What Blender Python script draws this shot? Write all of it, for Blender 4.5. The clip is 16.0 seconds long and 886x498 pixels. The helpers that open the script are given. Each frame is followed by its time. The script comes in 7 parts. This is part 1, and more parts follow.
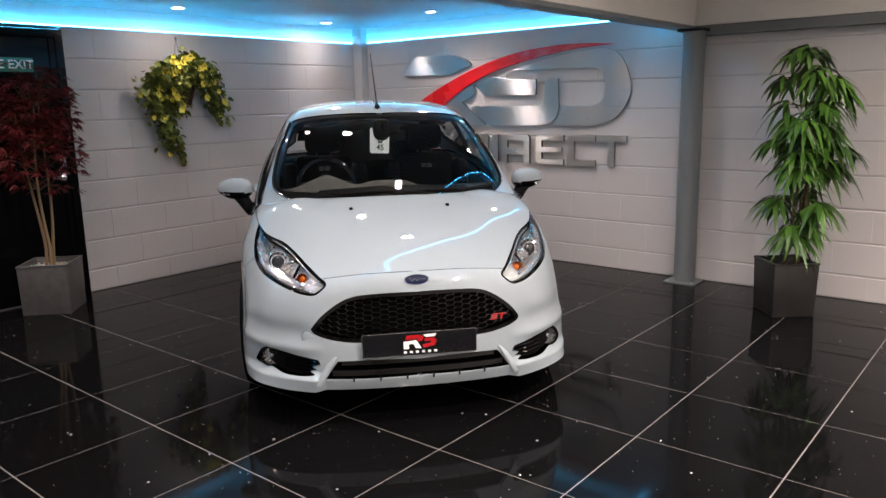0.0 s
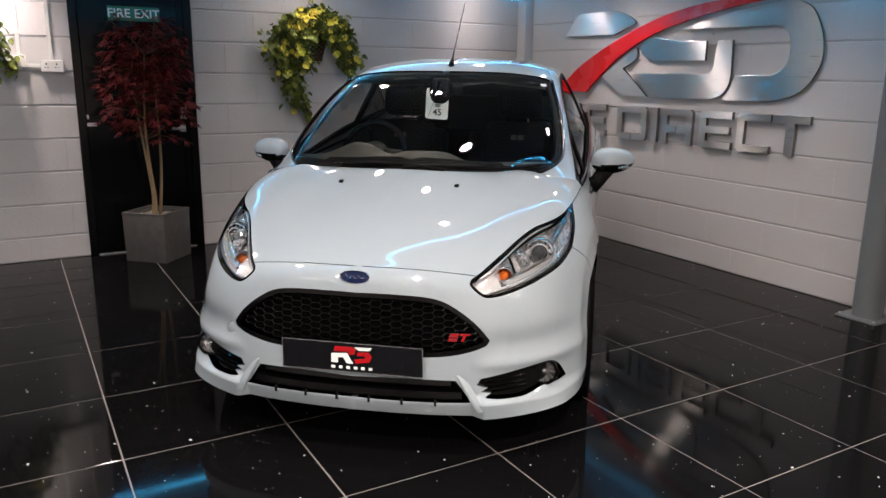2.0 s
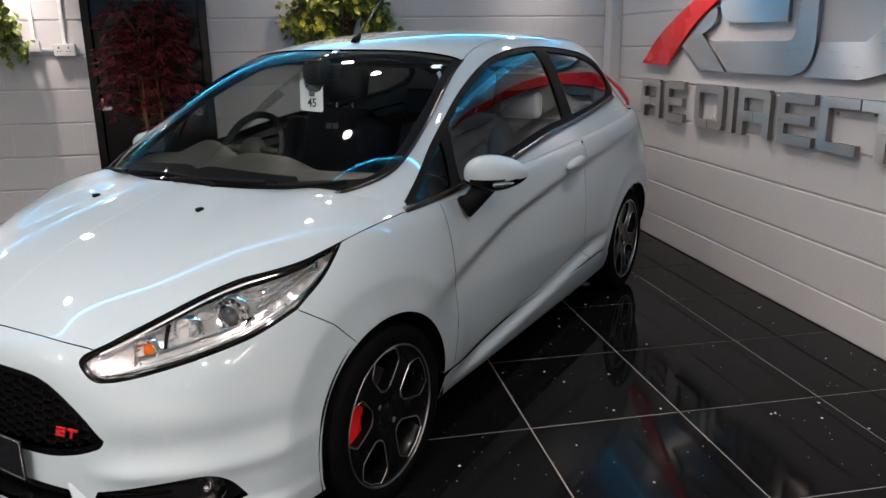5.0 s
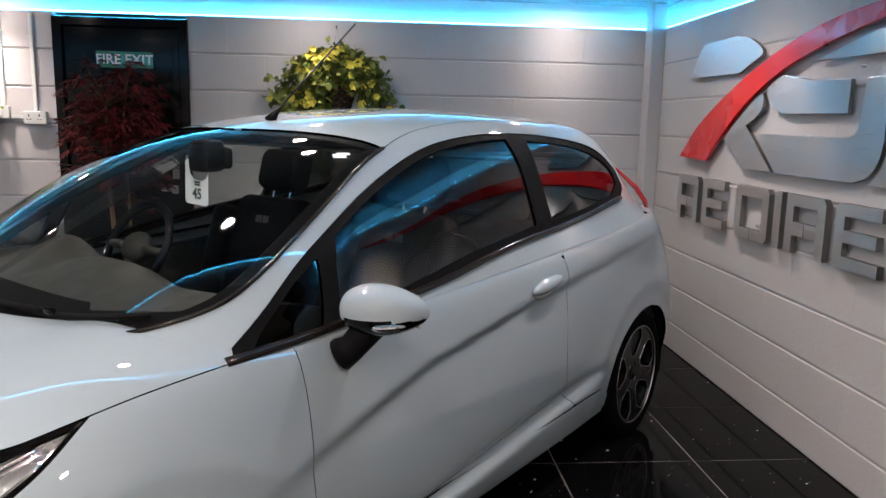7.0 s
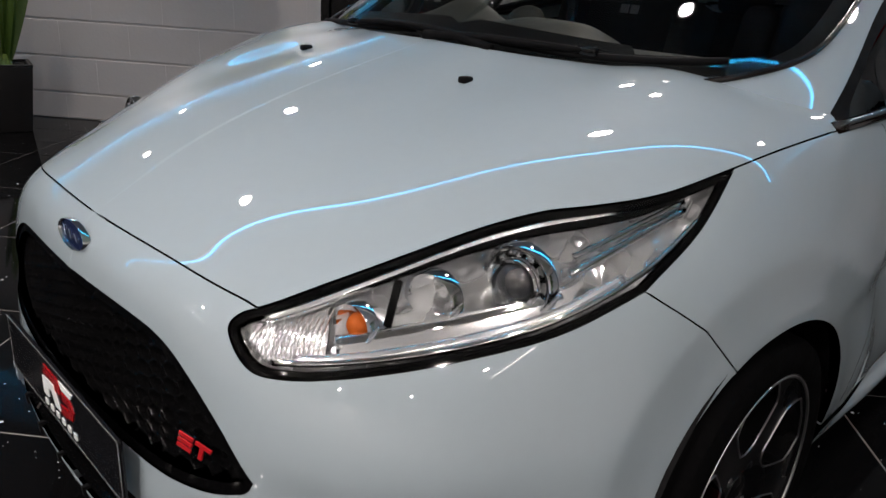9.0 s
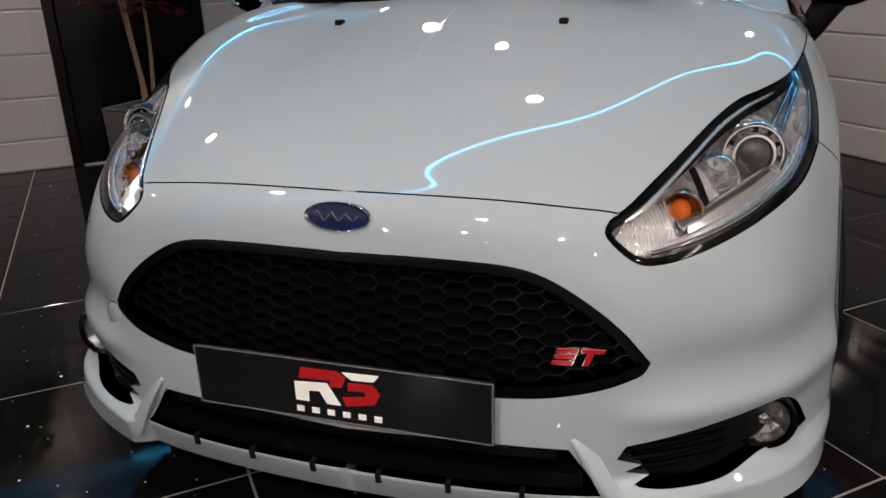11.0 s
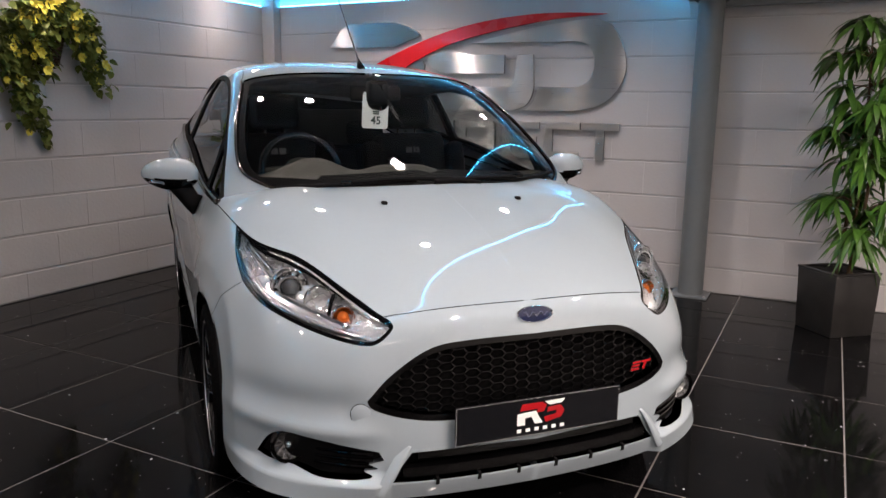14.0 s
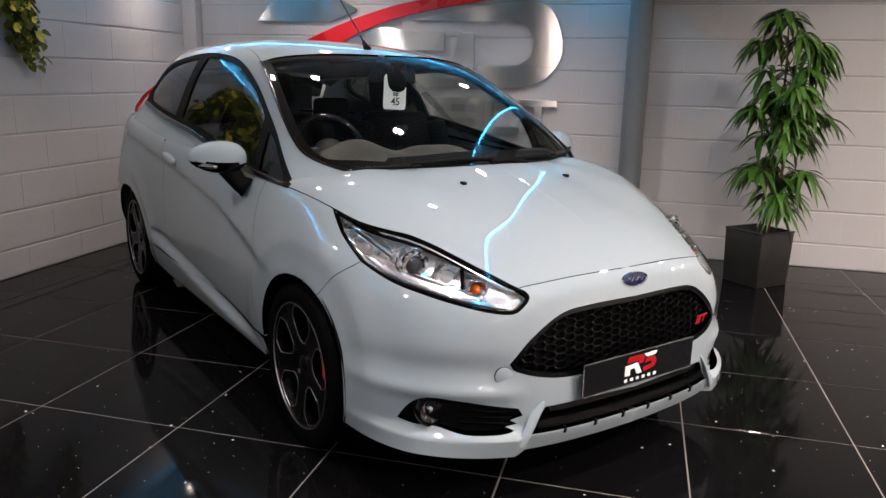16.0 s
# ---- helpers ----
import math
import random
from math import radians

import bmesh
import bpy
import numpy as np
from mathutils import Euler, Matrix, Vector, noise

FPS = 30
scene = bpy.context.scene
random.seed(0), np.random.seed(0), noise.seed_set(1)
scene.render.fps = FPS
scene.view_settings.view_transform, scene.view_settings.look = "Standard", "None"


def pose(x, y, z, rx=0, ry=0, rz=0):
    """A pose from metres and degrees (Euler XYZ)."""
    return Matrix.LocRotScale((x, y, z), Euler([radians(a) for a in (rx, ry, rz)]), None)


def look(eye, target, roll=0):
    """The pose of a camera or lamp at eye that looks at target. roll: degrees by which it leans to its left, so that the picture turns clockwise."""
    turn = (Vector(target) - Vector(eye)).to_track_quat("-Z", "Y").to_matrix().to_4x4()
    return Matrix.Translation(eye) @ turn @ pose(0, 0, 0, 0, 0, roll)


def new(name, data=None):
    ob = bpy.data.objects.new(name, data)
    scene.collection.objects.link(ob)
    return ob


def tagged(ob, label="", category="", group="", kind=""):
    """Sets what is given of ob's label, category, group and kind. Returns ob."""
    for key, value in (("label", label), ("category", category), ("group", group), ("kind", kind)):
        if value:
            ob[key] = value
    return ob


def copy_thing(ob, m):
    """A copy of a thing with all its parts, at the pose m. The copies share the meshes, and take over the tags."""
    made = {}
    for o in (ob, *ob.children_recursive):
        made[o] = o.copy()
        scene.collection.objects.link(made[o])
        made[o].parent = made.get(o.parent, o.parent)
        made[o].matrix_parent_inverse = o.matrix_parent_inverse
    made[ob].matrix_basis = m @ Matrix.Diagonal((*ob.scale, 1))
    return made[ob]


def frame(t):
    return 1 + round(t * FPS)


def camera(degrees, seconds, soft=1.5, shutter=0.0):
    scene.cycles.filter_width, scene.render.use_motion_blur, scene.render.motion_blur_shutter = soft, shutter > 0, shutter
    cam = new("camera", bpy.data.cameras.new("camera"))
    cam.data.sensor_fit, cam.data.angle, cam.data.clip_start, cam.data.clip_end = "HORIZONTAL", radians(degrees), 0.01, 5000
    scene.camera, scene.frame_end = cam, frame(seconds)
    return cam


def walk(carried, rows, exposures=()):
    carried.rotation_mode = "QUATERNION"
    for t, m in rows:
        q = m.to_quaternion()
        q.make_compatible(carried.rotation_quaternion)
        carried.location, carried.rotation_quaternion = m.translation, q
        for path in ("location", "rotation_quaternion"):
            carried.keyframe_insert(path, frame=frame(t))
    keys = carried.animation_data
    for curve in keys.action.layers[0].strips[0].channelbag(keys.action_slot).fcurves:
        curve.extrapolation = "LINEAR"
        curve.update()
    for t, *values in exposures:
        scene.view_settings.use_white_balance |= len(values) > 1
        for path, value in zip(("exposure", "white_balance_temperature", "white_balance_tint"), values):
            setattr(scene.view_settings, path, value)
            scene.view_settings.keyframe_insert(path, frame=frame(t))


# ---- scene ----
cam = camera(61.3, 16.0)
PATH = [
    (0, (-0.416, -3.195, 1.476), (-0.094, -1.259, 1.088), -1.2),
    (0.5, (-0.1, -3.046, 1.46), (0.048, -1.088, 1.082), -1.1),
    (1, (0.147, -2.82, 1.428), (0.16, -0.86, 1.031), -0.8),
    (1.5, (0.39, -2.58, 1.411), (0.269, -0.627, 0.997), -0.3),
    (2, (0.787, -2.396, 1.394), (0.417, -0.484, 0.939), 0.7),
    (2.5, (1.015, -2.159, 1.382), (0.505, -0.296, 0.863), 1.0),
    (3, (1.209, -1.895, 1.393), (0.595, -0.08, 0.82), 0.4),
    (3.5, (1.486, -1.66, 1.384), (0.705, 0.09, 0.813), -0.6),
    (4, (1.681, -1.407, 1.403), (0.795, 0.289, 0.82), -0.6),
    (4.5, (1.824, -1.162, 1.425), (0.904, 0.512, 0.833), -0.4),
    (5, (2.061, -0.938, 1.437), (1.089, 0.726, 0.903), -0.8),
    (5.2, (2.148, -0.846, 1.448), (1.153, 0.812, 0.939), -0.7),
    (7.3, (2.037, 0.084, 1.448), (0.812, 1.631, 1.123), 2.4),
    (7.5, (1.961, 0.081, 1.418), (0.686, 1.584, 1.077), 3.2),
    (8, (1.684, -0.066, 1.329), (0.322, 1.338, 0.911), 3.8),
    (8.5, (1.449, -0.211, 1.23), (0.054, 1.122, 0.703), 3.5),
    (9, (1.204, -0.327, 1.127), (-0.12, 0.997, 0.426), 3.7),
    (9.5, (1.012, -0.456, 1.054), (-0.123, 0.978, 0.245), 4.8),
    (10, (0.824, -0.663, 1.014), (-0.062, 0.933, 0.195), 3.9),
    (10.2, (0.776, -0.733, 1.012), (-0.073, 0.896, 0.221), 1.9),
    (12.3, (-0.159, -1.239, 1.189), (-0.05, 0.668, 0.597), -0.0),
    (12.5, (-0.25, -1.286, 1.212), (-0.047, 0.622, 0.65), 0.5),
    (13, (-0.499, -1.496, 1.248), (-0.073, 0.398, 0.767), 0.6),
    (13.5, (-0.731, -1.632, 1.24), (-0.126, 0.228, 0.822), 0.7),
    (14, (-0.997, -1.749, 1.265), (-0.268, 0.075, 0.89), 0.7),
    (14.5, (-1.25, -1.834, 1.293), (-0.448, -0.04, 0.921), 0.2),
    (15, (-1.458, -1.74, 1.299), (-0.567, -0.001, 0.871), -0.1),
    (15.5, (-1.593, -1.631, 1.305), (-0.615, 0.053, 0.852), 1.0),
    (16, (-1.836, -1.534, 1.319), (-0.734, 0.073, 0.869), 1.3),
]
walk(cam, [(t, look(eye, target, roll)) for t, eye, target, roll in PATH],
     [(0, .05, 7100, 22), (1.5, -.03, 7050, 21), (3.5, -.07, 6850, 18), (4.5, -.09, 6750, 17), (5, .04, 6800, 17), (7.5, .2, 7000, 21), (8, .32, 7000, 19), (9, -.58, 6600, 16), (10.2, -.75, 6750, 17), (12.5, -.15, 7550, 25), (14, -.06, 7100, 23), (16, .04, 7000, 21)])

# ---- world and light ----
TH = radians(41.0)
RU = Vector((math.cos(TH), math.sin(TH), 0))      # along the wreath wall, towards the corner
RV = Vector((-math.sin(TH), math.cos(TH), 0))     # along the logo wall, towards the corner
U0, V0 = 3.51, 3.88                               # faces of the logo wall and the wreath wall
COVE, CEIL = 2.102, 2.262
ROOM = Matrix(((RU.x, RV.x, 0, 0), (RU.y, RV.y, 0, 0), (0, 0, 1, 0), (0, 0, 0, 1)))

world = bpy.data.worlds.new("world")
scene.world = world
world.use_nodes = True
world.node_tree.nodes["Background"].inputs[0].default_value = (0.02, 0.022, 0.025, 1)
world.node_tree.nodes["Background"].inputs[1].default_value = 0.3
scene.view_settings.exposure = 0.0

SPOTS = [(-2.3, 3.6), (-0.93, 3.65), (1.12, 3.5), (2.82, 3.62), (-2.3, 2.35), (-0.83, 2.4), (1.1, 2.45), (1.25, 1.8), (2.9, 2.33), (-0.8, 0.78), (1.0, 0.86), (2.48, 0.86),
         # hall floods: out of view, added to light the car's front
         (-0.6, -0.9), (1.2, -0.9), (2.3, -1.6), (-2.4, -0.9), (-0.6, -2.6), (1.2, -2.6), (2.3, -3.4), (-2.4, -2.6), (-4.2, -2.6),
         (-0.6, -5.0), (1.2, -5.0), (-2.4, -5.0), (-4.2, -5.0)]
BAY_POWER, HALL_POWER = 90.0, 138.0


def downlight_lamp(u, v):
    """A spot in the low bay, or one of the wide floods added in the higher, unseen hall."""
    bay = v > .26
    data = bpy.data.lights.new("downlight_lamp", "SPOT")
    if bay:
        data.energy, data.spot_size, data.spot_blend = (BAY_POWER * (.85 if u < -1 else .9 if u < 0 else .16), radians(98), 1.0) if v > 3.3 else (BAY_POWER * (.38 if u < -1 else .75 if u < 0 else .34 if u < 2 else .55), radians(140), 1.0)
    else:
        data.energy, data.spot_size, data.spot_blend = HALL_POWER * (1.4 if v < -4 else 2.2 if v < -2.4 else .9) * (.38 if u > .5 else .75 if u < -2 else 1.55), radians(156), .75
    data.color, data.shadow_soft_size = (1.0, 0.94, 0.88), 0.045
    ob = new("downlight_lamp", data)
    ob.matrix_world = ROOM @ pose(u, v, (CEIL if bay else 2.55) - 0.015)
    return ob


for u, v in SPOTS:
    downlight_lamp(u, v)

# ---- materials ----
def nodes_of(name):
    m = bpy.data.materials.new(name)
    m.use_nodes = True
    return m, m.node_tree.nodes, m.node_tree.links, m.node_tree.nodes["Principled BSDF"]


def plain(name, color, rough=0.5, metal=0.0, coat=0.0, noise_amt=0.12, scale=30.0, bump=0.0, spec=0.5, coat_rough=0.03):
    """A surface of one colour with fine and coarse variation in tone, roughness and relief."""
    m, n, l, b = nodes_of(name)
    tc = n.new("ShaderNodeTexCoord")
    nz = n.new("ShaderNodeTexNoise")
    nz.inputs["Scale"].default_value, nz.inputs["Detail"].default_value = scale, 6
    big = n.new("ShaderNodeTexNoise")
    big.inputs["Scale"].default_value, big.inputs["Detail"].default_value = scale / 9, 3
    l.new(tc.outputs["Object"], nz.inputs["Vector"])
    l.new(tc.outputs["Object"], big.inputs["Vector"])
    add = n.new("ShaderNodeMath")
    add.operation = "ADD"
    l.new(nz.outputs["Fac"], add.inputs[0])
    l.new(big.outputs["Fac"], add.inputs[1])
    ramp = n.new("ShaderNodeMapRange")
    ramp.inputs["From Min"].default_value, ramp.inputs["From Max"].default_value = 0.6, 1.4
    ramp.inputs["To Min"].default_value, ramp.inputs["To Max"].default_value = 1 - noise_amt, 1 + noise_amt
    l.new(add.outputs[0], ramp.inputs["Value"])
    mix = n.new("ShaderNodeVectorMath")
    mix.operation = "SCALE"
    mix.inputs[0].default_value = color[:3]
    l.new(ramp.outputs[0], mix.inputs["Scale"])
    l.new(mix.outputs["Vector"], b.inputs["Base Color"])
    rr = n.new("ShaderNodeMapRange")
    rr.inputs["From Min"].default_value, rr.inputs["From Max"].default_value = 0.3, 0.7
    rr.inputs["To Min"].default_value, rr.inputs["To Max"].default_value = max(0, rough * 0.85), min(1, rough * 1.15)
    l.new(big.outputs["Fac"], rr.inputs["Value"])
    l.new(rr.outputs[0], b.inputs["Roughness"])
    b.inputs["Metallic"].default_value = metal
    b.inputs["Specular IOR Level"].default_value = spec
    b.inputs["Coat Weight"].default_value = coat
    b.inputs["Coat Roughness"].default_value = coat_rough
    if bump:
        bp = n.new("ShaderNodeBump")
        bp.inputs["Strength"].default_value, bp.inputs["Distance"].default_value = bump, 0.002
        l.new(nz.outputs["Fac"], bp.inputs["Height"])
        l.new(bp.outputs["Normal"], b.inputs["Normal"])
    return m


def glowing(name, color, strength):
    m, n, l, b = nodes_of(name)
    b.inputs["Base Color"].default_value = (*color, 1)
    b.inputs["Emission Color"].default_value = (*color, 1)
    b.inputs["Emission Strength"].default_value = strength
    return m


PAINT = plain("car_paint", (0.302, 0.360, 0.390), 0.6, 0.0, 1.0, 0.015, 60, 0, 0.15, 0.015)
PAINT.node_tree.nodes["Principled BSDF"].inputs["Coat IOR"].default_value = 1.7
BLACK_GLOSS = plain("gloss_black_plastic", (0.0018, 0.0018, 0.002), 0.06, 0, 0, 0.2, 80, 0, 0.32)
GRILLE_GLOSS = plain("gloss_black_grille", (0.003, 0.003, 0.0032), 0.16, 0, 0, 0.2, 80, 0, 0.85)
TRIM_GLOSS = plain("gloss_waist_trim", (0.010, 0.007, 0.006), 0.14, 0, 0, 0.2, 80, 0, 0.45)
BLACK_MATT = plain("matt_black_plastic", (0.005, 0.005, 0.0054), 0.6, 0, 0, 0.2, 200, 0.2, 0.06)
BLACK_SATIN = plain("satin_black_metal", (0.006, 0.006, 0.0065), 0.42, 0, 0, 0.2, 120, 0.1, 0.3)
HALL_WALL = plain("hall_wall_paint", (0.74, 0.73, 0.71), 0.6, 0, 0, 0.05, 12, 0.2)
CEIL_PAINT = plain("grey_ceiling_paint", (0.22, 0.22, 0.225), 0.45, 0, 0, 0.04, 8, 0.05)
WHITE_PAINT = plain("white_paint", (0.78, 0.77, 0.74), 0.55, 0, 0, 0.03, 10, 0.1)
GREY_PAINT = plain("grey_steel_paint", (0.16, 0.18, 0.19), 0.4, 0, 0, 0.06, 20, 0.1)
LED_BLUE = glowing("blue_led", (0.018, 0.50, 1.0), 46.0)
LED_SOFT = glowing("blue_led_behind_beam", (0.018, 0.50, 1.0), 25.0)
BATTEN_GLOW = glowing("batten_glow", (1.0, 0.96, 0.90), 30.0)
LAMP_GLOW = glowing("lamp_glow", (1.0, 0.93, 0.83), 140.0)


def floor_material():
    """Polished black granite with sparse mineral flecks, their glints painted near-white."""
    m, n, l, b = nodes_of("polished_black_granite")
    tc = n.new("ShaderNodeNewGeometry")
    flake_glints = []
    for size, reach, offset in ((9.0, .044, 0.0), (26.0, .046, 7.3)):
        mv = n.new("ShaderNodeVectorMath")
        mv.operation, mv.inputs[1].default_value = "ADD", (offset, offset, offset)
        l.new(tc.outputs["Position"], mv.inputs[0])
        vo = n.new("ShaderNodeTexVoronoi")
        vo.inputs["Scale"].default_value = size
        l.new(mv.outputs[0], vo.inputs["Vector"])
        less = n.new("ShaderNodeMath")
        less.operation, less.inputs[1].default_value = "LESS_THAN", reach
        l.new(vo.outputs["Distance"], less.inputs[0])
        flake_glints.append(less)
    both = n.new("ShaderNodeMath")
    both.operation = "MAXIMUM"
    l.new(flake_glints[0].outputs[0], both.inputs[0])
    l.new(flake_glints[1].outputs[0], both.inputs[1])
    nz = n.new("ShaderNodeTexNoise")
    nz.inputs["Scale"].default_value, nz.inputs["Detail"].default_value = 90, 8
    l.new(tc.outputs["Position"], nz.inputs["Vector"])
    base = n.new("ShaderNodeMix")
    base.data_type = "RGBA"
    base.inputs["A"].default_value, base.inputs["B"].default_value = (0.002, 0.002, 0.0022, 1), (0.006, 0.006, 0.0065, 1)
    l.new(nz.outputs["Fac"], base.inputs["Factor"])
    mix = n.new("ShaderNodeMix")
    mix.data_type = "RGBA"
    # near-white base colour paints the glint of each fleck
    mix.inputs["B"].default_value = (0.85, 0.86, 0.88, 1)
    l.new(both.outputs[0], mix.inputs["Factor"])
    l.new(base.outputs["Result"], mix.inputs["A"])
    l.new(mix.outputs["Result"], b.inputs["Base Color"])
    sm = n.new("ShaderNodeTexNoise")
    sm.inputs["Scale"].default_value, sm.inputs["Detail"].default_value = 3, 5
    l.new(tc.outputs["Position"], sm.inputs["Vector"])
    rr = n.new("ShaderNodeMapRange")
    rr.inputs["From Min"].default_value, rr.inputs["From Max"].default_value = 0.35, 0.7
    rr.inputs["To Min"].default_value, rr.inputs["To Max"].default_value = 0.04, 0.10
    l.new(sm.outputs["Fac"], rr.inputs["Value"])
    l.new(rr.outputs[0], b.inputs["Roughness"])
    b.inputs["Specular IOR Level"].default_value = 0.095
    return m


FLOOR = floor_material()
GROUT = plain("grey_grout", (0.19, 0.18, 0.17), 0.8, 0, 0, 0.15, 60)


def clear_glass(name, tint, rough=0.0, facing=0.05):
    """Thin glass: what lies behind, tinted, with the mirror gloss of a pane on top, stronger at a slant."""
    m, n, l, b = nodes_of(name)
    n.remove(b)
    lw = n.new("ShaderNodeLayerWeight")
    lw.inputs["Blend"].default_value = .5
    power = n.new("ShaderNodeMath")
    power.operation, power.inputs[1].default_value = "POWER", 4.0
    l.new(lw.outputs["Facing"], power.inputs[0])
    gloss = n.new("ShaderNodeMath")
    gloss.operation, gloss.inputs[1].default_value, gloss.inputs[2].default_value = "MULTIPLY_ADD", .9 - facing, facing
    l.new(power.outputs[0], gloss.inputs[0])
    tr = n.new("ShaderNodeBsdfTransparent")
    tr.inputs["Color"].default_value = (*tint, 1)
    gl = n.new("ShaderNodeBsdfGlossy")
    gl.inputs["Roughness"].default_value = rough
    mix = n.new("ShaderNodeMixShader")
    l.new(gloss.outputs[0], mix.inputs[0])
    l.new(tr.outputs[0], mix.inputs[1])
    l.new(gl.outputs[0], mix.inputs[2])
    l.new(mix.outputs[0], n["Material Output"].inputs["Surface"])
    return m


def brushed(name, color, rough, angle=0.0, stretch=(4.0, 260.0)):
    """Brushed steel: streaks in one direction."""
    m, n, l, b = nodes_of(name)
    tc = n.new("ShaderNodeTexCoord")
    mp = n.new("ShaderNodeMapping")
    mp.inputs["Rotation"].default_value = (0, 0, angle)
    mp.inputs["Scale"].default_value = (stretch[0], stretch[0], stretch[1])
    l.new(tc.outputs["Object"], mp.inputs["Vector"])
    nz = n.new("ShaderNodeTexNoise")
    nz.inputs["Scale"].default_value, nz.inputs["Detail"].default_value = 1.0, 4
    l.new(mp.outputs[0], nz.inputs["Vector"])
    rr = n.new("ShaderNodeMapRange")
    rr.inputs["To Min"].default_value, rr.inputs["To Max"].default_value = rough * .7, rough * 1.4
    l.new(nz.outputs["Fac"], rr.inputs["Value"])
    l.new(rr.outputs[0], b.inputs["Roughness"])
    b.inputs["Base Color"].default_value = (*color, 1)
    b.inputs["Metallic"].default_value = 1
    b.inputs["Anisotropic"].default_value = 1.0
    tg = n.new("ShaderNodeTangent")
    tg.direction_type, tg.axis = "RADIAL", "Z"
    l.new(tg.outputs[0], b.inputs["Tangent"])
    b.inputs["Anisotropic Rotation"].default_value = .25
    bp = n.new("ShaderNodeBump")
    bp.inputs["Strength"].default_value, bp.inputs["Distance"].default_value = .12, .0006
    l.new(nz.outputs["Fac"], bp.inputs["Height"])
    l.new(bp.outputs["Normal"], b.inputs["Normal"])
    return m


def fluted(name, scale):
    """Bright reflector with fine ribs."""
    m, n, l, b = nodes_of(name)
    tc = n.new("ShaderNodeTexCoord")
    wv = n.new("ShaderNodeTexWave")
    wv.inputs["Scale"].default_value, wv.inputs["Distortion"].default_value = scale, .6
    l.new(tc.outputs["Object"], wv.inputs["Vector"])
    bp = n.new("ShaderNodeBump")
    bp.inputs["Strength"].default_value, bp.inputs["Distance"].default_value = .35, .002
    l.new(wv.outputs["Fac"], bp.inputs["Height"])
    l.new(bp.outputs["Normal"], b.inputs["Normal"])
    b.inputs["Base Color"].default_value = (.86, .87, .88, 1)
    b.inputs["Metallic"].default_value, b.inputs["Roughness"].default_value = .75, .16
    return m


def crinkled(name, size):
    """Silvered lamp plastic in soft hollows, each turned its own way, some mirror-bright and some dull."""
    m, n, l, b = nodes_of(name)
    tc = n.new("ShaderNodeTexCoord")
    vo = n.new("ShaderNodeTexVoronoi")
    vo.feature = "SMOOTH_F1"
    vo.inputs["Scale"].default_value, vo.inputs["Smoothness"].default_value = size, .35
    l.new(tc.outputs["Object"], vo.inputs["Vector"])
    mr = n.new("ShaderNodeMapRange")
    mr.inputs["To Min"].default_value, mr.inputs["To Max"].default_value = .6, 1.0
    l.new(vo.outputs["Color"], mr.inputs["Value"])
    l.new(mr.outputs[0], b.inputs["Metallic"])
    bp = n.new("ShaderNodeBump")
    bp.inputs["Strength"].default_value, bp.inputs["Distance"].default_value = .8, .012
    l.new(vo.outputs["Distance"], bp.inputs["Height"])
    l.new(bp.outputs["Normal"], b.inputs["Normal"])
    b.inputs["Base Color"].default_value, b.inputs["Roughness"].default_value = (.80, .81, .82, 1), .13
    return m


GLASS = clear_glass("windscreen_glass", (.87, .89, .875), 0, .035)
GLASS_TINT = clear_glass("tinted_side_glass", (.74, .77, .75), 0, .12)
GLASS_DARK = clear_glass("privacy_glass", (.13, .135, .13), 0, .10)
GLASS_SMALL = clear_glass("quarter_light_glass", (.16, .17, .165), 0, .04)
LENS = clear_glass("clear_lamp_lens", (.98, .985, .985), 0, .03)
CHROME = plain("chrome", (.85, .86, .87), .05, 1, 0, .02, 20)
FLUTED = fluted("fluted_reflector", 55)
SATIN = plain("satin_lamp_insert", (.86, .87, .88), .18, .85, 0, .04, 40)
LAMP_SILVER = crinkled("silvered_lamp_housing", 26)
FOG_SILVER = plain("dull_fog_reflector", (.42, .43, .44), .22, .9, 0, .1, 60)
PROJECTOR = plain("projector_lens_glass", (.03, .033, .036), .04, 0, 1, .05, 40)
FACET = plain("faceted_reflector", (.88, .89, .90), .06, 1, 0, .02, 40)
RUBBER = plain("tyre_rubber", (.0028, .0028, .003), .8, 0, 0, .2, 120, .4, .03)
RIM_BLACK = plain("black_alloy", (.003, .003, .0034), .28, 0, .08, .15, 60, 0, .14)
MACHINED = plain("machined_alloy_edge", (.34, .34, .35), .38, 1, 0, .05, 90)
RED_PAINT = plain("red_caliper_paint", (.72, .012, .014), .3, 0, .5, .08, 60)
BRAKE_STEEL = plain("brake_disc_steel", (.42, .41, .40), .35, 1, 0, .12, 80, .2)
AMBER = plain("amber_bulb", (.55, .115, .012), .14, .35, .4, .05, 60)
TAIL_RED = plain("red_tail_lens", (.50, .01, .012), .08, 0, 1, .08, 60)
CABIN_TRIM = plain("cabin_plastic", (.0145, .0155, .0115), .6, 0, 0, .15, 150, .3)
SEAT_CLOTH = plain("seat_cloth", (.0045, .0045, .005), .9, 0, 0, .3, 300, .5, .08)
SEAT_MARK = plain("grey_seat_stitching", (.05, .05, .05), .7, 0, 0, .1, 90)
BADGE_RED = plain("red_badge_enamel", (.42, .012, .016), .2, 0, .6, .05, 60)
BADGE_BLUE = plain("blue_badge_enamel", (.005, .012, .055), .15, 0, .8, .06, 60)
PLATE_BLACK = plain("plate_black_acrylic", (.007, .0075, .009), .16, 0, 0, .12, 60, 0, .3)
CARD_WHITE = plain("white_card", (.86, .90, .88), .4, 0, 0, .03, 40)
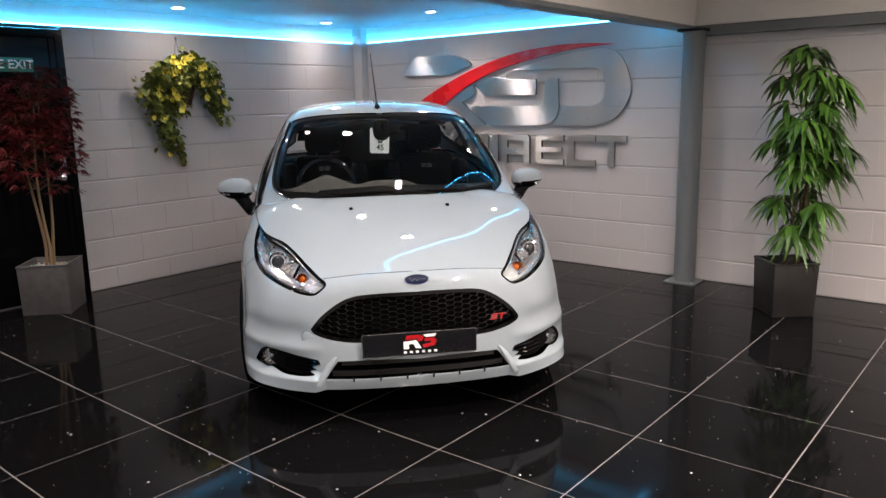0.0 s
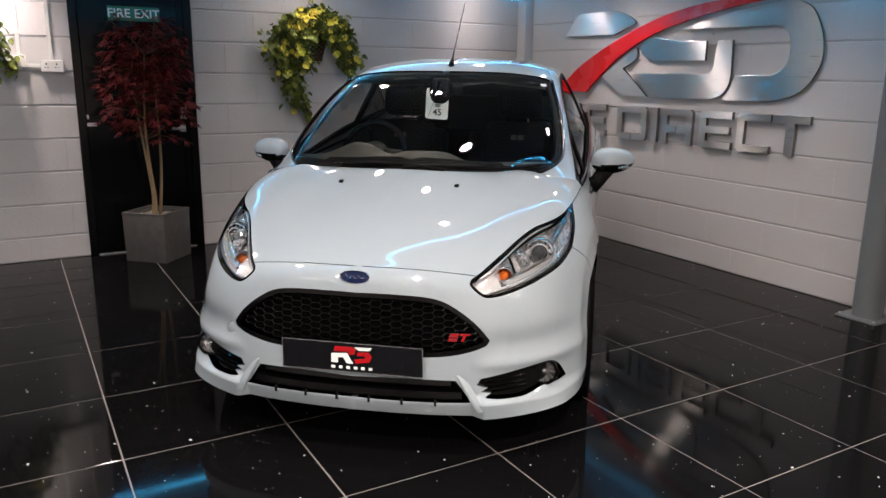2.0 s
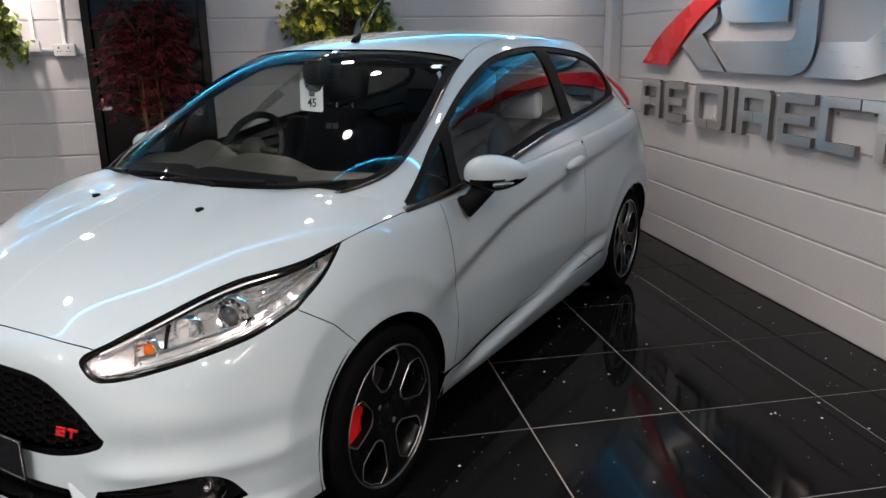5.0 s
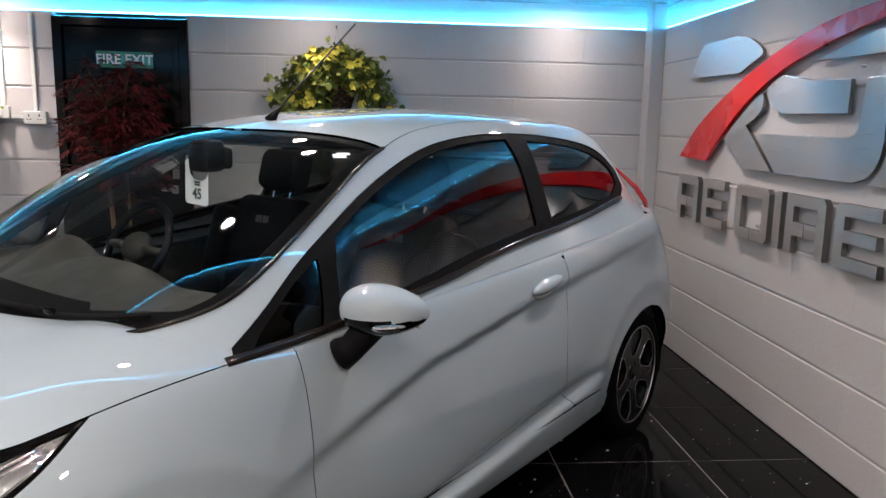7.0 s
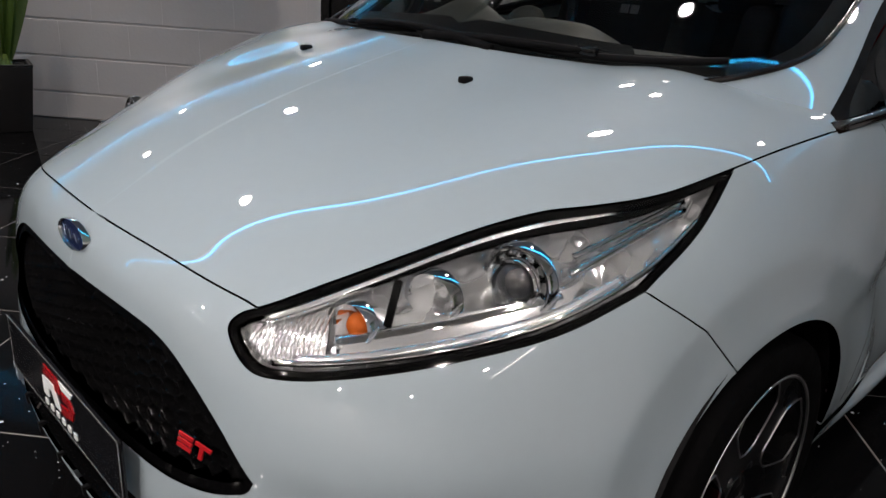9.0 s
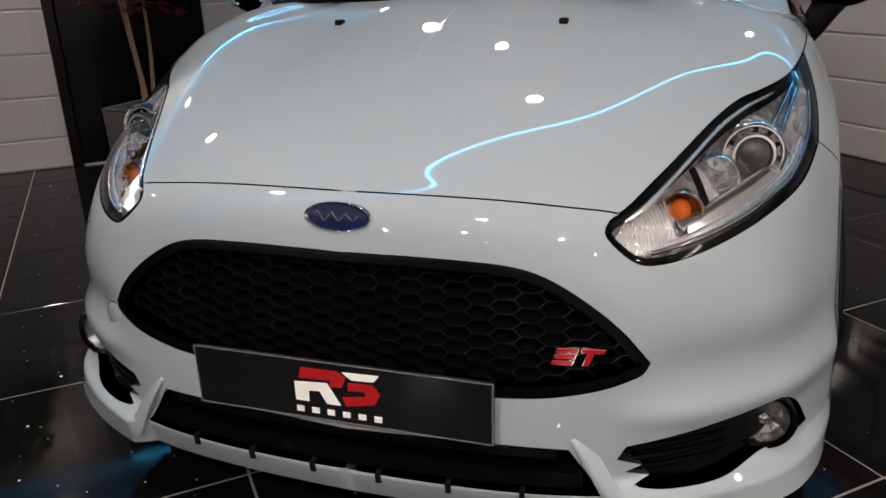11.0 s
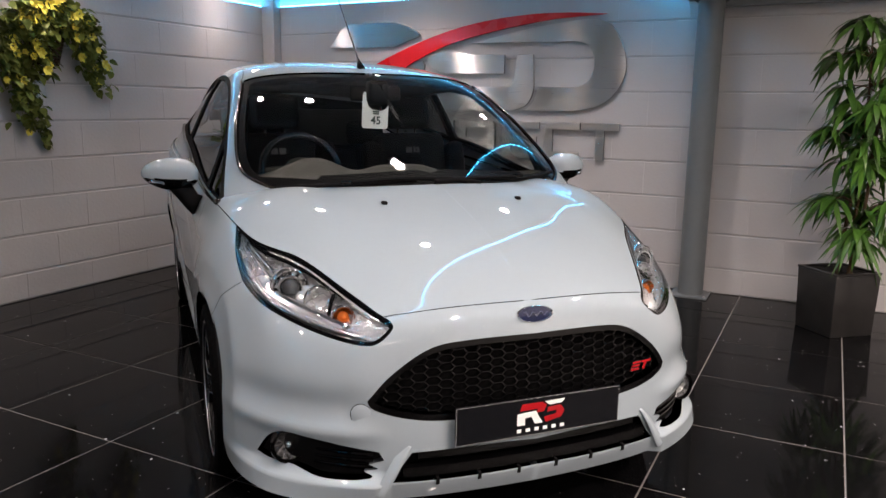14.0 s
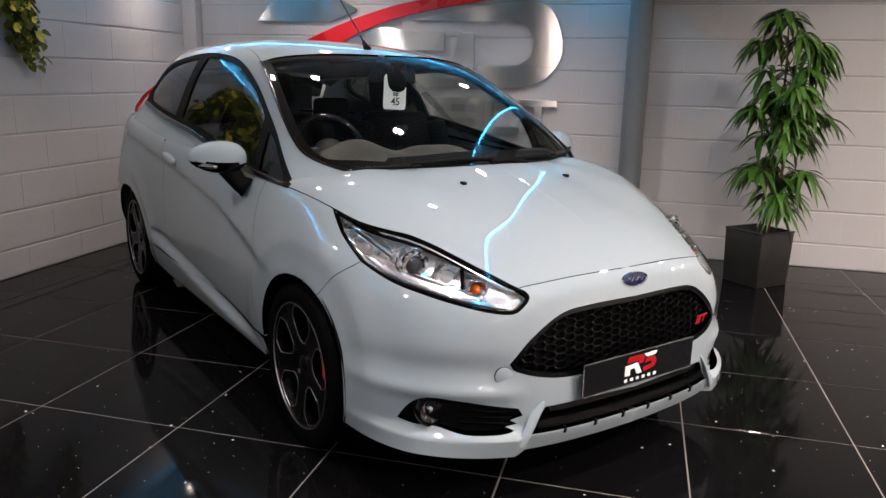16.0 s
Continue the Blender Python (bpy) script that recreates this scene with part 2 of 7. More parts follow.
INK = plain("dark_ink", (.02, .05, .045), .5, 0, 0, .05, 60)


def varied(name, dark, light, rough=0.5, per_piece=True, spec=0.4, bump=0.0, scale=40.0):
    """Colour between two tones, by piece or by loose part, with a fine grain on top."""
    m, n, l, b = nodes_of(name)
    src = n.new("ShaderNodeObjectInfo" if per_piece else "ShaderNodeNewGeometry")
    rnd = src.outputs["Random"] if per_piece else src.outputs["Random Per Island"]
    tc = n.new("ShaderNodeTexCoord")
    nz = n.new("ShaderNodeTexNoise")
    nz.inputs["Scale"].default_value, nz.inputs["Detail"].default_value = scale, 7
    l.new(tc.outputs["Object"], nz.inputs["Vector"])
    mix = n.new("ShaderNodeMix")
    mix.data_type = "RGBA"
    mix.inputs["A"].default_value, mix.inputs["B"].default_value = (*dark, 1), (*light, 1)
    avg = n.new("ShaderNodeMath")
    avg.operation = "MULTIPLY_ADD"
    avg.inputs[1].default_value = .4
    l.new(nz.outputs["Fac"], avg.inputs[0])
    sc = n.new("ShaderNodeMath")
    sc.operation, sc.inputs[1].default_value = "MULTIPLY", .7
    l.new(rnd, sc.inputs[0])
    l.new(sc.outputs[0], avg.inputs[2])
    l.new(avg.outputs[0], mix.inputs["Factor"])
    l.new(mix.outputs["Result"], b.inputs["Base Color"])
    b.inputs["Roughness"].default_value = rough
    b.inputs["Specular IOR Level"].default_value = spec
    if bump:
        bp = n.new("ShaderNodeBump")
        bp.inputs["Strength"].default_value, bp.inputs["Distance"].default_value = bump, .002
        l.new(nz.outputs["Fac"], bp.inputs["Height"])
        l.new(bp.outputs["Normal"], b.inputs["Normal"])
    return m


BLOCK = varied("painted_blockwork", (.566, .551, .551), (.574, .559, .559), .55, True, .35, .6, 45)
MORTAR = plain("painted_mortar", (.50, .485, .485), .7, 0, 0, .06, 60, .4)
LEAF_GREEN = varied("glossy_green_leaf", (.012, .045, .008), (.075, .20, .025), .33, False, .5)
LEAF_RED = varied("dark_red_leaf", (.028, .004, .005), (.17, .014, .017), .6, False, .2)
LEAF_IVY = varied("trailing_green_leaf", (.035, .060, .012), (.22, .26, .05), .55, False, .3)
PETAL = varied("yellow_petal", (.62, .46, .03), (.88, .78, .14), .55, False, .3)
LEAF_SWORD = varied("sword_leaf", (.012, .05, .022), (.17, .26, .04), .4, False, .5)
BARK = varied("tan_stem_bark", (.22, .14, .075), (.40, .28, .17), .75, False, .2, .5)
BARK_DARK = varied("brown_stem_bark", (.07, .045, .025), (.16, .10, .06), .8, False, .2, .5)
WICKER = varied("brown_wicker", (.025, .013, .007), (.085, .045, .022), .7, False, .25, .5)
SLATE = plain("slate_grey_planter", (.085, .08, .078), .5, 0, 0, .3, 18, .35)
SLATE_DARK = plain("dark_slate_planter", (.022, .021, .020), .42, 0, 0, .45, 12, .3)
POT_BLACK = plain("black_planter", (.012, .011, .011), .35, 0, 0, .2, 30)
PEBBLE = varied("pebbles", (.22, .19, .15), (.55, .50, .43), .7, False, .3)
DOOR_BLACK = plain("black_door_gloss", (.003, .003, .0035), .16, 0, 0, .3, 14, .06, .16)
SIGN_GREEN = plain("green_sign", (.012, .20, .12), .25, 0, .4, .05, 40)
SIGN_WHITE = plain("white_sign_lettering", (.80, .82, .80), .35, 0, 0, .03, 40)
STEEL = brushed("brushed_steel_sign", (.74, .72, .70), .30)
# darker steel for the sign's sides, their shade put into the colour
STEEL_SHADED = plain("steel_side_shaded", (.24, .235, .225), .4, 1, 0, .08, 60)
LOGO_RED = plain("red_sign_acrylic", (.74, .010, .014), .28, 0, .25, .04, 30)
PVC = plain("white_pvc", (.74, .74, .72), .4, 0, 0, .04, 40)
SILVER = plain("satin_silver", (.55, .55, .56), .32, 1, 0, .08, 60)

# ---- body surfaces of the car: smooth lofts through design lines ----
# Each line runs from the middle of the nose round the corner and along the flank to the middle of the tail.
LOWER = [
    [(0, .03, .165), (.28, .045, .165), (.52, .10, .17), (.735, .25, .185), (.815, .50, .185), (.815, .83, .20), (.79, 1.3, .20), (.79, 2.1, .20), (.795, 2.9, .21), (.80, 3.32, .22), (.76, 3.72, .24), (.45, 3.91, .26), (0, 3.94, .27)],
    [(0, .005, .29), (.28, .02, .29), (.515, .085, .29), (.72, .25, .295), (.82, .49, .31), (.84, .83, .32), (.825, 1.3, .30), (.82, 2.1, .31), (.825, 2.9, .33), (.85, 3.32, .36), (.80, 3.74, .38), (.46, 3.94, .40), (0, 3.965, .40)],
    [(0, .012, .43), (.28, .025, .43), (.51, .08, .43), (.705, .24, .435), (.805, .49, .45), (.85, .83, .47), (.84, 1.3, .45), (.835, 2.1, .47), (.84, 2.9, .50), (.865, 3.32, .52), (.81, 3.75, .55), (.47, 3.94, .57), (0, 3.965, .57)],
    [(0, .022, .56), (.28, .038, .56), (.50, .09, .56), (.68, .25, .565), (.78, .49, .58), (.84, .83, .62), (.84, 1.3, .60), (.84, 2.1, .62), (.85, 2.9, .66), (.865, 3.32, .69), (.80, 3.74, .72), (.46, 3.91, .74), (0, 3.935, .74)],
    [(0, .042, .685), (.27, .058, .68), (.47, .12, .67), (.635, .29, .69), (.734, .50, .728), (.802, .83, .775), (.825, 1.3, .78), (.835, 2.1, .80), (.852, 2.9, .83), (.855, 3.32, .86), (.78, 3.69, .88), (.45, 3.86, .90), (0, 3.89, .90)],
    [(0, .105, .738), (.25, .125, .736), (.43, .20, .737), (.575, .40, .785), (.665, .58, .825), (.74, .83, .875), (.775, 1.3, .915), (.805, 2.1, .955), (.82, 2.9, 1.0), (.81, 3.32, 1.035), (.71, 3.62, 1.06), (.43, 3.80, 1.07), (0, 3.83, 1.07)],
    [(0, .22, .80), (.21, .24, .80), (.37, .33, .81), (.50, .50, .852), (.585, .67, .89), (.645, .88, .928), (.68, 1.3, .94), (.69, 2.1, .95), (.69, 2.9, .98), (.67, 3.3, 1.0), (.56, 3.5, 1.02), (.3, 3.6, 1.02), (0, 3.62, 1.02)],
    [(0, .45, .88), (.17, .465, .88), (.30, .54, .888), (.40, .66, .915), (.46, .80, .938), (.51, .97, .957), (.54, 1.3, .94), (.54, 2.1, .93), (.54, 2.9, .95), (.51, 3.2, .97), (.4, 3.35, .97), (.2, 3.4, .97), (0, 3.4, .97)],
    [(0, .85, .987), (.12, .855, .987), (.21, .89, .983), (.28, .95, .978), (.32, 1.03, .97), (.35, 1.12, .96), (.37, 1.35, .92), (.37, 2.1, .92), (.37, 2.8, .92), (.35, 3.0, .92), (.28, 3.1, .92), (.15, 3.15, .92), (0, 3.15, .92)],
]
# Each line runs from the foot of the windscreen over the roof to the tail; from the centre line down to the waist.
UPPER = [
    [(0, .80, .976), (0, 1.07, 1.145), (0, 1.36, 1.30), (0, 1.66, 1.403), (0, 2.05, 1.468), (0, 2.5, 1.498), (0, 2.95, 1.488), (0, 3.42, 1.44), (0, 3.75, 1.18)],
    [(.3, .825, .955), (.295, 1.09, 1.142), (.285, 1.375, 1.295), (.28, 1.67, 1.396), (.28, 2.05, 1.461), (.28, 2.5, 1.491), (.27, 2.95, 1.481), (.26, 3.41, 1.433), (.27, 3.74, 1.18)],
    [(.55, .90, .945), (.525, 1.15, 1.122), (.49, 1.42, 1.272), (.475, 1.70, 1.375), (.475, 2.05, 1.438), (.475, 2.5, 1.466), (.47, 2.95, 1.456), (.455, 3.38, 1.408), (.49, 3.69, 1.17)],
    [(.70, 1.02, .925), (.68, 1.25, 1.065), (.64, 1.50, 1.212), (.60, 1.75, 1.325), (.588, 2.05, 1.39), (.588, 2.5, 1.41), (.58, 2.95, 1.40), (.57, 3.34, 1.352), (.60, 3.60, 1.15)],
    [(.735, 1.045, .914), (.735, 1.30, .998), (.712, 1.55, 1.10), (.692, 1.78, 1.18), (.69, 2.05, 1.22), (.692, 2.5, 1.24), (.69, 2.95, 1.235), (.68, 3.30, 1.21), (.68, 3.53, 1.10)],
    [(.755, 1.05, .905), (.778, 1.35, .918), (.788, 1.6, .93), (.796, 1.8, .94), (.804, 2.05, .953), (.815, 2.5, .977), (.82, 2.95, 1.003), (.812, 3.27, 1.03), (.745, 3.52, 1.05)],
]


def cardinal(n, mirror):
    """Second derivatives of the cubic spline through n even knots, as a matrix on the values; mirror: even (1) or odd (-1) at the start, 0: free."""
    a, r = np.zeros((n, n)), np.zeros((n, n))
    for i in range(1, n - 1):
        a[i, i - 1:i + 2] = 1, 4, 1
        r[i, i - 1:i + 2] = 6, -12, 6
    a[n - 1, n - 1] = 1
    if mirror == 1:
        a[0, 0:2], r[0, 0:2] = (4, 2), (-12, 12)
    else:
        a[0, 0] = 1
    return np.linalg.solve(a, r)


def weights(t, n, mirror=0):
    k = cardinal(n, mirror)
    t = np.clip(np.asarray(t, float), 0, n - 1)
    i = np.minimum(t.astype(int), n - 2)
    f = t - i
    w = np.zeros((len(t), n))
    q = np.arange(len(t))
    w[q, i] += 1 - f
    w[q, i + 1] += f
    w += ((1 - f) ** 3 - (1 - f))[:, None] / 6 * k[i] + (f ** 3 - f)[:, None] / 6 * k[i + 1]
    return w


class Loft:
    def __init__(self, lines, round_start, across):
        self.p = np.array(lines, float)
        self.rows, self.cols = self.p.shape[:2]
        self.round_start, self.across = round_start, across
        self.shape_by = None

    def at(self, s, r):
        """Points at s along the lines and r across them."""
        s, r = np.atleast_1d(np.asarray(s, float)), np.atleast_1d(np.asarray(r, float))
        even = weights(s, self.cols, 1 if self.round_start else 0)
        odd = weights(s, self.cols, 0)
        w = weights(r, self.rows, 1 if self.across else 0)
        wo = weights(r, self.rows, 0)
        out = np.empty((len(s), 3))
        out[:, 0] = np.einsum("ni,nj,ij->n", wo, odd, self.p[:, :, 0])
        for k in (1, 2):
            out[:, k] = np.einsum("ni,nj,ij->n", w, even, self.p[:, :, k])
        return self.shape_by(out) if self.shape_by else out

    def normal(self, s, r, sign, h=0.02):
        s, r = np.atleast_1d(np.asarray(s, float)), np.atleast_1d(np.asarray(r, float))
        ds = self.at(s + h, r) - self.at(s - h, r)
        dr = self.at(s, r + h) - self.at(s, r - h)
        n = np.cross(ds, dr) * sign
        return n / np.maximum(np.linalg.norm(n, axis=1), 1e-9)[:, None]

    def find(self, axes, targets, guess, steps=14):
        """The s, r at which two of the coordinates take the values given."""
        q, want, h = np.array(guess, float), np.array(targets, float), 1e-3
        for _ in range(steps):
            p = self.at(q[:, 0], q[:, 1])[:, axes]
            a = (self.at(q[:, 0] + h, q[:, 1])[:, axes] - p) / h
            b = (self.at(q[:, 0], q[:, 1] + h)[:, axes] - p) / h
            e = want - p
            det = a[:, 0] * b[:, 1] - a[:, 1] * b[:, 0]
            det = np.where(abs(det) < 1e-6, 1e-6, det)
            q[:, 0] += np.clip((e[:, 0] * b[:, 1] - e[:, 1] * b[:, 0]) / det, -.4, .4)
            q[:, 1] += np.clip((a[:, 0] * e[:, 1] - a[:, 1] * e[:, 0]) / det, -.4, .4)
            q[:, 0] = np.clip(q[:, 0], 0, self.cols - 1)
            q[:, 1] = np.clip(q[:, 1], 0, self.rows - 1)
        return q

    def grid(self, ns, nr):
        s, r = np.meshgrid(np.linspace(0, self.cols - 1, ns), np.linspace(0, self.rows - 1, nr))
        return self.at(s.ravel(), r.ravel()), s.ravel(), r.ravel()


AXLE_F, AXLE_R, HUB_Z = .83, 3.319, .297


def flank(p):
    """Wheel arch flares, a rising swage line along the flank with a hollow under it, and a groove over the side skirt."""
    out = p.copy()
    x, y, z = p[:, 0], p[:, 1], p[:, 2]
    on = np.clip((x - .62) / .12, 0, 1)
    add = np.zeros(len(p))
    for ya in (AXLE_F, AXLE_R):
        d = np.hypot(y - ya, z - HUB_Z)
        over, under = np.clip(d - .445, 0, 9), np.clip(.445 - d, 0, .11)
        add += (.010 * np.exp(-(over / .07) ** 2) - .13 * under + .006 * np.exp(-((d - .338) / .035) ** 2)) * np.clip((z - .22) / .2, 0, 1)
    d = z - np.interp(y, [1.0, 1.25, 1.7, 2.26, 2.54, 3.03, 3.5], [.60, .66, .775, .85, .88, .935, .97])
    run = np.clip((y - 1.0) / .5, 0, 1) * np.clip((3.6 - y) / .4, 0, 1)
    add += run * (.009 * np.exp(-np.clip(d + .012, 0, 9) / .12) - .026 * (.5 - .5 * np.tanh((d + .024) / .019)) * np.exp(np.clip(d, -9, 0) / .20))
    g = z - np.interp(y, [1.15, 2.95], [.26, .43])
    run = np.clip((y - 1.2) / .3, 0, 1) * np.clip((2.95 - y) / .25, 0, 1)
    add += run * (.015 * (.5 - .5 * np.tanh((g + .036) / .010)) * np.clip((z - .14) / .08, 0, 1) - .021 * np.exp(-(g / .024) ** 2) - .010 * np.exp(-np.clip(g, 0, 9) / .08))
    out[:, 0] = x + on * add
    return out


# the bonnet's crown, higher towards its outer edges
CROWN = {5: (.003, .003, .003, .006, .010, .012), 6: (.007, .008, .012, .019, .023, .021), 7: (.015, .016, .018, .022, .025, .023), 8: (.012, .013, .015, .018, .020, .020)}
for row, rises in CROWN.items():
    LOWER[row] = [(x, y, z + (rises[k] if k < 6 else 0)) for k, (x, y, z) in enumerate(LOWER[row])]
BODY = Loft(LOWER, True, False)
BODY.shape_by = flank
CABIN = Loft(UPPER, False, True)

# ---- building tools ----
from mathutils.geometry import delaunay_2d_cdt


def raw(name, verts, faces, mat, parent=None, label="", normals=None, smooth=True):
    """One mesh object from vertices and faces, under a parent if one is given."""
    me = bpy.data.meshes.new(name)
    me.from_pydata([tuple(map(float, v)) for v in verts], [], [tuple(map(int, f)) for f in faces])
    me.materials.append(mat)
    if smooth:
        me.shade_smooth()
    if normals is not None:
        me.normals_split_custom_set_from_vertices([tuple(map(float, n)) for n in normals])
    ob = new(name, me)
    if parent:
        ob.parent = parent
    if label:
        ob["label"] = label
    return ob


def part(name, bm, mat, parent=None, label="", smooth=False, angle=None):
    me = bpy.data.meshes.new(name)
    bmesh.ops.recalc_face_normals(bm, faces=bm.faces)
    bm.to_mesh(me)
    bm.free()
    me.materials.append(mat)
    if angle:
        me.shade_smooth()
        me.set_sharp_from_angle(angle=radians(angle))
    elif smooth:
        me.shade_smooth()
    ob = new(name, me)
    if parent:
        ob.parent = parent
    if label:
        ob["label"] = label
    return ob


def box_bm(lo, hi, bevel=0.0, m=None, segments=2, bm=None):
    bm = bm or bmesh.new()
    made = bmesh.ops.create_cube(bm, size=1)["verts"]
    for v in made:
        v.co = Vector([lo[k] + (v.co[k] + .5) * (hi[k] - lo[k]) for k in range(3)])
    if bevel:
        es = list({e for v in made for e in v.link_edges})
        made = bmesh.ops.bevel(bm, geom=es, offset=bevel, segments=segments, affect="EDGES", profile=.5)["verts"]
    if m is not None:
        bmesh.ops.transform(bm, matrix=m, verts=list(set(made)) if bevel else made)
    return bm


def tube_bm(path, radius, sides=8, bm=None, closed=False, caps=True):
    """A round bar along a path; radius: a number or one for each point."""
    bm = bm or bmesh.new()
    path = [Vector(p) for p in path]
    n = len(path)
    rad = [radius] * n if isinstance(radius, (int, float)) else radius
    rings, ref = [], None
    for i, p in enumerate(path):
        a, b = path[(i - 1) % n if closed else max(i - 1, 0)], path[(i + 1) % n if closed else min(i + 1, n - 1)]
        t = (b - a).normalized()
        if ref is None:
            ref = Vector((0, 0, 1)) if abs(t.z) < .9 else Vector((1, 0, 0))
        side = t.cross(ref).normalized()
        ref = side.cross(t).normalized()
        rings.append([bm.verts.new(p + rad[i] * (math.cos(2 * math.pi * k / sides) * side + math.sin(2 * math.pi * k / sides) * ref)) for k in range(sides)])
    for i in range(n if closed else n - 1):
        a, b = rings[i], rings[(i + 1) % n]
        for k in range(sides):
            bm.faces.new((a[k], a[(k + 1) % sides], b[(k + 1) % sides], b[k]))
    if caps and not closed:
        bm.faces.new(rings[0][::-1])
        bm.faces.new(rings[-1])
    return bm


def lathe_bm(profile, sides=48, bm=None, axis="X", closed=False):
    """Turned about an axis; profile: (along the axis, radius)."""
    bm = bm or bmesh.new()
    rings = []
    for a, r in profile:
        ring = []
        for k in range(sides):
            c, s = math.cos(2 * math.pi * k / sides) * r, math.sin(2 * math.pi * k / sides) * r
            ring.append(bm.verts.new((a, c, s) if axis == "X" else (c, a, s) if axis == "Y" else (c, s, a)))
        rings.append(ring)
    m = len(rings)
    for i in range(m if closed else m - 1):
        a, b = rings[i], rings[(i + 1) % m]
        for k in range(sides):
            bm.faces.new((a[k], a[(k + 1) % sides], b[(k + 1) % sides], b[k]))
    return bm


def curve_open(pts, n=6):
    """A smooth polyline through points."""
    p = [np.array(q, float) for q in pts]
    if len(p) < 3:
        return [p[0] + (p[1] - p[0]) * k / n for k in range(n + 1)]
    ext = [2 * p[0] - p[1]] + p + [2 * p[-1] - p[-2]]
    out = []
    for i in range(1, len(ext) - 2):
        a, b, c, d = ext[i - 1:i + 3]
        for k in range(n):
            t = k / n
            out.append(.5 * (2 * b + (c - a) * t + (2 * a - 5 * b + 4 * c - d) * t * t + (3 * b - a - 3 * c + d) * t ** 3))
    out.append(p[-1])
    return out


def joined(*runs):
    """Smooth runs end to end, with a corner where they meet."""
    out = []
    for run in runs:
        for q in run:
            if not out or np.linalg.norm(np.array(q) - out[-1]) > 1e-5:
                out.append(np.array(q, float))
    if np.linalg.norm(out[0] - out[-1]) < 1e-5:
        out.pop()
    return out


def inside(poly, pts):
    x, y = pts[:, 0], pts[:, 1]
    res = np.zeros(len(pts), bool)
    j = len(poly) - 1
    for i in range(len(poly)):
        (xi, yi), (xj, yj) = poly[i], poly[j]
        hit = ((yi > y) != (yj > y)) & (x < (xj - xi) * (y - yi) / (yj - yi + 1e-15) + xi)
        res ^= hit
        j = i
    return res


def filled(outer, holes, step, scale=(1.0, 1.0)):
    """Triangles that fill an outline with holes, on a grid of that step. Returns points and triangles."""
    k = np.array(scale)
    polys = [np.array(outer) * k] + [np.array(h) * k for h in holes]
    pts, edges = [], []
    for poly in polys:
        base = len(pts)
        pts += [tuple(q) for q in poly]
        edges += [(base + i, base + (i + 1) % len(poly)) for i in range(len(poly))]
    lo, hi = polys[0].min(0), polys[0].max(0)
    st = np.array(step) * k
    gx, gy = np.meshgrid(np.arange(lo[0] + st[0] / 2, hi[0], st[0]), np.arange(lo[1] + st[1] / 2, hi[1], st[1]))
    gx[1::2] += st[0] / 2
    g = np.column_stack([gx.ravel(), gy.ravel()])
    ok = inside(polys[0], g)
    for h in polys[1:]:
        ok &= ~inside(h, g)
    g = g[ok]
    rim = np.array(pts)
    if len(g):
        keep = np.ones(len(g), bool)
        for c in range(0, len(g), 2000):
            d = np.abs(g[c:c + 2000, None, :] - rim[None]) / st
            keep[c:c + 2000] = (np.maximum(d[..., 0], d[..., 1])).min(1) > .45
        g = g[keep]
    allp = [Vector(q) for q in pts] + [Vector(q) for q in g]
    v, _, f, _, _, _ = delaunay_2d_cdt(allp, edges, [], 0, 1e-7)
    v = np.array([tuple(q) for q in v])
    f = np.array([t for t in f if len(t) == 3])
    c = v[f].mean(1)
    ok = inside(polys[0], c)
    for h in polys[1:]:
        ok &= ~inside(h, c)
    return v / k, f[ok]


def inset(loft, poly, d, fixed=None):
    """An outline in s, r drawn in by d metres (out, where minus). fixed: the axis on whose zero points stay."""
    p = np.array(poly)
    h = .01
    a = np.linalg.norm(loft.at(p[:, 0] + h, p[:, 1]) - loft.at(p[:, 0] - h, p[:, 1]), axis=1) / (2 * h) + 1e-4
    b = np.linalg.norm(loft.at(p[:, 0], p[:, 1] + h) - loft.at(p[:, 0], p[:, 1] - h), axis=1) / (2 * h) + 1e-4
    area = .5 * np.sum(p[:, 0] * np.roll(p[:, 1], -1) - np.roll(p[:, 0], -1) * p[:, 1])
    t = (np.roll(p, -1, 0) - np.roll(p, 1, 0)) * np.column_stack([a, b])
    t /= np.maximum(np.linalg.norm(t, axis=1), 1e-9)[:, None]
    n = np.column_stack([-t[:, 1], t[:, 0]]) * (1 if area > 0 else -1)
    out = p + d * n / np.column_stack([a, b])
    if fixed is not None:
        on = p[:, fixed] < 1e-4
        out[on, fixed] = 0
    return out


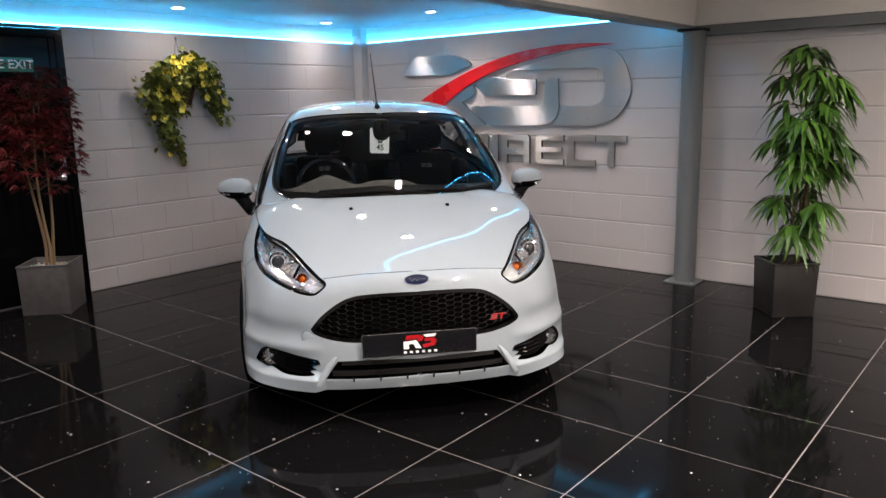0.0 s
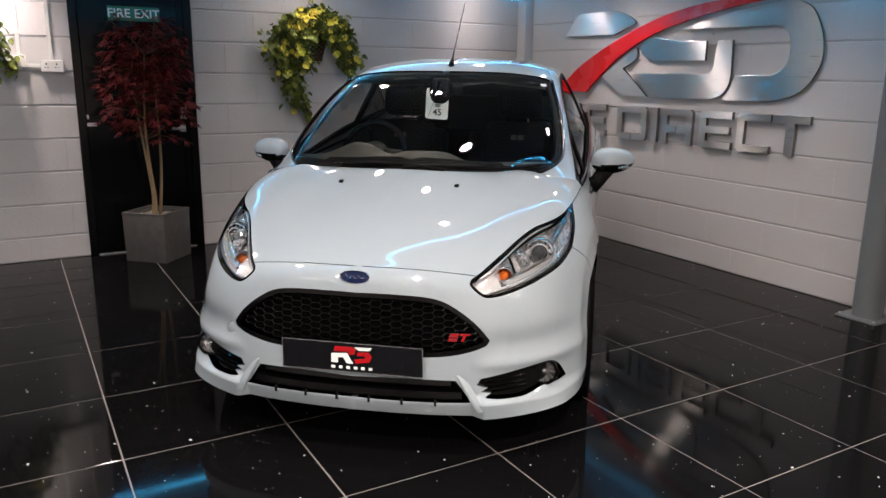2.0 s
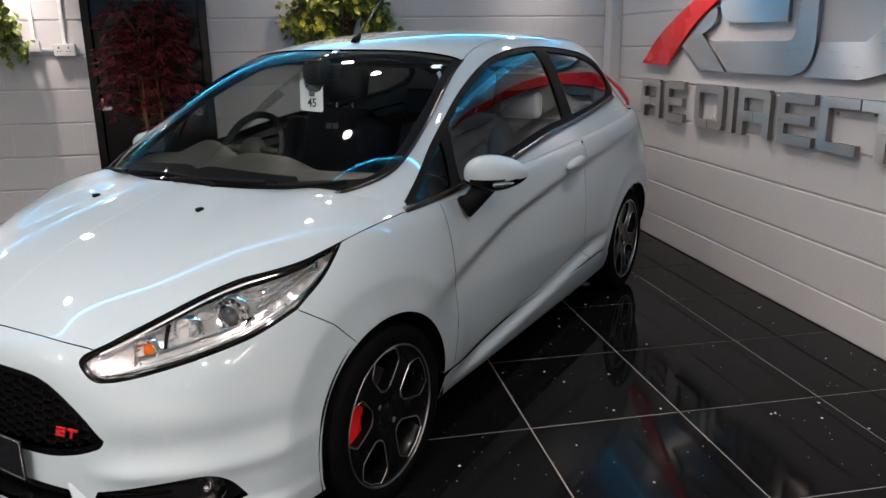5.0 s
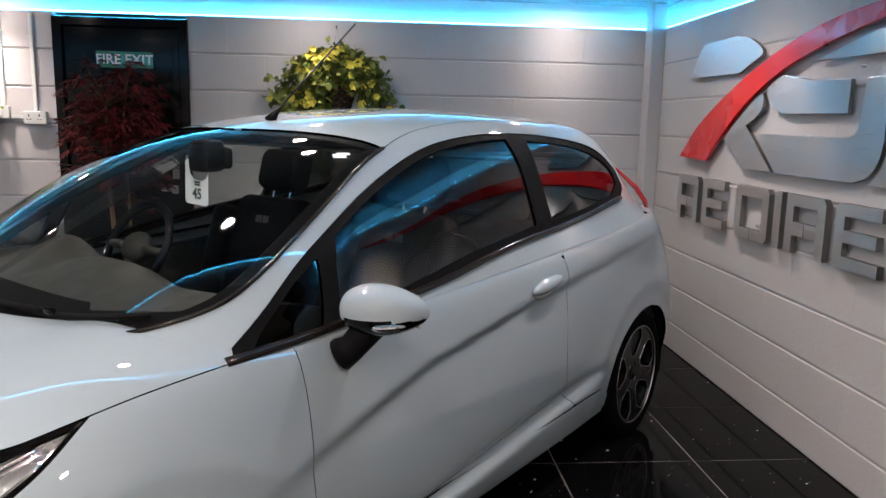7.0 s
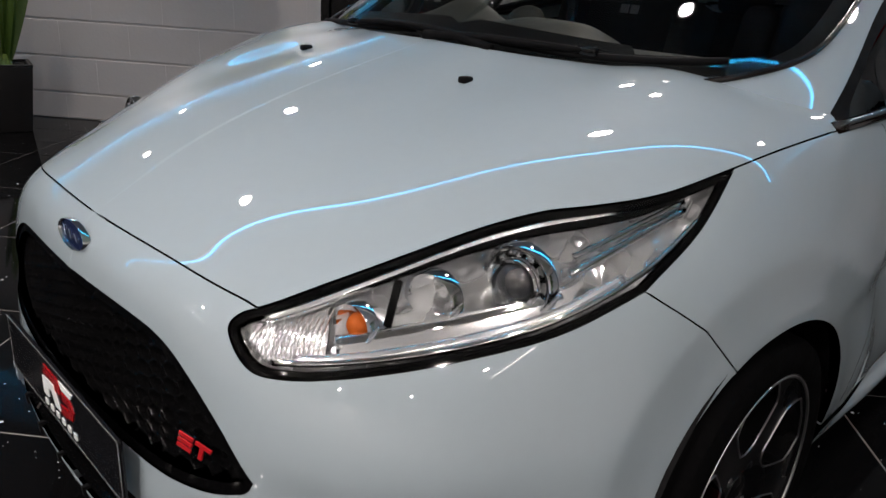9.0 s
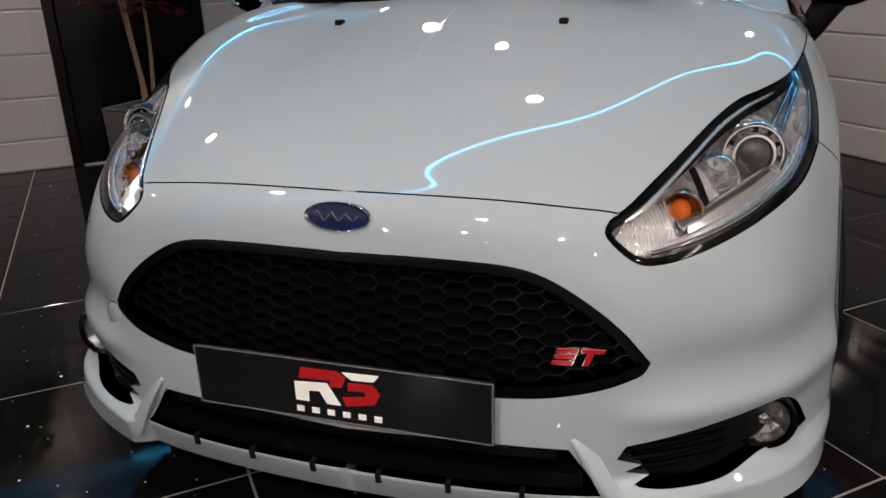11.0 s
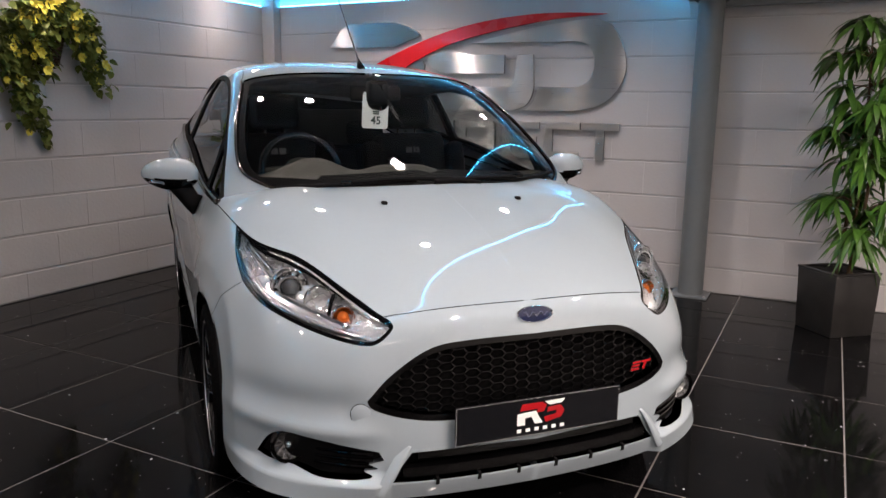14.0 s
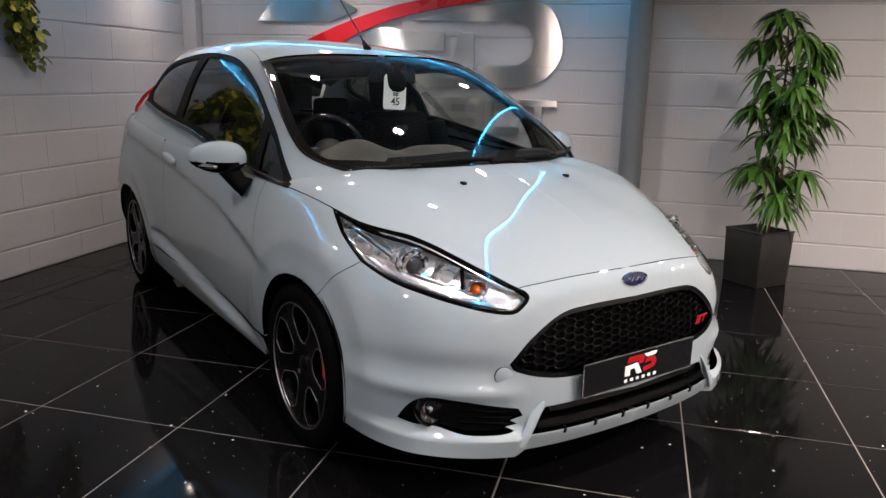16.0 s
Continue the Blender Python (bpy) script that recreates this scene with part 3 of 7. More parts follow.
def panel(name, loft, outline, mat, parent, holes=(), step=(.05, .12), scale=(.35, .13), sign=1, gap=.0013, depth=.014, lift=0.0, sides="both", fixed=None, label="", shape=None):
    """A sheet of the body: the loft's surface within an outline in s, r, with turned-in edges. sides: both as one mesh, left or right."""
    outer = inset(loft, outline, gap, fixed) if gap else np.array(outline)
    hs = [inset(loft, h, -gap) for h in holes] if gap else [np.array(h) for h in holes]
    q, tri = filled(outer, hs, step, scale)
    n = loft.normal(q[:, 0], q[:, 1], sign)
    p = loft.at(q[:, 0], q[:, 1]) + lift * n
    if fixed is not None:
        on = q[:, fixed] < 1e-4
        n[on, 0] = 0
        p[on, 0] = 0
        n /= np.linalg.norm(n, axis=1)[:, None]
    if shape:
        bent = np.cross(shape(loft.at(q[:, 0] + .02, q[:, 1])) - shape(loft.at(q[:, 0] - .02, q[:, 1])), shape(loft.at(q[:, 0], q[:, 1] + .03)) - shape(loft.at(q[:, 0], np.maximum(q[:, 1] - .03, 0))))
        bent /= np.maximum(np.linalg.norm(bent, axis=1), 1e-9)[:, None]
        bent *= np.sign((bent * n).sum(1))[:, None]
        p, n = shape(p), np.where(q[:, :1] < .03, n, bent)
    e1, e2 = p[tri[:, 1]] - p[tri[:, 0]], p[tri[:, 2]] - p[tri[:, 0]]
    flip = (np.cross(e1, e2) * n[tri[:, 0]]).sum(1) < 0
    tri[flip] = tri[flip][:, ::-1]
    verts, norms, faces = [p], [n], [tri]
    base = len(p)
    for loop in [outer] + hs:
        loop = np.array(loop)
        nn = loft.normal(loop[:, 0], loop[:, 1], sign)
        pp = loft.at(loop[:, 0], loop[:, 1]) + lift * nn
        if fixed is not None:
            pp[loop[:, fixed] < 1e-4, 0] = 0
        if shape:
            pp = shape(pp)
        m = len(loop)
        back = pp - depth * nn
        along = np.roll(pp, -1, 0) - np.roll(pp, 1, 0)
        side = np.cross(along, nn)
        side /= np.maximum(np.linalg.norm(side, axis=1), 1e-9)[:, None]
        fs = []
        for i in range(m):
            j = (i + 1) % m
            if fixed is not None and loop[i, fixed] < 1e-4 and loop[j, fixed] < 1e-4:
                continue
            fs.append((base + i, base + j, base + m + j, base + m + i))
        verts += [pp, back]
        norms += [side, side]
        faces.append(fs)
        base += 2 * m
    v, nm = np.vstack(verts), np.vstack(norms)
    f = [tuple(t) for grp in faces for t in grp]
    mv, mn, mf = v * [-1, 1, 1], nm * [-1, 1, 1], [t[::-1] for t in f]
    if sides == "left":
        return raw(name, v, f, mat, parent, label, nm)
    if sides == "right":
        return raw(name, mv, mf, mat, parent, label, mn)
    return raw(name, np.vstack([v, mv]), f + [tuple(i + len(v) for i in t) for t in mf], mat, parent, label, np.vstack([nm, mn]))


def flank_sr(yz):
    """s, r on the flank at y, z."""
    yz = np.array(yz, float)
    g = np.column_stack([np.interp(yz[:, 0], [.1, .25, .5, .83, 1.3, 2.1, 2.9, 3.32, 3.72], [2, 3, 4, 5, 6, 7, 8, 9, 10]), np.clip((yz[:, 1] - .19) / .145, 0, 5)])
    return [q for q in BODY.find([1, 2], yz, g)]


def front_sr(xz):
    """s, r on the nose at x, z."""
    xz = np.array(xz, float)
    g = np.column_stack([np.clip(np.abs(xz[:, 0]) / .25, 0, 4), np.clip((xz[:, 1] - .165) / .13, 0, 4.5)])
    return BODY.find([0, 2], np.column_stack([np.abs(xz[:, 0]), xz[:, 1]]), g)


# ---- the car ----
car = new("hatchback_car")
tagged(car, "pale grey-white three-door hatchback with black alloy wheels on the tiled floor", "car")

# seams, in s and r of the body's surface
lamp_top = curve_open([(1.80, 4.44), (2.18, 4.84), (2.72, 5.10), (3.24, 5.16), (3.69, 5.07), (4.27, 4.95), (4.76, 4.97)])
lamp_back = curve_open([(4.76, 4.97), (4.45, 4.41), (4.09, 4.03)])
lamp_low = curve_open([(4.09, 4.03), (3.64, 3.91), (3.08, 3.85), (2.64, 3.77), (2.05, 3.64), (1.82, 3.70), (1.66, 4.05), (1.70, 4.30), (1.80, 4.44)])
nose_edge = curve_open([(1.80, 4.44), (1.62, 4.53), (1.25, 4.60), (.55, 4.65), (0, 4.66)])
wing_edge = curve_open([(4.76, 4.97), (5.14, 5.01), (5.60, 5.04)])
scuttle = curve_open([(5.60, 5.04), (5.62, 5.6), (5.45, 6.3), (4.95, 6.95), (4.0, 7.48), (2.2, 7.80), (0, 7.88)])
arch_r = .334


def arch(ya, a0, a1, n=28):
    return flank_sr([(ya + arch_r * math.cos(radians(a0 + (a1 - a0) * k / n)), HUB_Z + arch_r * math.sin(radians(a0 + (a1 - a0) * k / n))) for k in range(n + 1)])


seam_a = math.degrees(math.atan2(.596 - HUB_Z, .681 - AXLE_F))
bumper_seam = curve_open([(4.09, 4.03), (4.24, 3.77), (4.39, 3.49)]) + [arch(AXLE_F, seam_a, seam_a + 1, 1)[0]]
grille_edge = curve_open([(0, 3.60), (.63, 3.60), (1.06, 3.54), (1.36, 3.30), (1.66, 2.88), (1.87, 2.42)]) + curve_open([(1.87, 2.42), (1.78, 2.25), (1.40, 2.06), (.95, 1.96), (0, 1.93)])[1:]
lower_edge = joined(curve_open([(0, 1.33), (.62, 1.37), (1.36, 1.36)]), curve_open([(1.36, 1.36), (1.60, .74)]), curve_open([(1.60, .74), (.75, .74), (0, .76)]))
fog_edge = joined(curve_open([(1.74, 1.40), (2.1, 1.50), (2.45, 1.59), (2.82, 1.62), (3.03, 1.42), (3.17, 1.02)]), curve_open([(3.17, 1.02), (2.95, .96), (2.70, .97), (2.4, .85), (2.05, .85), (1.80, .90)]),
                  [(1.90, 1.0), (1.74, 1.06), (1.85, 1.15), (1.68, 1.24), (1.74, 1.40)])
floor_front = [(s, 0.0) for s in np.linspace(0, 3.9, 40)] + flank_sr([(.515, .186)])
arch_foot = flank_sr([(.515, .186)]) + flank_sr([(.503, .24)]) + arch(AXLE_F, 180, seam_a)

bumper_line = joined(floor_front, arch_foot, bumper_seam[::-1], lamp_low, nose_edge, [(0, 3.60)], grille_edge, [(0, 1.93), (0, 1.33)], lower_edge, [(0, .76)])


def splitter(p):
    """The lip under the front bumper stands forward and flares at its corners."""
    out = p.copy()
    z, x = p[:, 2], np.abs(p[:, 0])
    low = np.clip((.292 - z) / .045, 0, 1)
    low = low * low * (3 - 2 * low)
    cheek = np.clip((x - .425) / .045, 0, 1)
    keep = np.clip((.55 - p[:, 1]) / .30, 0, 1)
    out[:, 1] -= low * keep * (.016 + .024 * cheek)
    out[:, 0] += np.sign(p[:, 0]) * low * np.clip((x - .5) / .2, 0, 1) * .004 * keep
    wide = np.clip((x - .42) / .12, 0, 1) * keep
    push = wide * (.010 * np.exp(-((z - .395) / .024) ** 2) - .013 * np.exp(-((z - .465) / .045) ** 2))
    turn = np.clip((x - .55) / .25, 0, 1)
    out[:, 0] += np.sign(p[:, 0]) * push * turn * .7
    out[:, 1] -= push * (1 - .4 * turn)
    out[:, 2] += np.clip(.27 - z, 0, 1) * (.36 - .08 * cheek)
    return out


panel("front_bumper", BODY, bumper_line, PAINT, car, [fog_edge], step=(.045, .075), fixed=0, depth=.03, shape=splitter, label="pale grey-white front bumper with a body-coloured lip")
panel("bonnet", BODY, joined(nose_edge[::-1], lamp_top, wing_edge, scuttle), PAINT, car, step=(.05, .05), fixed=0, gap=.002, label="pale grey-white bonnet")
for side in ("left", "right"):
    panel("front_wing", BODY, joined(lamp_back[::-1], wing_edge, curve_open([(5.60, 5.04), (5.89, 5.03)]), flank_sr([(1.235, z) for z in np.linspace(.90, .303, 26)]), flank_sr([(1.16, .305)]),
          arch(AXLE_F, 2, seam_a), bumper_seam[::-1]), PAINT, car, sides=side)
    panel("door", BODY, joined(flank_sr([(1.235, z) for z in np.linspace(.303, .90, 26)]), [(5.89, 5.03)], [(s, 5.03) for s in np.linspace(6, 7.45, 16)], curve_open(flank_sr([(2.52, .955), (2.55, .8), (2.56, .6), (2.60, .42), (2.66, .345)])),
          flank_sr([(y, .303 + .035 * (y - 1.235) / 1.4) for y in np.linspace(2.64, 1.25, 24)])), PAINT, car, sides=side, step=(.03, .1))
    panel("rear_quarter", BODY, joined(curve_open(flank_sr([(2.66, .345), (2.60, .42), (2.56, .6), (2.55, .8), (2.52, .955)])), [(s, 5.03) for s in np.linspace(7.5, 9.4, 16)], curve_open([(9.4, 5.03), (9.75, 4.6), (10.1, 4.0), (10.5, 3.3), (10.6, .3)]),
          [(10.2, .2)], flank_sr([(3.66, .23)]), arch(AXLE_R, -8, 184)), PAINT, car, sides=side)
    panel("side_skirt", BODY, joined(flank_sr([(1.165, .295), (1.165, .20)]), [(5.72, .0)], [(s, 0.0) for s in np.linspace(5.8, 8.2, 26)], flank_sr([(3.0, .22), (2.985, .30)]),
          flank_sr([(y, .306 + .035 * (y - 1.235) / 1.4) for y in np.linspace(2.9, 1.2, 26)])), PAINT, car, sides=side, lift=.006, depth=.04, step=(.05, .12), label="pale grey-white side skirt")
panel("rear_bumper", BODY, joined([(10.6, .3)], curve_open([(10.6, .3), (10.5, 3.3)]), [(12, 3.3)], [(12, .3)]), PAINT, car, step=(.1, .3))
panel("tailgate", BODY, joined([(10.5, 3.32)], curve_open([(10.5, 3.32), (10.1, 4.0), (9.75, 4.6), (9.4, 5.03)]), [(9.4, 5.3), (12, 5.3)], [(12, 3.32)]), PAINT, car, step=(.1, .2))

# cabin panels, in s and r of the cabin's surface
ws_side = curve_open([(.0, 1.40), (.07, 1.90), (.22, 2.28), (.46, 2.62), (.75, 2.80), (1.33, 2.88), (2.24, 2.88), (3.22, 2.74)])
ws_top = curve_open([(3.22, 2.74), (3.20, 1.70), (3.14, .7), (3.10, 0)])
dlo_top = curve_open([(.0, 4.55), (.25, 3.70), (1.09, 3.25), (1.99, 3.22), (3.11, 3.22), (4.15, 3.05), (4.96, 3.0), (5.94, 3.13), (6.7, 3.38), (7.15, 3.68)])
dlo_back = curve_open([(7.15, 3.68), (7.12, 4.15), (6.72, 4.50)])
dlo_low = curve_open([(6.72, 4.50), (5.35, 4.70), (4.46, 4.77), (3.23, 4.88), (1.24, 4.90), (.0, 4.92)])
ditch = curve_open([(3.22, 2.74), (3.94, 2.45), (4.7, 2.30), (6, 2.25), (7.05, 2.2)])
CSTEP, CSCALE = (.07, .07), (.35, .25)
panel("roof", CABIN, joined([(3.10, 0)], ws_top[::-1], ditch, [(7.05, 0)]), PAINT, car, step=CSTEP, scale=CSCALE, sign=-1, fixed=1, label="pale grey-white roof panel")
panel("roof_spoiler", CABIN, joined([(7.05, 0)], [(7.05, 2.2)], curve_open([(7.05, 2.2), (7.1, 2.9), (7.3, 3.3)]), [(7.5, 2.9), (7.5, 0)]), PAINT, car, step=CSTEP, scale=CSCALE, sign=-1, fixed=1)
panel("rear_window", CABIN, joined([(7.5, 0), (7.5, 2.7), (8, 2.7), (8, 0)]), BLACK_GLOSS, car, step=CSTEP, scale=CSCALE, sign=-1, fixed=1)
for side in ("left", "right"):
    panel("pillar_and_rail", CABIN, joined([(0, 1.40)], ws_side, ditch, curve_open([(7.05, 2.2), (7.1, 2.9), (7.3, 3.3)]), [(7.5, 2.9), (8, 2.9), (8, 5), (7.0, 5)], [(6, 5), (5, 5), (4, 5), (3, 5), (2, 5), (1, 5), (0, 5)], dlo_low[::-1], dlo_back[::-1], dlo_top[::-1],
          [(0, 4.4), (0, 3.2), (0, 2.4), (0, 1.8)]), PAINT, car, step=(.06, .05), scale=CSCALE, sign=-1, sides=side, gap=.001, label="pale grey-white windscreen pillar and roof rail")

# ---- parts of the car ----
def body_point(loft, s, r, d=0.0, sign=1):
    """A point d metres outside the surface, and the normal there."""
    n = loft.normal([s], [r], sign)[0]
    return Vector(loft.at([s], [r])[0] + d * n), Vector(n)


def mirrored(make):
    """Calls make with +1 for the left side and -1 for the right."""
    return [make(k) for k in (1, -1)]


# glass and its black borders
windscreen = joined([(0.0, 0)], curve_open([(.0, 0), (.0, 1.40)], 10), ws_side, ws_top)
ws_inner = [np.array(q) for q in inset(CABIN, windscreen, .035, 1)]
ws_inner = [np.array((q[0] + .17 * min(1, max(0, (.42 - q[0]) / .25)), q[1])) for q in ws_inner]
panel("windscreen", CABIN, windscreen, GLASS, car, step=(.09, .1), scale=CSCALE, sign=-1, fixed=1, gap=.004, depth=.004, lift=-.004, label="clear windscreen reflecting ceiling lights")
frit_in = ws_inner
frit_line = joined([q for q in windscreen if not (q[1] < 1e-4 and q[0] > 1)], [windscreen[-1]], [(frit_in[-1][0], 0)], frit_in[::-1][1:-1], [(.29, 0)])
panel("windscreen_border", CABIN, frit_line, BLACK_MATT, car, step=(.06, .05), scale=CSCALE, sign=-1, fixed=1, gap=0, depth=.002, lift=-.008)
panel("scuttle", BODY, joined([(0, 7.3)], [(2, 7.25), (3.4, 7.0), (4.2, 6.7), (4.7, 6.6), (5.1, 7.1), (5.1, 7.9), (0, 7.98)]), BLACK_MATT, car, step=(.1, .1), fixed=0, gap=0, lift=-.032)

quarter_light = joined(curve_open([(.28, 4.72), (.52, 4.0), (1.0, 3.52), (1.46, 3.47)]), curve_open([(1.46, 3.47), (1.28, 4.1), (1.04, 4.76)]), curve_open([(1.04, 4.76), (.6, 4.77), (.28, 4.72)]))
door_light = joined(curve_open([(1.30, 4.76), (1.52, 4.1), (1.78, 3.44)]), curve_open([(1.78, 3.44), (2.5, 3.41), (3.11, 3.40), (4.15, 3.22), (4.90, 3.16)]), curve_open([(4.90, 3.16), (4.93, 3.8), (4.86, 4.60)]), curve_open([(4.86, 4.60), (4.46, 4.63), (3.23, 4.74), (1.9, 4.77), (1.30, 4.76)]))
rear_light = joined(curve_open([(5.20, 3.20), (5.94, 3.31), (6.55, 3.52), (6.95, 3.80), (6.92, 4.12), (6.55, 4.38)]), curve_open([(6.55, 4.38), (5.6, 4.54), (5.10, 4.59)]), curve_open([(5.10, 4.59), (5.17, 3.8), (5.20, 3.20)]))
dlo = joined(dlo_top, dlo_back, dlo_low, [(0, 4.55)])
for side in ("left", "right"):
    panel("window_surround", CABIN, dlo, BLACK_MATT, car, [quarter_light, door_light, rear_light], step=(.08, .08), scale=CSCALE, sign=-1, gap=.001, lift=-.004, sides=side, label="matt black window surround")
    panel("quarter_light", CABIN, quarter_light, GLASS_SMALL, car, step=(.1, .1), scale=CSCALE, sign=-1, gap=-.004, depth=.003, lift=-.010, sides=side)
    panel("door_window", CABIN, door_light, GLASS_TINT, car, step=(.1, .1), scale=CSCALE, sign=-1, gap=-.004, depth=.003, lift=-.010, sides=side, label="tinted side window with mirror-like reflections")
    panel("rear_side_window", CABIN, rear_light, GLASS_DARK, car, step=(.1, .1), scale=CSCALE, sign=-1, gap=-.004, depth=.003, lift=-.010, sides=side, label="dark privacy glass")
    k = 1 if side == "left" else -1
    belt = np.array(curve_open([(.02, 4.90), (1.24, 4.88), (3.23, 4.86), (4.46, 4.75), (5.35, 4.68), (6.68, 4.49)], 10))
    pts = CABIN.at(belt[:, 0], belt[:, 1]) + .004 * CABIN.normal(belt[:, 0], belt[:, 1], -1)
    part("waist_trim", tube_bm([(k * p[0], p[1], p[2]) for p in pts], .0125, 10), TRIM_GLOSS, car, "gloss brown-black waistline trim strip", smooth=True)
    seal = np.array(ws_side)
    pts = CABIN.at(seal[:, 0], seal[:, 1]) + .002 * CABIN.normal(seal[:, 0], seal[:, 1], -1)
    part("windscreen_seal", tube_bm([(k * p[0], p[1], p[2]) for p in pts], .006, 8), TRIM_GLOSS, car, "dark rubber seal along the windscreen pillar", smooth=True)
    lamp_path = [(.612, 3.435, 1.262), (.655, 3.468, 1.212), (.715, 3.49, 1.155), (.757, 3.515, 1.09), (.778, 3.52, 1.03)]
    part("tail_lamp", tube_bm([(k * (p[0] - .030), p[1] + .036, p[2]) for p in lamp_path], [.003, .008, .012, .012, .005], 10), TAIL_RED, car, "red tail lamp", smooth=True)
    panel("pillar_lining", CABIN, joined([(0, 2.95)], [(1, 2.95), (2, 2.95), (3.2, 2.9), (5, 3.0), (6.2, 3.1), (7.5, 3.2), (7.5, 2.4), (3.3, 2.4), (3.1, 2.75), (2, 2.78), (1, 2.78), (0, 2.6)]), CABIN_TRIM, car, step=(.12, .12), scale=CSCALE, sign=-1, gap=0, lift=-.03, sides=side)
    panel("waist_filler", BODY, joined([(s, 4.90) for s in np.linspace(5.95, 9.35, 20)], [(s, 5.22) for s in np.linspace(9.35, 5.95, 20)]), PAINT, car, step=(.1, .06), gap=0, lift=-.0035, depth=.003, sides=side)
    panel("door_card", BODY, joined([(5.9, 1.0), (9.3, 1.0), (9.3, 5.3), (8, 5.3), (7, 5.3), (5.95, 5.2)]), CABIN_TRIM, car, step=(.2, .3), gap=0, lift=-.055, sides=side)
panel("headlining", CABIN, joined([(3.25, 0), (3.3, 2.5), (7.3, 2.5), (7.3, 0)]), CABIN_TRIM, car, step=(.2, .2), scale=CSCALE, sign=-1, fixed=1, gap=0, lift=-.03)
panel("tailgate_lining", BODY, joined([(9.3, 1.0), (12, 1.0), (12, 5.2), (9.3, 5.2)]), CABIN_TRIM, car, step=(.2, .3), gap=0, lift=-.06)


# headlamps
lamp_line = joined(lamp_top, lamp_back, lamp_low)


def lathe_at(profile, place, toward, mat, name, parent, sides=32, label="", smooth_angle=40):
    """A turned part whose axis points along toward; profile: (height along the axis, radius)."""
    bm = lathe_bm(profile, sides, axis="Z")
    q = Vector(toward).to_track_quat("Z", "Y").to_matrix().to_4x4()
    bmesh.ops.transform(bm, matrix=Matrix.Translation(place) @ q, verts=bm.verts)
    return part(name, bm, mat, parent, label, angle=smooth_angle)


def flip(v, k):
    return Vector((v[0] * k, v[1], v[2]))


def sphere_bm(place, size, u=16, v=10, bm=None):
    bm = bm or bmesh.new()
    made = bmesh.ops.create_uvsphere(bm, u_segments=u, v_segments=v, radius=1)["verts"]
    for w in made:
        w.co = Vector((place[0] + w.co.x * size[0], place[1] + w.co.y * size[1], place[2] + w.co.z * size[2]))
    return bm


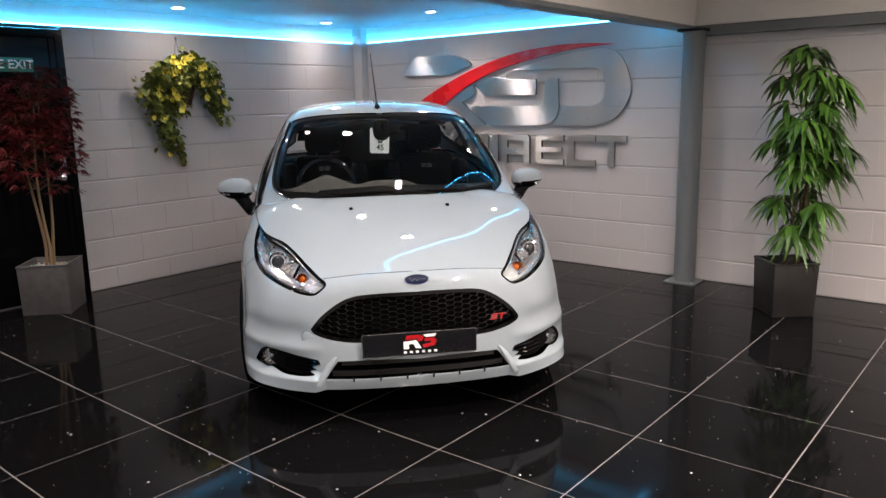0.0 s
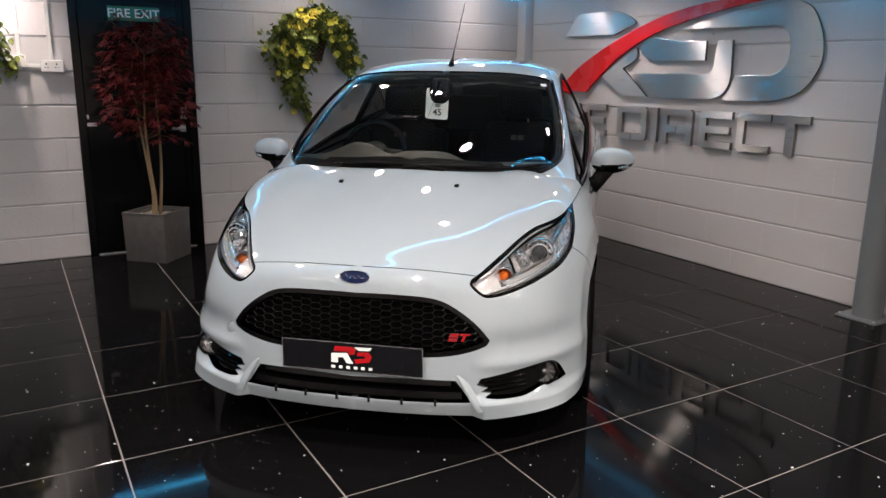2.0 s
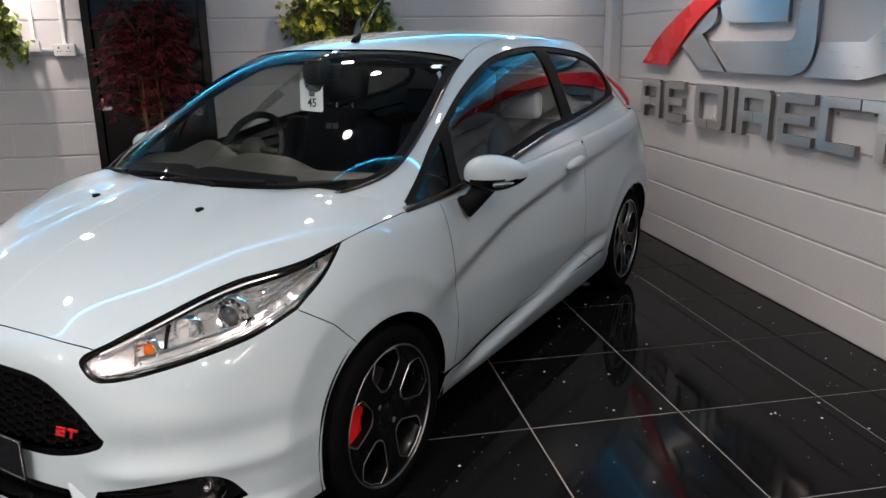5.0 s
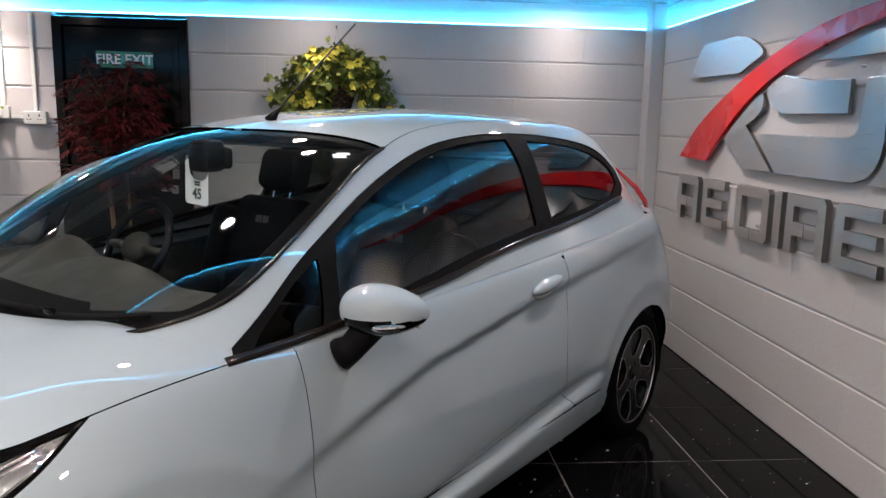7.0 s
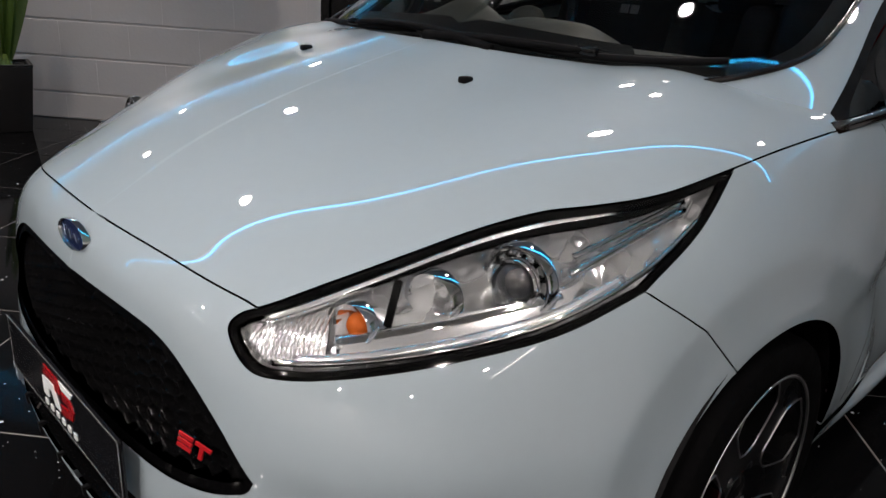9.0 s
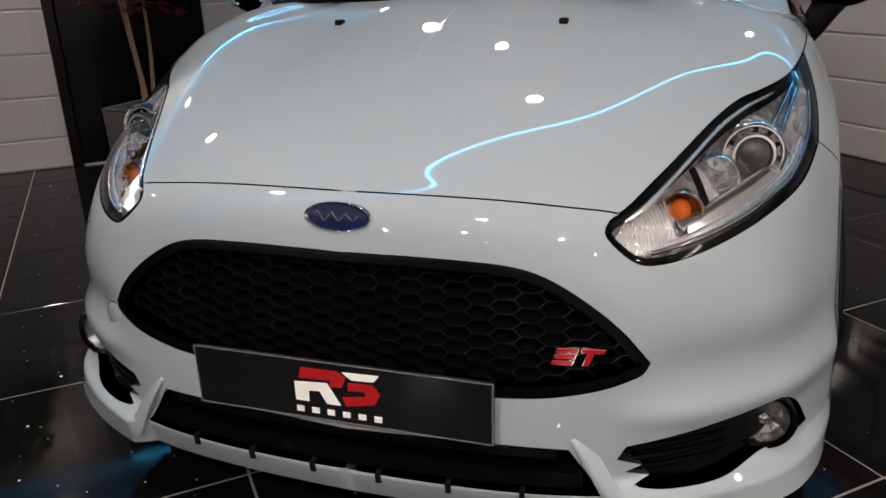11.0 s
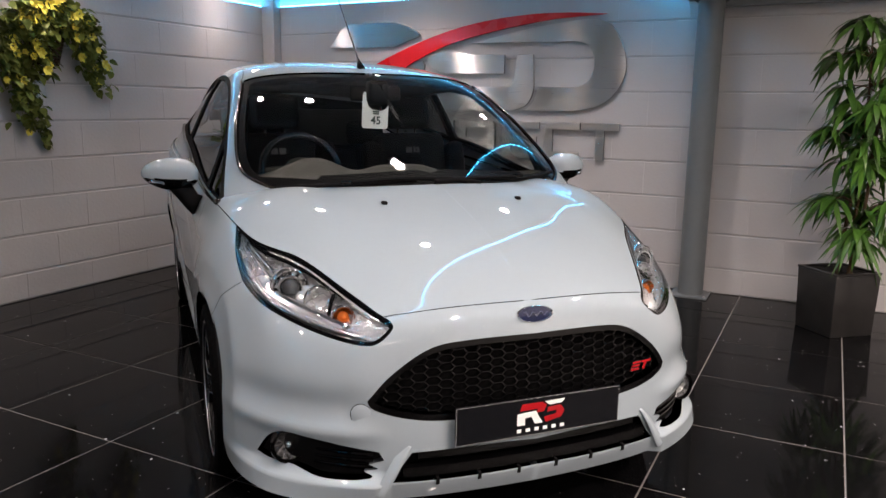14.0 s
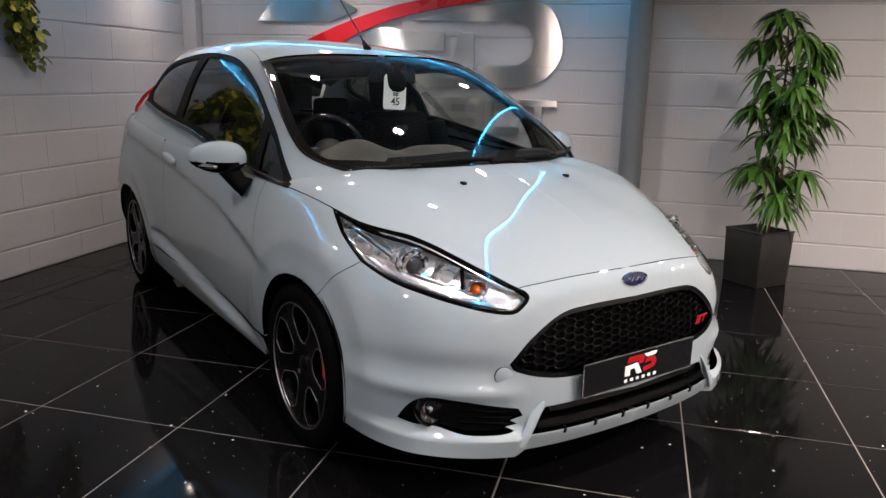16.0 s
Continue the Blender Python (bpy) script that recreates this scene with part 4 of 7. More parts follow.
def headlamp(k):
    side = "left" if k > 0 else "right"
    lens = panel("headlamp", BODY, lamp_line, LENS, car, step=(.06, .08), gap=.004, depth=.004, lift=.001, sides=side, label="clear headlamp with chrome projector and amber bulb")
    inner = [np.array(q) for q in inset(BODY, lamp_line, .011)]
    panel("black_seal", BODY, lamp_line, BLACK_GLOSS, lens, [inner[::-1]], step=(.06, .05), gap=0, depth=.012, lift=-.003, sides=side)
    wall = [np.array(q) for q in inset(BODY, lamp_line, .010)]
    panel("reflector_base", BODY, wall, LAMP_SILVER, lens, step=(.05, .08), gap=0, depth=-.036, lift=-.040, sides=side)
    ahead = Vector((.12 * k, -1, .06)).normalized()

    def at(s, r, d):
        return flip(body_point(BODY, s, r, d)[0], k)

    bowl = [(-.044, .011), (-.038, .024), (-.026, .036), (-.012, .043), (0, .046), (.003, .048), (.003, .050), (-.01, .051)]
    c = at(3.24, 4.53, -.026)
    lathe_at(bowl, c, ahead, CHROME, "projector_bowl", lens, 40)
    lathe_at([(-.01, .038), (.008, .038), (.012, .035), (.012, .031), (.005, .029)], c, ahead, CHROME, "projector_ring", lens, 40)
    lathe_at([(.000, .031), (.010, .028), (.018, .022), (.023, .013), (.025, .0005)], c, ahead, PROJECTOR, "projector_lens", lens, 32)
    lathe_at([(-.026, .029), (-.024, .0005)], c, ahead, BLACK_GLOSS, "projector_shutter", lens, 24)
    c2 = at(2.74, 4.56, -.030)
    lathe_at([(-.034, .005), (-.030, .016), (-.020, .026), (-.007, .033), (.006, .036)], c2, ahead, FACET, "main_beam_bowl", lens, 16, "", 5)
    lathe_at([(-.038, .009), (-.012, .009), (-.006, .006), (-.004, .0005)], c2, ahead, LENS, "main_beam_bulb", lens, 16)
    c3 = at(2.36, 4.36, -.028)
    lathe_at([(-.028, .005), (-.024, .016), (-.013, .025), (.003, .030)], c3, ahead, FACET, "indicator_bowl", lens, 12, "", 5)
    part("amber_bulb", sphere_bm(c3 + ahead * -.012, (.017, .020, .018), 14, 10), AMBER, lens, "amber indicator bulb", smooth=True)
    part("amber_reflection", sphere_bm(c3 + Vector((-.012 * k, .006, -.022)), (.015, .009, .020), 14, 10), AMBER, lens, smooth=True)
    # ribbed corner reflector and dark divider
    panel("corner_reflector", BODY, joined([(1.74, 4.05), (1.84, 4.34), (2.16, 4.66), (2.24, 4.3), (2.26, 3.86), (2.04, 3.76), (1.88, 3.80)]), FLUTED, lens, step=(.05, .08), gap=0, depth=.006, lift=-.026, sides=side)
    for i in range(15):
        f = i / 14
        top_r, low_r = 4.14 + .50 * f ** .8, 3.82 + .06 * f
        part("reflector_rib", tube_bm([at(1.80 + .42 * f, low_r + (top_r - low_r) * g, -.019) for g in (.04, .5, .96)], .0013, 5), SATIN, lens)
    # a bright ledge under the bowls
    ledge = joined(curve_open([(2.34, 4.04), (2.42, 4.22), (2.9, 4.33), (3.4, 4.30), (3.75, 4.34)]), curve_open([(3.75, 4.34), (3.6, 4.12), (3.1, 4.08), (2.6, 4.02), (2.34, 3.96)]))
    panel("bright_ledge", BODY, ledge, SATIN, lens, step=(.06, .06), gap=0, depth=.004, lift=-.022, sides=side)
    for i in range(9):
        f = i / 8
        part("running_light_lens", tube_bm([at(2.62 + 1.1 * f, 3.99 + .10 * f, -.009), at(2.68 + 1.1 * f, 4.0 + .10 * f, -.009)], .0035, 6), LENS, lens)
    lathe_at([(.003, .051), (.006, .0535), (.002, .056), (-.012, .058)], c, ahead, CHROME, "projector_bezel", lens, 40)
    lathe_at([(.006, .036), (.009, .038), (.005, .040), (-.012, .042)], c2, ahead, CHROME, "main_beam_bezel", lens, 40)
    lathe_at([(.003, .030), (.006, .032), (.002, .034), (-.012, .035)], c3, ahead, CHROME, "indicator_bezel", lens, 32)
    low = np.array(curve_open([(1.98, 3.80), (2.5, 3.90), (3.0, 3.97), (3.6, 4.04), (4.1, 4.20), (4.5, 4.55)], 8))
    part("lower_chrome", tube_bm([at(s, r, -.010) for s, r in low], .0045, 6), CHROME, lens, smooth=True)
    part("divider", tube_bm([at(2.52, 4.78, -.012), at(2.535, 4.55, -.016), at(2.55, 4.30, -.02)], .006, 8), BLACK_GLOSS, lens)
    shroud = joined(curve_open([(1.84, 4.44), (2.20, 4.80), (2.72, 5.05), (3.24, 5.11), (3.69, 5.02), (4.27, 4.90), (4.66, 4.92)]), curve_open([(4.66, 4.92), (4.2, 4.82), (3.7, 4.88), (3.24, 4.94), (2.74, 4.90), (2.25, 4.68), (1.86, 4.38)]))
    panel("upper_shroud", BODY, shroud, BLACK_GLOSS, lens, step=(.05, .06), gap=0, depth=.006, lift=-.007, sides=side)
    for i in range(11):
        a = 2 * math.pi * i / 11
        sid = ahead.cross(Vector((0, 0, 1))).normalized()
        upv = sid.cross(ahead)
        r0, r1 = sid * math.cos(a) + upv * math.sin(a), sid * math.cos(a + .35) + upv * math.sin(a + .35)
        bm = bmesh.new()
        quad = [c + r0 * .030 + ahead * -.004, c + r1 * .031 + ahead * -.010, c + r1 * .045 + ahead * .000, c + r0 * .045 + ahead * -.006]
        bm.faces.new([bm.verts.new(q) for q in quad])
        part("bowl_facet", bm, FACET, lens)
    # running-light bar along the foot and the light guide along the top
    bar = np.array(curve_open([(2.10, 3.86), (2.6, 3.98), (3.1, 4.05), (3.6, 4.10), (4.0, 4.22)], 8))
    part("running_light", tube_bm([at(s, r, -.018) for s, r in bar], .008, 8), SATIN, lens, "silver running-light bar", smooth=True)
    bar = np.array(curve_open([(2.3, 4.14), (2.6, 4.22), (3.1, 4.26), (3.6, 4.27)], 8))
    part("shelf", tube_bm([at(s, r, -.034) for s, r in bar], [.014] * len(bar), 8), CHROME, lens, smooth=True)
    for r0, r1 in ((4.45, 4.72), (4.62, 4.82)):
        bar = np.array(curve_open([(3.62, r0), (4.0, (r0 + r1) / 2), (4.42, r1)], 8))
        part("chrome_fin", tube_bm([at(s, r, -.018) for s, r in bar], .006, 6), CHROME, lens, smooth=True)
    bar = np.array(curve_open([(1.86, 4.36), (2.3, 4.76), (2.8, 5.0), (3.3, 5.04), (3.9, 4.95)], 8))
    part("upper_trim", tube_bm([at(s, r, -.012) for s, r in bar], .007, 6), SATIN, lens, smooth=True)
    return lens


mirrored(headlamp)

# main grille
grille_in = [np.array(q) for q in inset(BODY, joined(grille_edge), .014, 0)]
grille_in = [q for q in grille_in if q[0] > .06]
grille_in = [np.array((0.0, grille_in[0][1]))] + grille_in + [np.array((0.0, grille_in[-1][1]))]
panel("grille_surround", BODY, joined(grille_edge, grille_in[::-1]), BLACK_GLOSS, car, step=(.05, .06), fixed=0, gap=-.002, depth=.03, lift=-.004, label="gloss black grille surround")
panel("grille_backing", BODY, joined(grille_edge), BLACK_MATT, car, step=(.1, .15), fixed=0, gap=0, depth=.002, lift=-.055)
ge = np.array(grille_in)
gp = BODY.at(ge[:, 0], ge[:, 1])
grille_xz = np.vstack([gp[:, [0, 2]], (gp[:, [0, 2]] * [-1, 1])[::-1]])
CW, CH = .050, .0236
ends, seen = [], set()
for i in range(-14, 15):
    for j in range(-8, 9):
        cx, cz = i * .75 * CW, .53 + j * CH + (CH / 2 if i % 2 else 0)
        ring6 = [(cx + dx * CW, cz + dz * CH) for dx, dz in ((.5, 0), (.25, .5), (-.25, .5), (-.5, 0), (-.25, -.5), (.25, -.5))]
        for a in range(6):
            p, q = ring6[a], ring6[(a + 1) % 6]
            key = (round((p[0] + q[0]) * 2000), round((p[1] + q[1]) * 2000))
            if key not in seen:
                seen.add(key)
                ends.append((p, q))
mids = np.array([((p[0] + q[0]) / 2, (p[1] + q[1]) / 2) for p, q in ends])
ends = [e for e, ok in zip(ends, inside(grille_xz, mids)) if ok]
flat = np.array([c for e in ends for c in e])
sr = front_sr(flat)
gy = BODY.at(sr[:, 0], sr[:, 1])[:, 1] + .016
verts, faces = [], []
for i, (p, q) in enumerate(ends):
    a, b = np.array([p[0], gy[2 * i], p[1]]), np.array([q[0], gy[2 * i + 1], q[1]])
    t = (b - a) / np.linalg.norm(b - a)
    w = np.cross(t, [0, 1, 0]) * .0016
    base = len(verts)
    for c in (a, b):
        verts += [c - w, c + w, c + w * 1.6 + [0, .014, 0], c - w * 1.6 + [0, .014, 0]]
    faces += [(base, base + 1, base + 5, base + 4), (base + 1, base + 2, base + 6, base + 5), (base + 3, base, base + 4, base + 7)]
raw("grille_mesh", verts, faces, GRILLE_GLOSS, car, "gloss black honeycomb grille mesh", smooth=False)

# number plate with a plain emblem, round badge and small red grille badge
plate = part("show_plate", box_bm((-.26, -.012, .3575), (.26, -.004, .4685), .004), PLATE_BLACK, car, "black show plate with a red and white emblem")
plate.matrix_basis = Matrix.Translation((0, 0, 0))


def flat_shape(poly, thick, m, mat, name, parent, label="", bevel=0.0):
    """A plate cut to a 2D outline (x, z), its face towards -y, placed by m."""
    bm = bmesh.new()
    vs = [bm.verts.new((p[0], 0, p[1])) for p in poly]
    f = bm.faces.new(vs)
    got = bmesh.ops.extrude_face_region(bm, geom=[f])["geom"]
    bmesh.ops.translate(bm, vec=(0, thick, 0), verts=[g for g in got if isinstance(g, bmesh.types.BMVert)])
    if bevel:
        front = [e for e in bm.edges if all(abs(v.co.y) < 1e-7 for v in e.verts)]
        bmesh.ops.bevel(bm, geom=front, offset=bevel, segments=2, affect="EDGES", profile=.5)
    bmesh.ops.triangulate(bm, faces=[f for f in bm.faces if len(f.verts) > 4])
    bmesh.ops.transform(bm, matrix=m, verts=bm.verts)
    return part(name, bm, mat, parent, label)


for lo, hi in (((-.259, -.0128, .3585), (.259, -.0118, .3605)), ((-.259, -.0128, .4655), (.259, -.0118, .4675)), ((-.259, -.0128, .3605), (-.257, -.0118, .4655)), ((.257, -.0128, .3605), (.259, -.0118, .4655))):
    part("plate_border", box_bm(lo, hi), SATIN, plate)
pm = Matrix.Translation((0, -.0135, .413))
flat_shape([(-.060, .040), (.004, .040), (.018, .030), (.010, .012), (-.012, .010), (-.010, .022), (-.066, .020)], .002, pm, BADGE_RED, "emblem_piece", plate)
flat_shape([(.012, .040), (.076, .042), (.066, .030), (.028, .028)], .002, pm, CARD_WHITE, "emblem_piece", plate)
flat_shape([(-.074, -.022), (-.074, .012), (-.016, .016), (.006, -.022), (-.018, -.022), (-.030, 0), (-.050, -.002), (-.050, -.022)], .002, pm, CARD_WHITE, "emblem_piece", plate)
flat_shape([(.022, .022), (.064, .024), (.076, .008), (.066, -.012), (.016, -.022), (.010, -.006), (.050, .000), (.050, .010), (.020, .008)], .002, pm, BADGE_RED, "emblem_piece", plate)
for i in range(6):
    flat_shape([(-.074 + i * .0275, -.043), (-.061 + i * .0275, -.043), (-.061 + i * .0275, -.033), (-.074 + i * .0275, -.033)], .0015, pm, CARD_WHITE, "emblem_bar", plate)

bp, bn = body_point(BODY, 0, 4.10, .003)
lean = Vector((0, -1, .12)).to_track_quat("Z", "Y").to_matrix().to_4x4()


def oval(profile, size, place, turn, mat, name, parent, label=""):
    bm = lathe_bm(profile, 48, axis="Z")
    bmesh.ops.transform(bm, matrix=Matrix.Translation(place) @ turn @ Matrix.Diagonal((size[0], size[1], 1, 1)), verts=bm.verts)
    return part(name, bm, mat, parent, label, angle=50)


badge = oval([(-.004, 1.0), (.004, 1.0), (.0065, .96), (.005, .90), (.003, .88)], (.057, .0235), bp, lean, CHROME, "nose_badge", car, "oval chrome badge with a dark blue face")
oval([(.003, .90), (.0042, .5), (.0045, .001)], (.057, .0235), bp, lean, BADGE_BLUE, "badge_face", badge)
wave = [Matrix.Translation(bp) @ lean @ Vector((-.036 + .072 * f, .0075 * math.sin(19 * f + .6) * (1 - .45 * f), .0052)) for f in np.linspace(0, 1, 41)]
part("badge_line", tube_bm(wave, .0014, 6), CHROME, badge, smooth=True)
st = new("grille_badge")
st.parent = car
st["label"] = "small red and chrome grille badge"
sm = Matrix.Translation((.374, float(BODY.at(*front_sr([(.374, .497)]).T)[0][1]) + .004, .497)) @ Matrix.Rotation(radians(9), 4, "Z")
def slanted(x0, x1, z0, z1):
    return [(x0 + .35 * z0, z0), (x1 + .35 * z0, z0), (x1 + .35 * z1, z1), (x0 + .35 * z1, z1)]


for x0, x1, z0, z1 in ((-.034, -.003, .0075, .0135), (-.034, -.003, -.003, .003), (-.034, -.003, -.0135, -.0075), (.003, .037, .0075, .0135), (.014, .022, -.0135, .0075)):
    flat_shape(slanted(x0 - .0014, x1 + .0014, z0 - .0014, z1 + .0014), .004, sm, CHROME, "badge_edge", st)
    flat_shape(slanted(x0, x1, z0, z1), .004, sm @ Matrix.Translation((0, -.0012, 0)), BADGE_RED, "badge_piece", st)

# lower grille: slats and fins, and the two blades beside it
panel("lower_grille_backing", BODY, joined(curve_open([(0, 1.36), (1.36, 1.39)]), curve_open([(1.36, 1.39), (1.58, .83)]), [(0, .86)]), BLACK_MATT, car, step=(.1, .15), fixed=0, gap=0, depth=.002, lift=-.055)


def slat(z, half, push, h, d, name):
    xs = np.linspace(-half, half, 41)
    q = front_sr(np.column_stack([xs, np.full(41, z)]))
    y = BODY.at(q[:, 0], q[:, 1])[:, 1] + push
    vs, fs = [], []
    for i, x in enumerate(xs):
        vs += [(x, y[i], z - h * .3), (x, y[i] + .004, z + h * .5), (x, y[i] + d, z + h * .5), (x, y[i] + d, z - h * .5), (x, y[i] + .004, z - h * .5)]
        if i:
            a, b = 5 * (i - 1), 5 * i
            fs += [(a + j, a + (j + 1) % 5, b + (j + 1) % 5, b + j) for j in range(5)]
    fs += [(4, 3, 2, 1, 0), tuple(200 + j for j in range(5))]
    return raw(name, vs, fs, BLACK_GLOSS, car, smooth=False)


slat(.328, .350, .004, .026, .03, "grille_slat")
slat(.283, .392, -.008, .030, .04, "grille_slat")
for x in np.linspace(-.30, .30, 6):
    y = float(BODY.at(*front_sr([(x, .262)]).T)[0][1])
    bm = bmesh.new()
    for dx in (-.004, .004):
        bm.verts.new((x + dx, y - .020, .268)), bm.verts.new((x + dx, y + .03, .272)), bm.verts.new((x + dx, y + .006, .238)), bm.verts.new((x + dx, y - .018, .248))
    bm.verts.ensure_lookup_table()
    v = bm.verts
    for f in ((0, 1, 2, 3), (4, 7, 6, 5), (0, 4, 5, 1), (1, 5, 6, 2), (2, 6, 7, 3), (3, 7, 4, 0)):
        bm.faces.new([v[i] for i in f])
    part("grille_fin", bm, BLACK_MATT, car)


def blade(k):
    rows = []
    for t in np.linspace(0, 1, 14):
        x, z = .372 + .080 * t ** .9, .362 - .136 * t
        y = float(BODY.at(*front_sr([(x, max(z, .18))]).T)[0][1])
        fwd, w = .003 + .032 * t ** .8, .006 + .005 * t
        rows.append([(x - w, y + .02, z), (x - w * .6, y - fwd, z - .004), (x + w * .6, y - fwd, z - .002), (x + w * 2.2, y + .02 - .05 * t, z + .010)])
    bm = bmesh.new()
    vs = [[bm.verts.new((p[0] * k, p[1], p[2])) for p in r] for r in rows]
    for a, b in zip(vs, vs[1:]):
        for j in range(4):
            bm.faces.new((a[j], a[(j + 1) % 4], b[(j + 1) % 4], b[j]))
    bm.faces.new(vs[0])
    bm.faces.new(vs[-1][::-1])
    bmesh.ops.recalc_face_normals(bm, faces=bm.faces)
    bmesh.ops.bevel(bm, geom=[e for e in bm.edges if e.calc_face_angle(0) > .6], offset=.003, segments=2, affect="EDGES", profile=.5)
    part("bumper_blade", bm, PAINT, car, "pale grey-white aerodynamic blade", angle=40)


mirrored(blade)


def fog(k):
    side = "left" if k > 0 else "right"
    ins = panel("fog_insert", BODY, fog_edge, BLACK_MATT, car, step=(.06, .08), gap=-.003, depth=.01, lift=-.022, sides=side, label="matt black fog lamp insert with slats")
    c = Vector((.668 * k, .205, .333))
    ahead = Vector((.10 * k, -1, .02)).normalized()
    lathe_at([(-.03, .052), (.002, .052), (.006, .049), (.006, .045), (-.002, .042), (-.025, .040)], c, ahead, BLACK_GLOSS, "fog_lamp_ring", ins)
    lathe_at([(-.030, .006), (-.027, .020), (-.016, .033), (-.002, .041)], c, ahead, FOG_SILVER, "fog_lamp_bowl", ins, 12, "", 5)
    lathe_at([(-.002, .042), (.004, .030), (.007, .014), (.008, .0005)], c, ahead, LENS, "fog_lamp_lens", ins)
    lathe_at([(-.028, .010), (-.010, .010), (-.006, .006), (-.005, .0005)], c, ahead, CHROME, "fog_bulb", ins, 16)
    for r in (1.02, 1.16, 1.30):
        s = np.linspace(1.80, 2.46, 14)
        q = np.column_stack([s, np.full(14, r) + .06 * (s - 1.8)])
        pts = BODY.at(q[:, 0], q[:, 1]) - .016 * BODY.normal(q[:, 0], q[:, 1], 1)
        part("insert_slat", tube_bm([(p[0] * k, p[1], p[2]) for p in pts], [.007 - .004 * i / 13 for i in range(14)], 6), BLACK_GLOSS, ins)


mirrored(fog)
c, n = body_point(BODY, 1.94, 2.15, .0004)
c = Vector(splitter(np.array([c]))[0])
c.x *= -1
n.x *= -1
lathe_at([(-.004, .0275), (.0006, .0275), (.0012, .0262), (.0012, .0005)], c, n, PAINT, "tow_eye_cover", car, 40, "round tow-eye cover")
lathe_at([(-.004, .0295), (.0003, .0295), (.0003, .0276), (-.004, .0276)], c, n, BLACK_MATT, "tow_eye_seam", car, 40)

# bonnet washer jets, wipers, aerial
for k in (1, -1):
    p = Vector((.252 * k, .655, .934))
    q = BODY.find([0, 1], [(.252, .655)], [(2, 7.3)])
    p.z = float(BODY.at(q[:, 0], q[:, 1])[0][2])
    part("washer_jet", box_bm((p.x - .009, p.y - .013, p.z - .004), (p.x + .009, p.y + .012, p.z + .009), .004), BLACK_MATT, car, angle=60)


def cabin_pt(s, r, d, k=1):
    return flip(body_point(CABIN, s, r, d, -1)[0], k)


def wiper(path, sides, arm, name):
    """A blade lying on the glass and the arm that holds it, both in s, r of the screen and a signed side."""
    w = part(name, tube_bm([Vector(p) for p in curve_open([cabin_pt(s, r, .010, k) for (s, r), k in zip(path, sides)], 6)], .0075, 8), BLACK_MATT, car, "black windscreen wiper", smooth=True)
    pts = curve_open([cabin_pt(s, r, d, k) for s, r, d, k in arm], 4)
    part("wiper_arm", tube_bm([Vector(p) for p in pts], [.011 - .005 * i / (len(pts) - 1) for i in range(len(pts))], 8), BLACK_MATT, w, smooth=True)
    c = Vector(pts[-1])
    part("wiper_clip", box_bm((c.x - .022, c.y - .008, c.z - .008), (c.x + .022, c.y + .008, c.z + .008), .004), BLACK_GLOSS, w, angle=50)


wiper([(.12, 2.05), (.13, 1.5), (.11, .8), (.10, .25)], (-1, -1, -1, -1), [(.02, .55, .016, 1), (.06, .1, .020, 1), (.10, .5, .024, -1), (.12, 1.1, .020, -1)], "wiper")
wiper([(.12, .55), (.15, 1.1), (.20, 1.65), (.30, 2.15)], (1, 1, 1, 1), [(.02, .05, .016, -1), (.07, .4, .022, 1), (.12, .8, .024, 1), (.165, 1.2, .020, 1)], "wiper")
base = cabin_pt(3.55, 0, .0)
aerial = part("aerial", tube_bm([base + Vector((0, .0, .01)), base + Vector((0, .05, .062)), base + Vector((0, .42, .375))], [.0052, .0044, .0030], 8), BLACK_SATIN, car, "thin black roof aerial", smooth=True)
part("aerial_foot", tube_bm([base + Vector((0, -.02, -.004)), base + Vector((0, .002, .018)), base + Vector((0, .028, .042))], [.020, .013, .006], 12), BLACK_MATT, aerial, smooth=True)


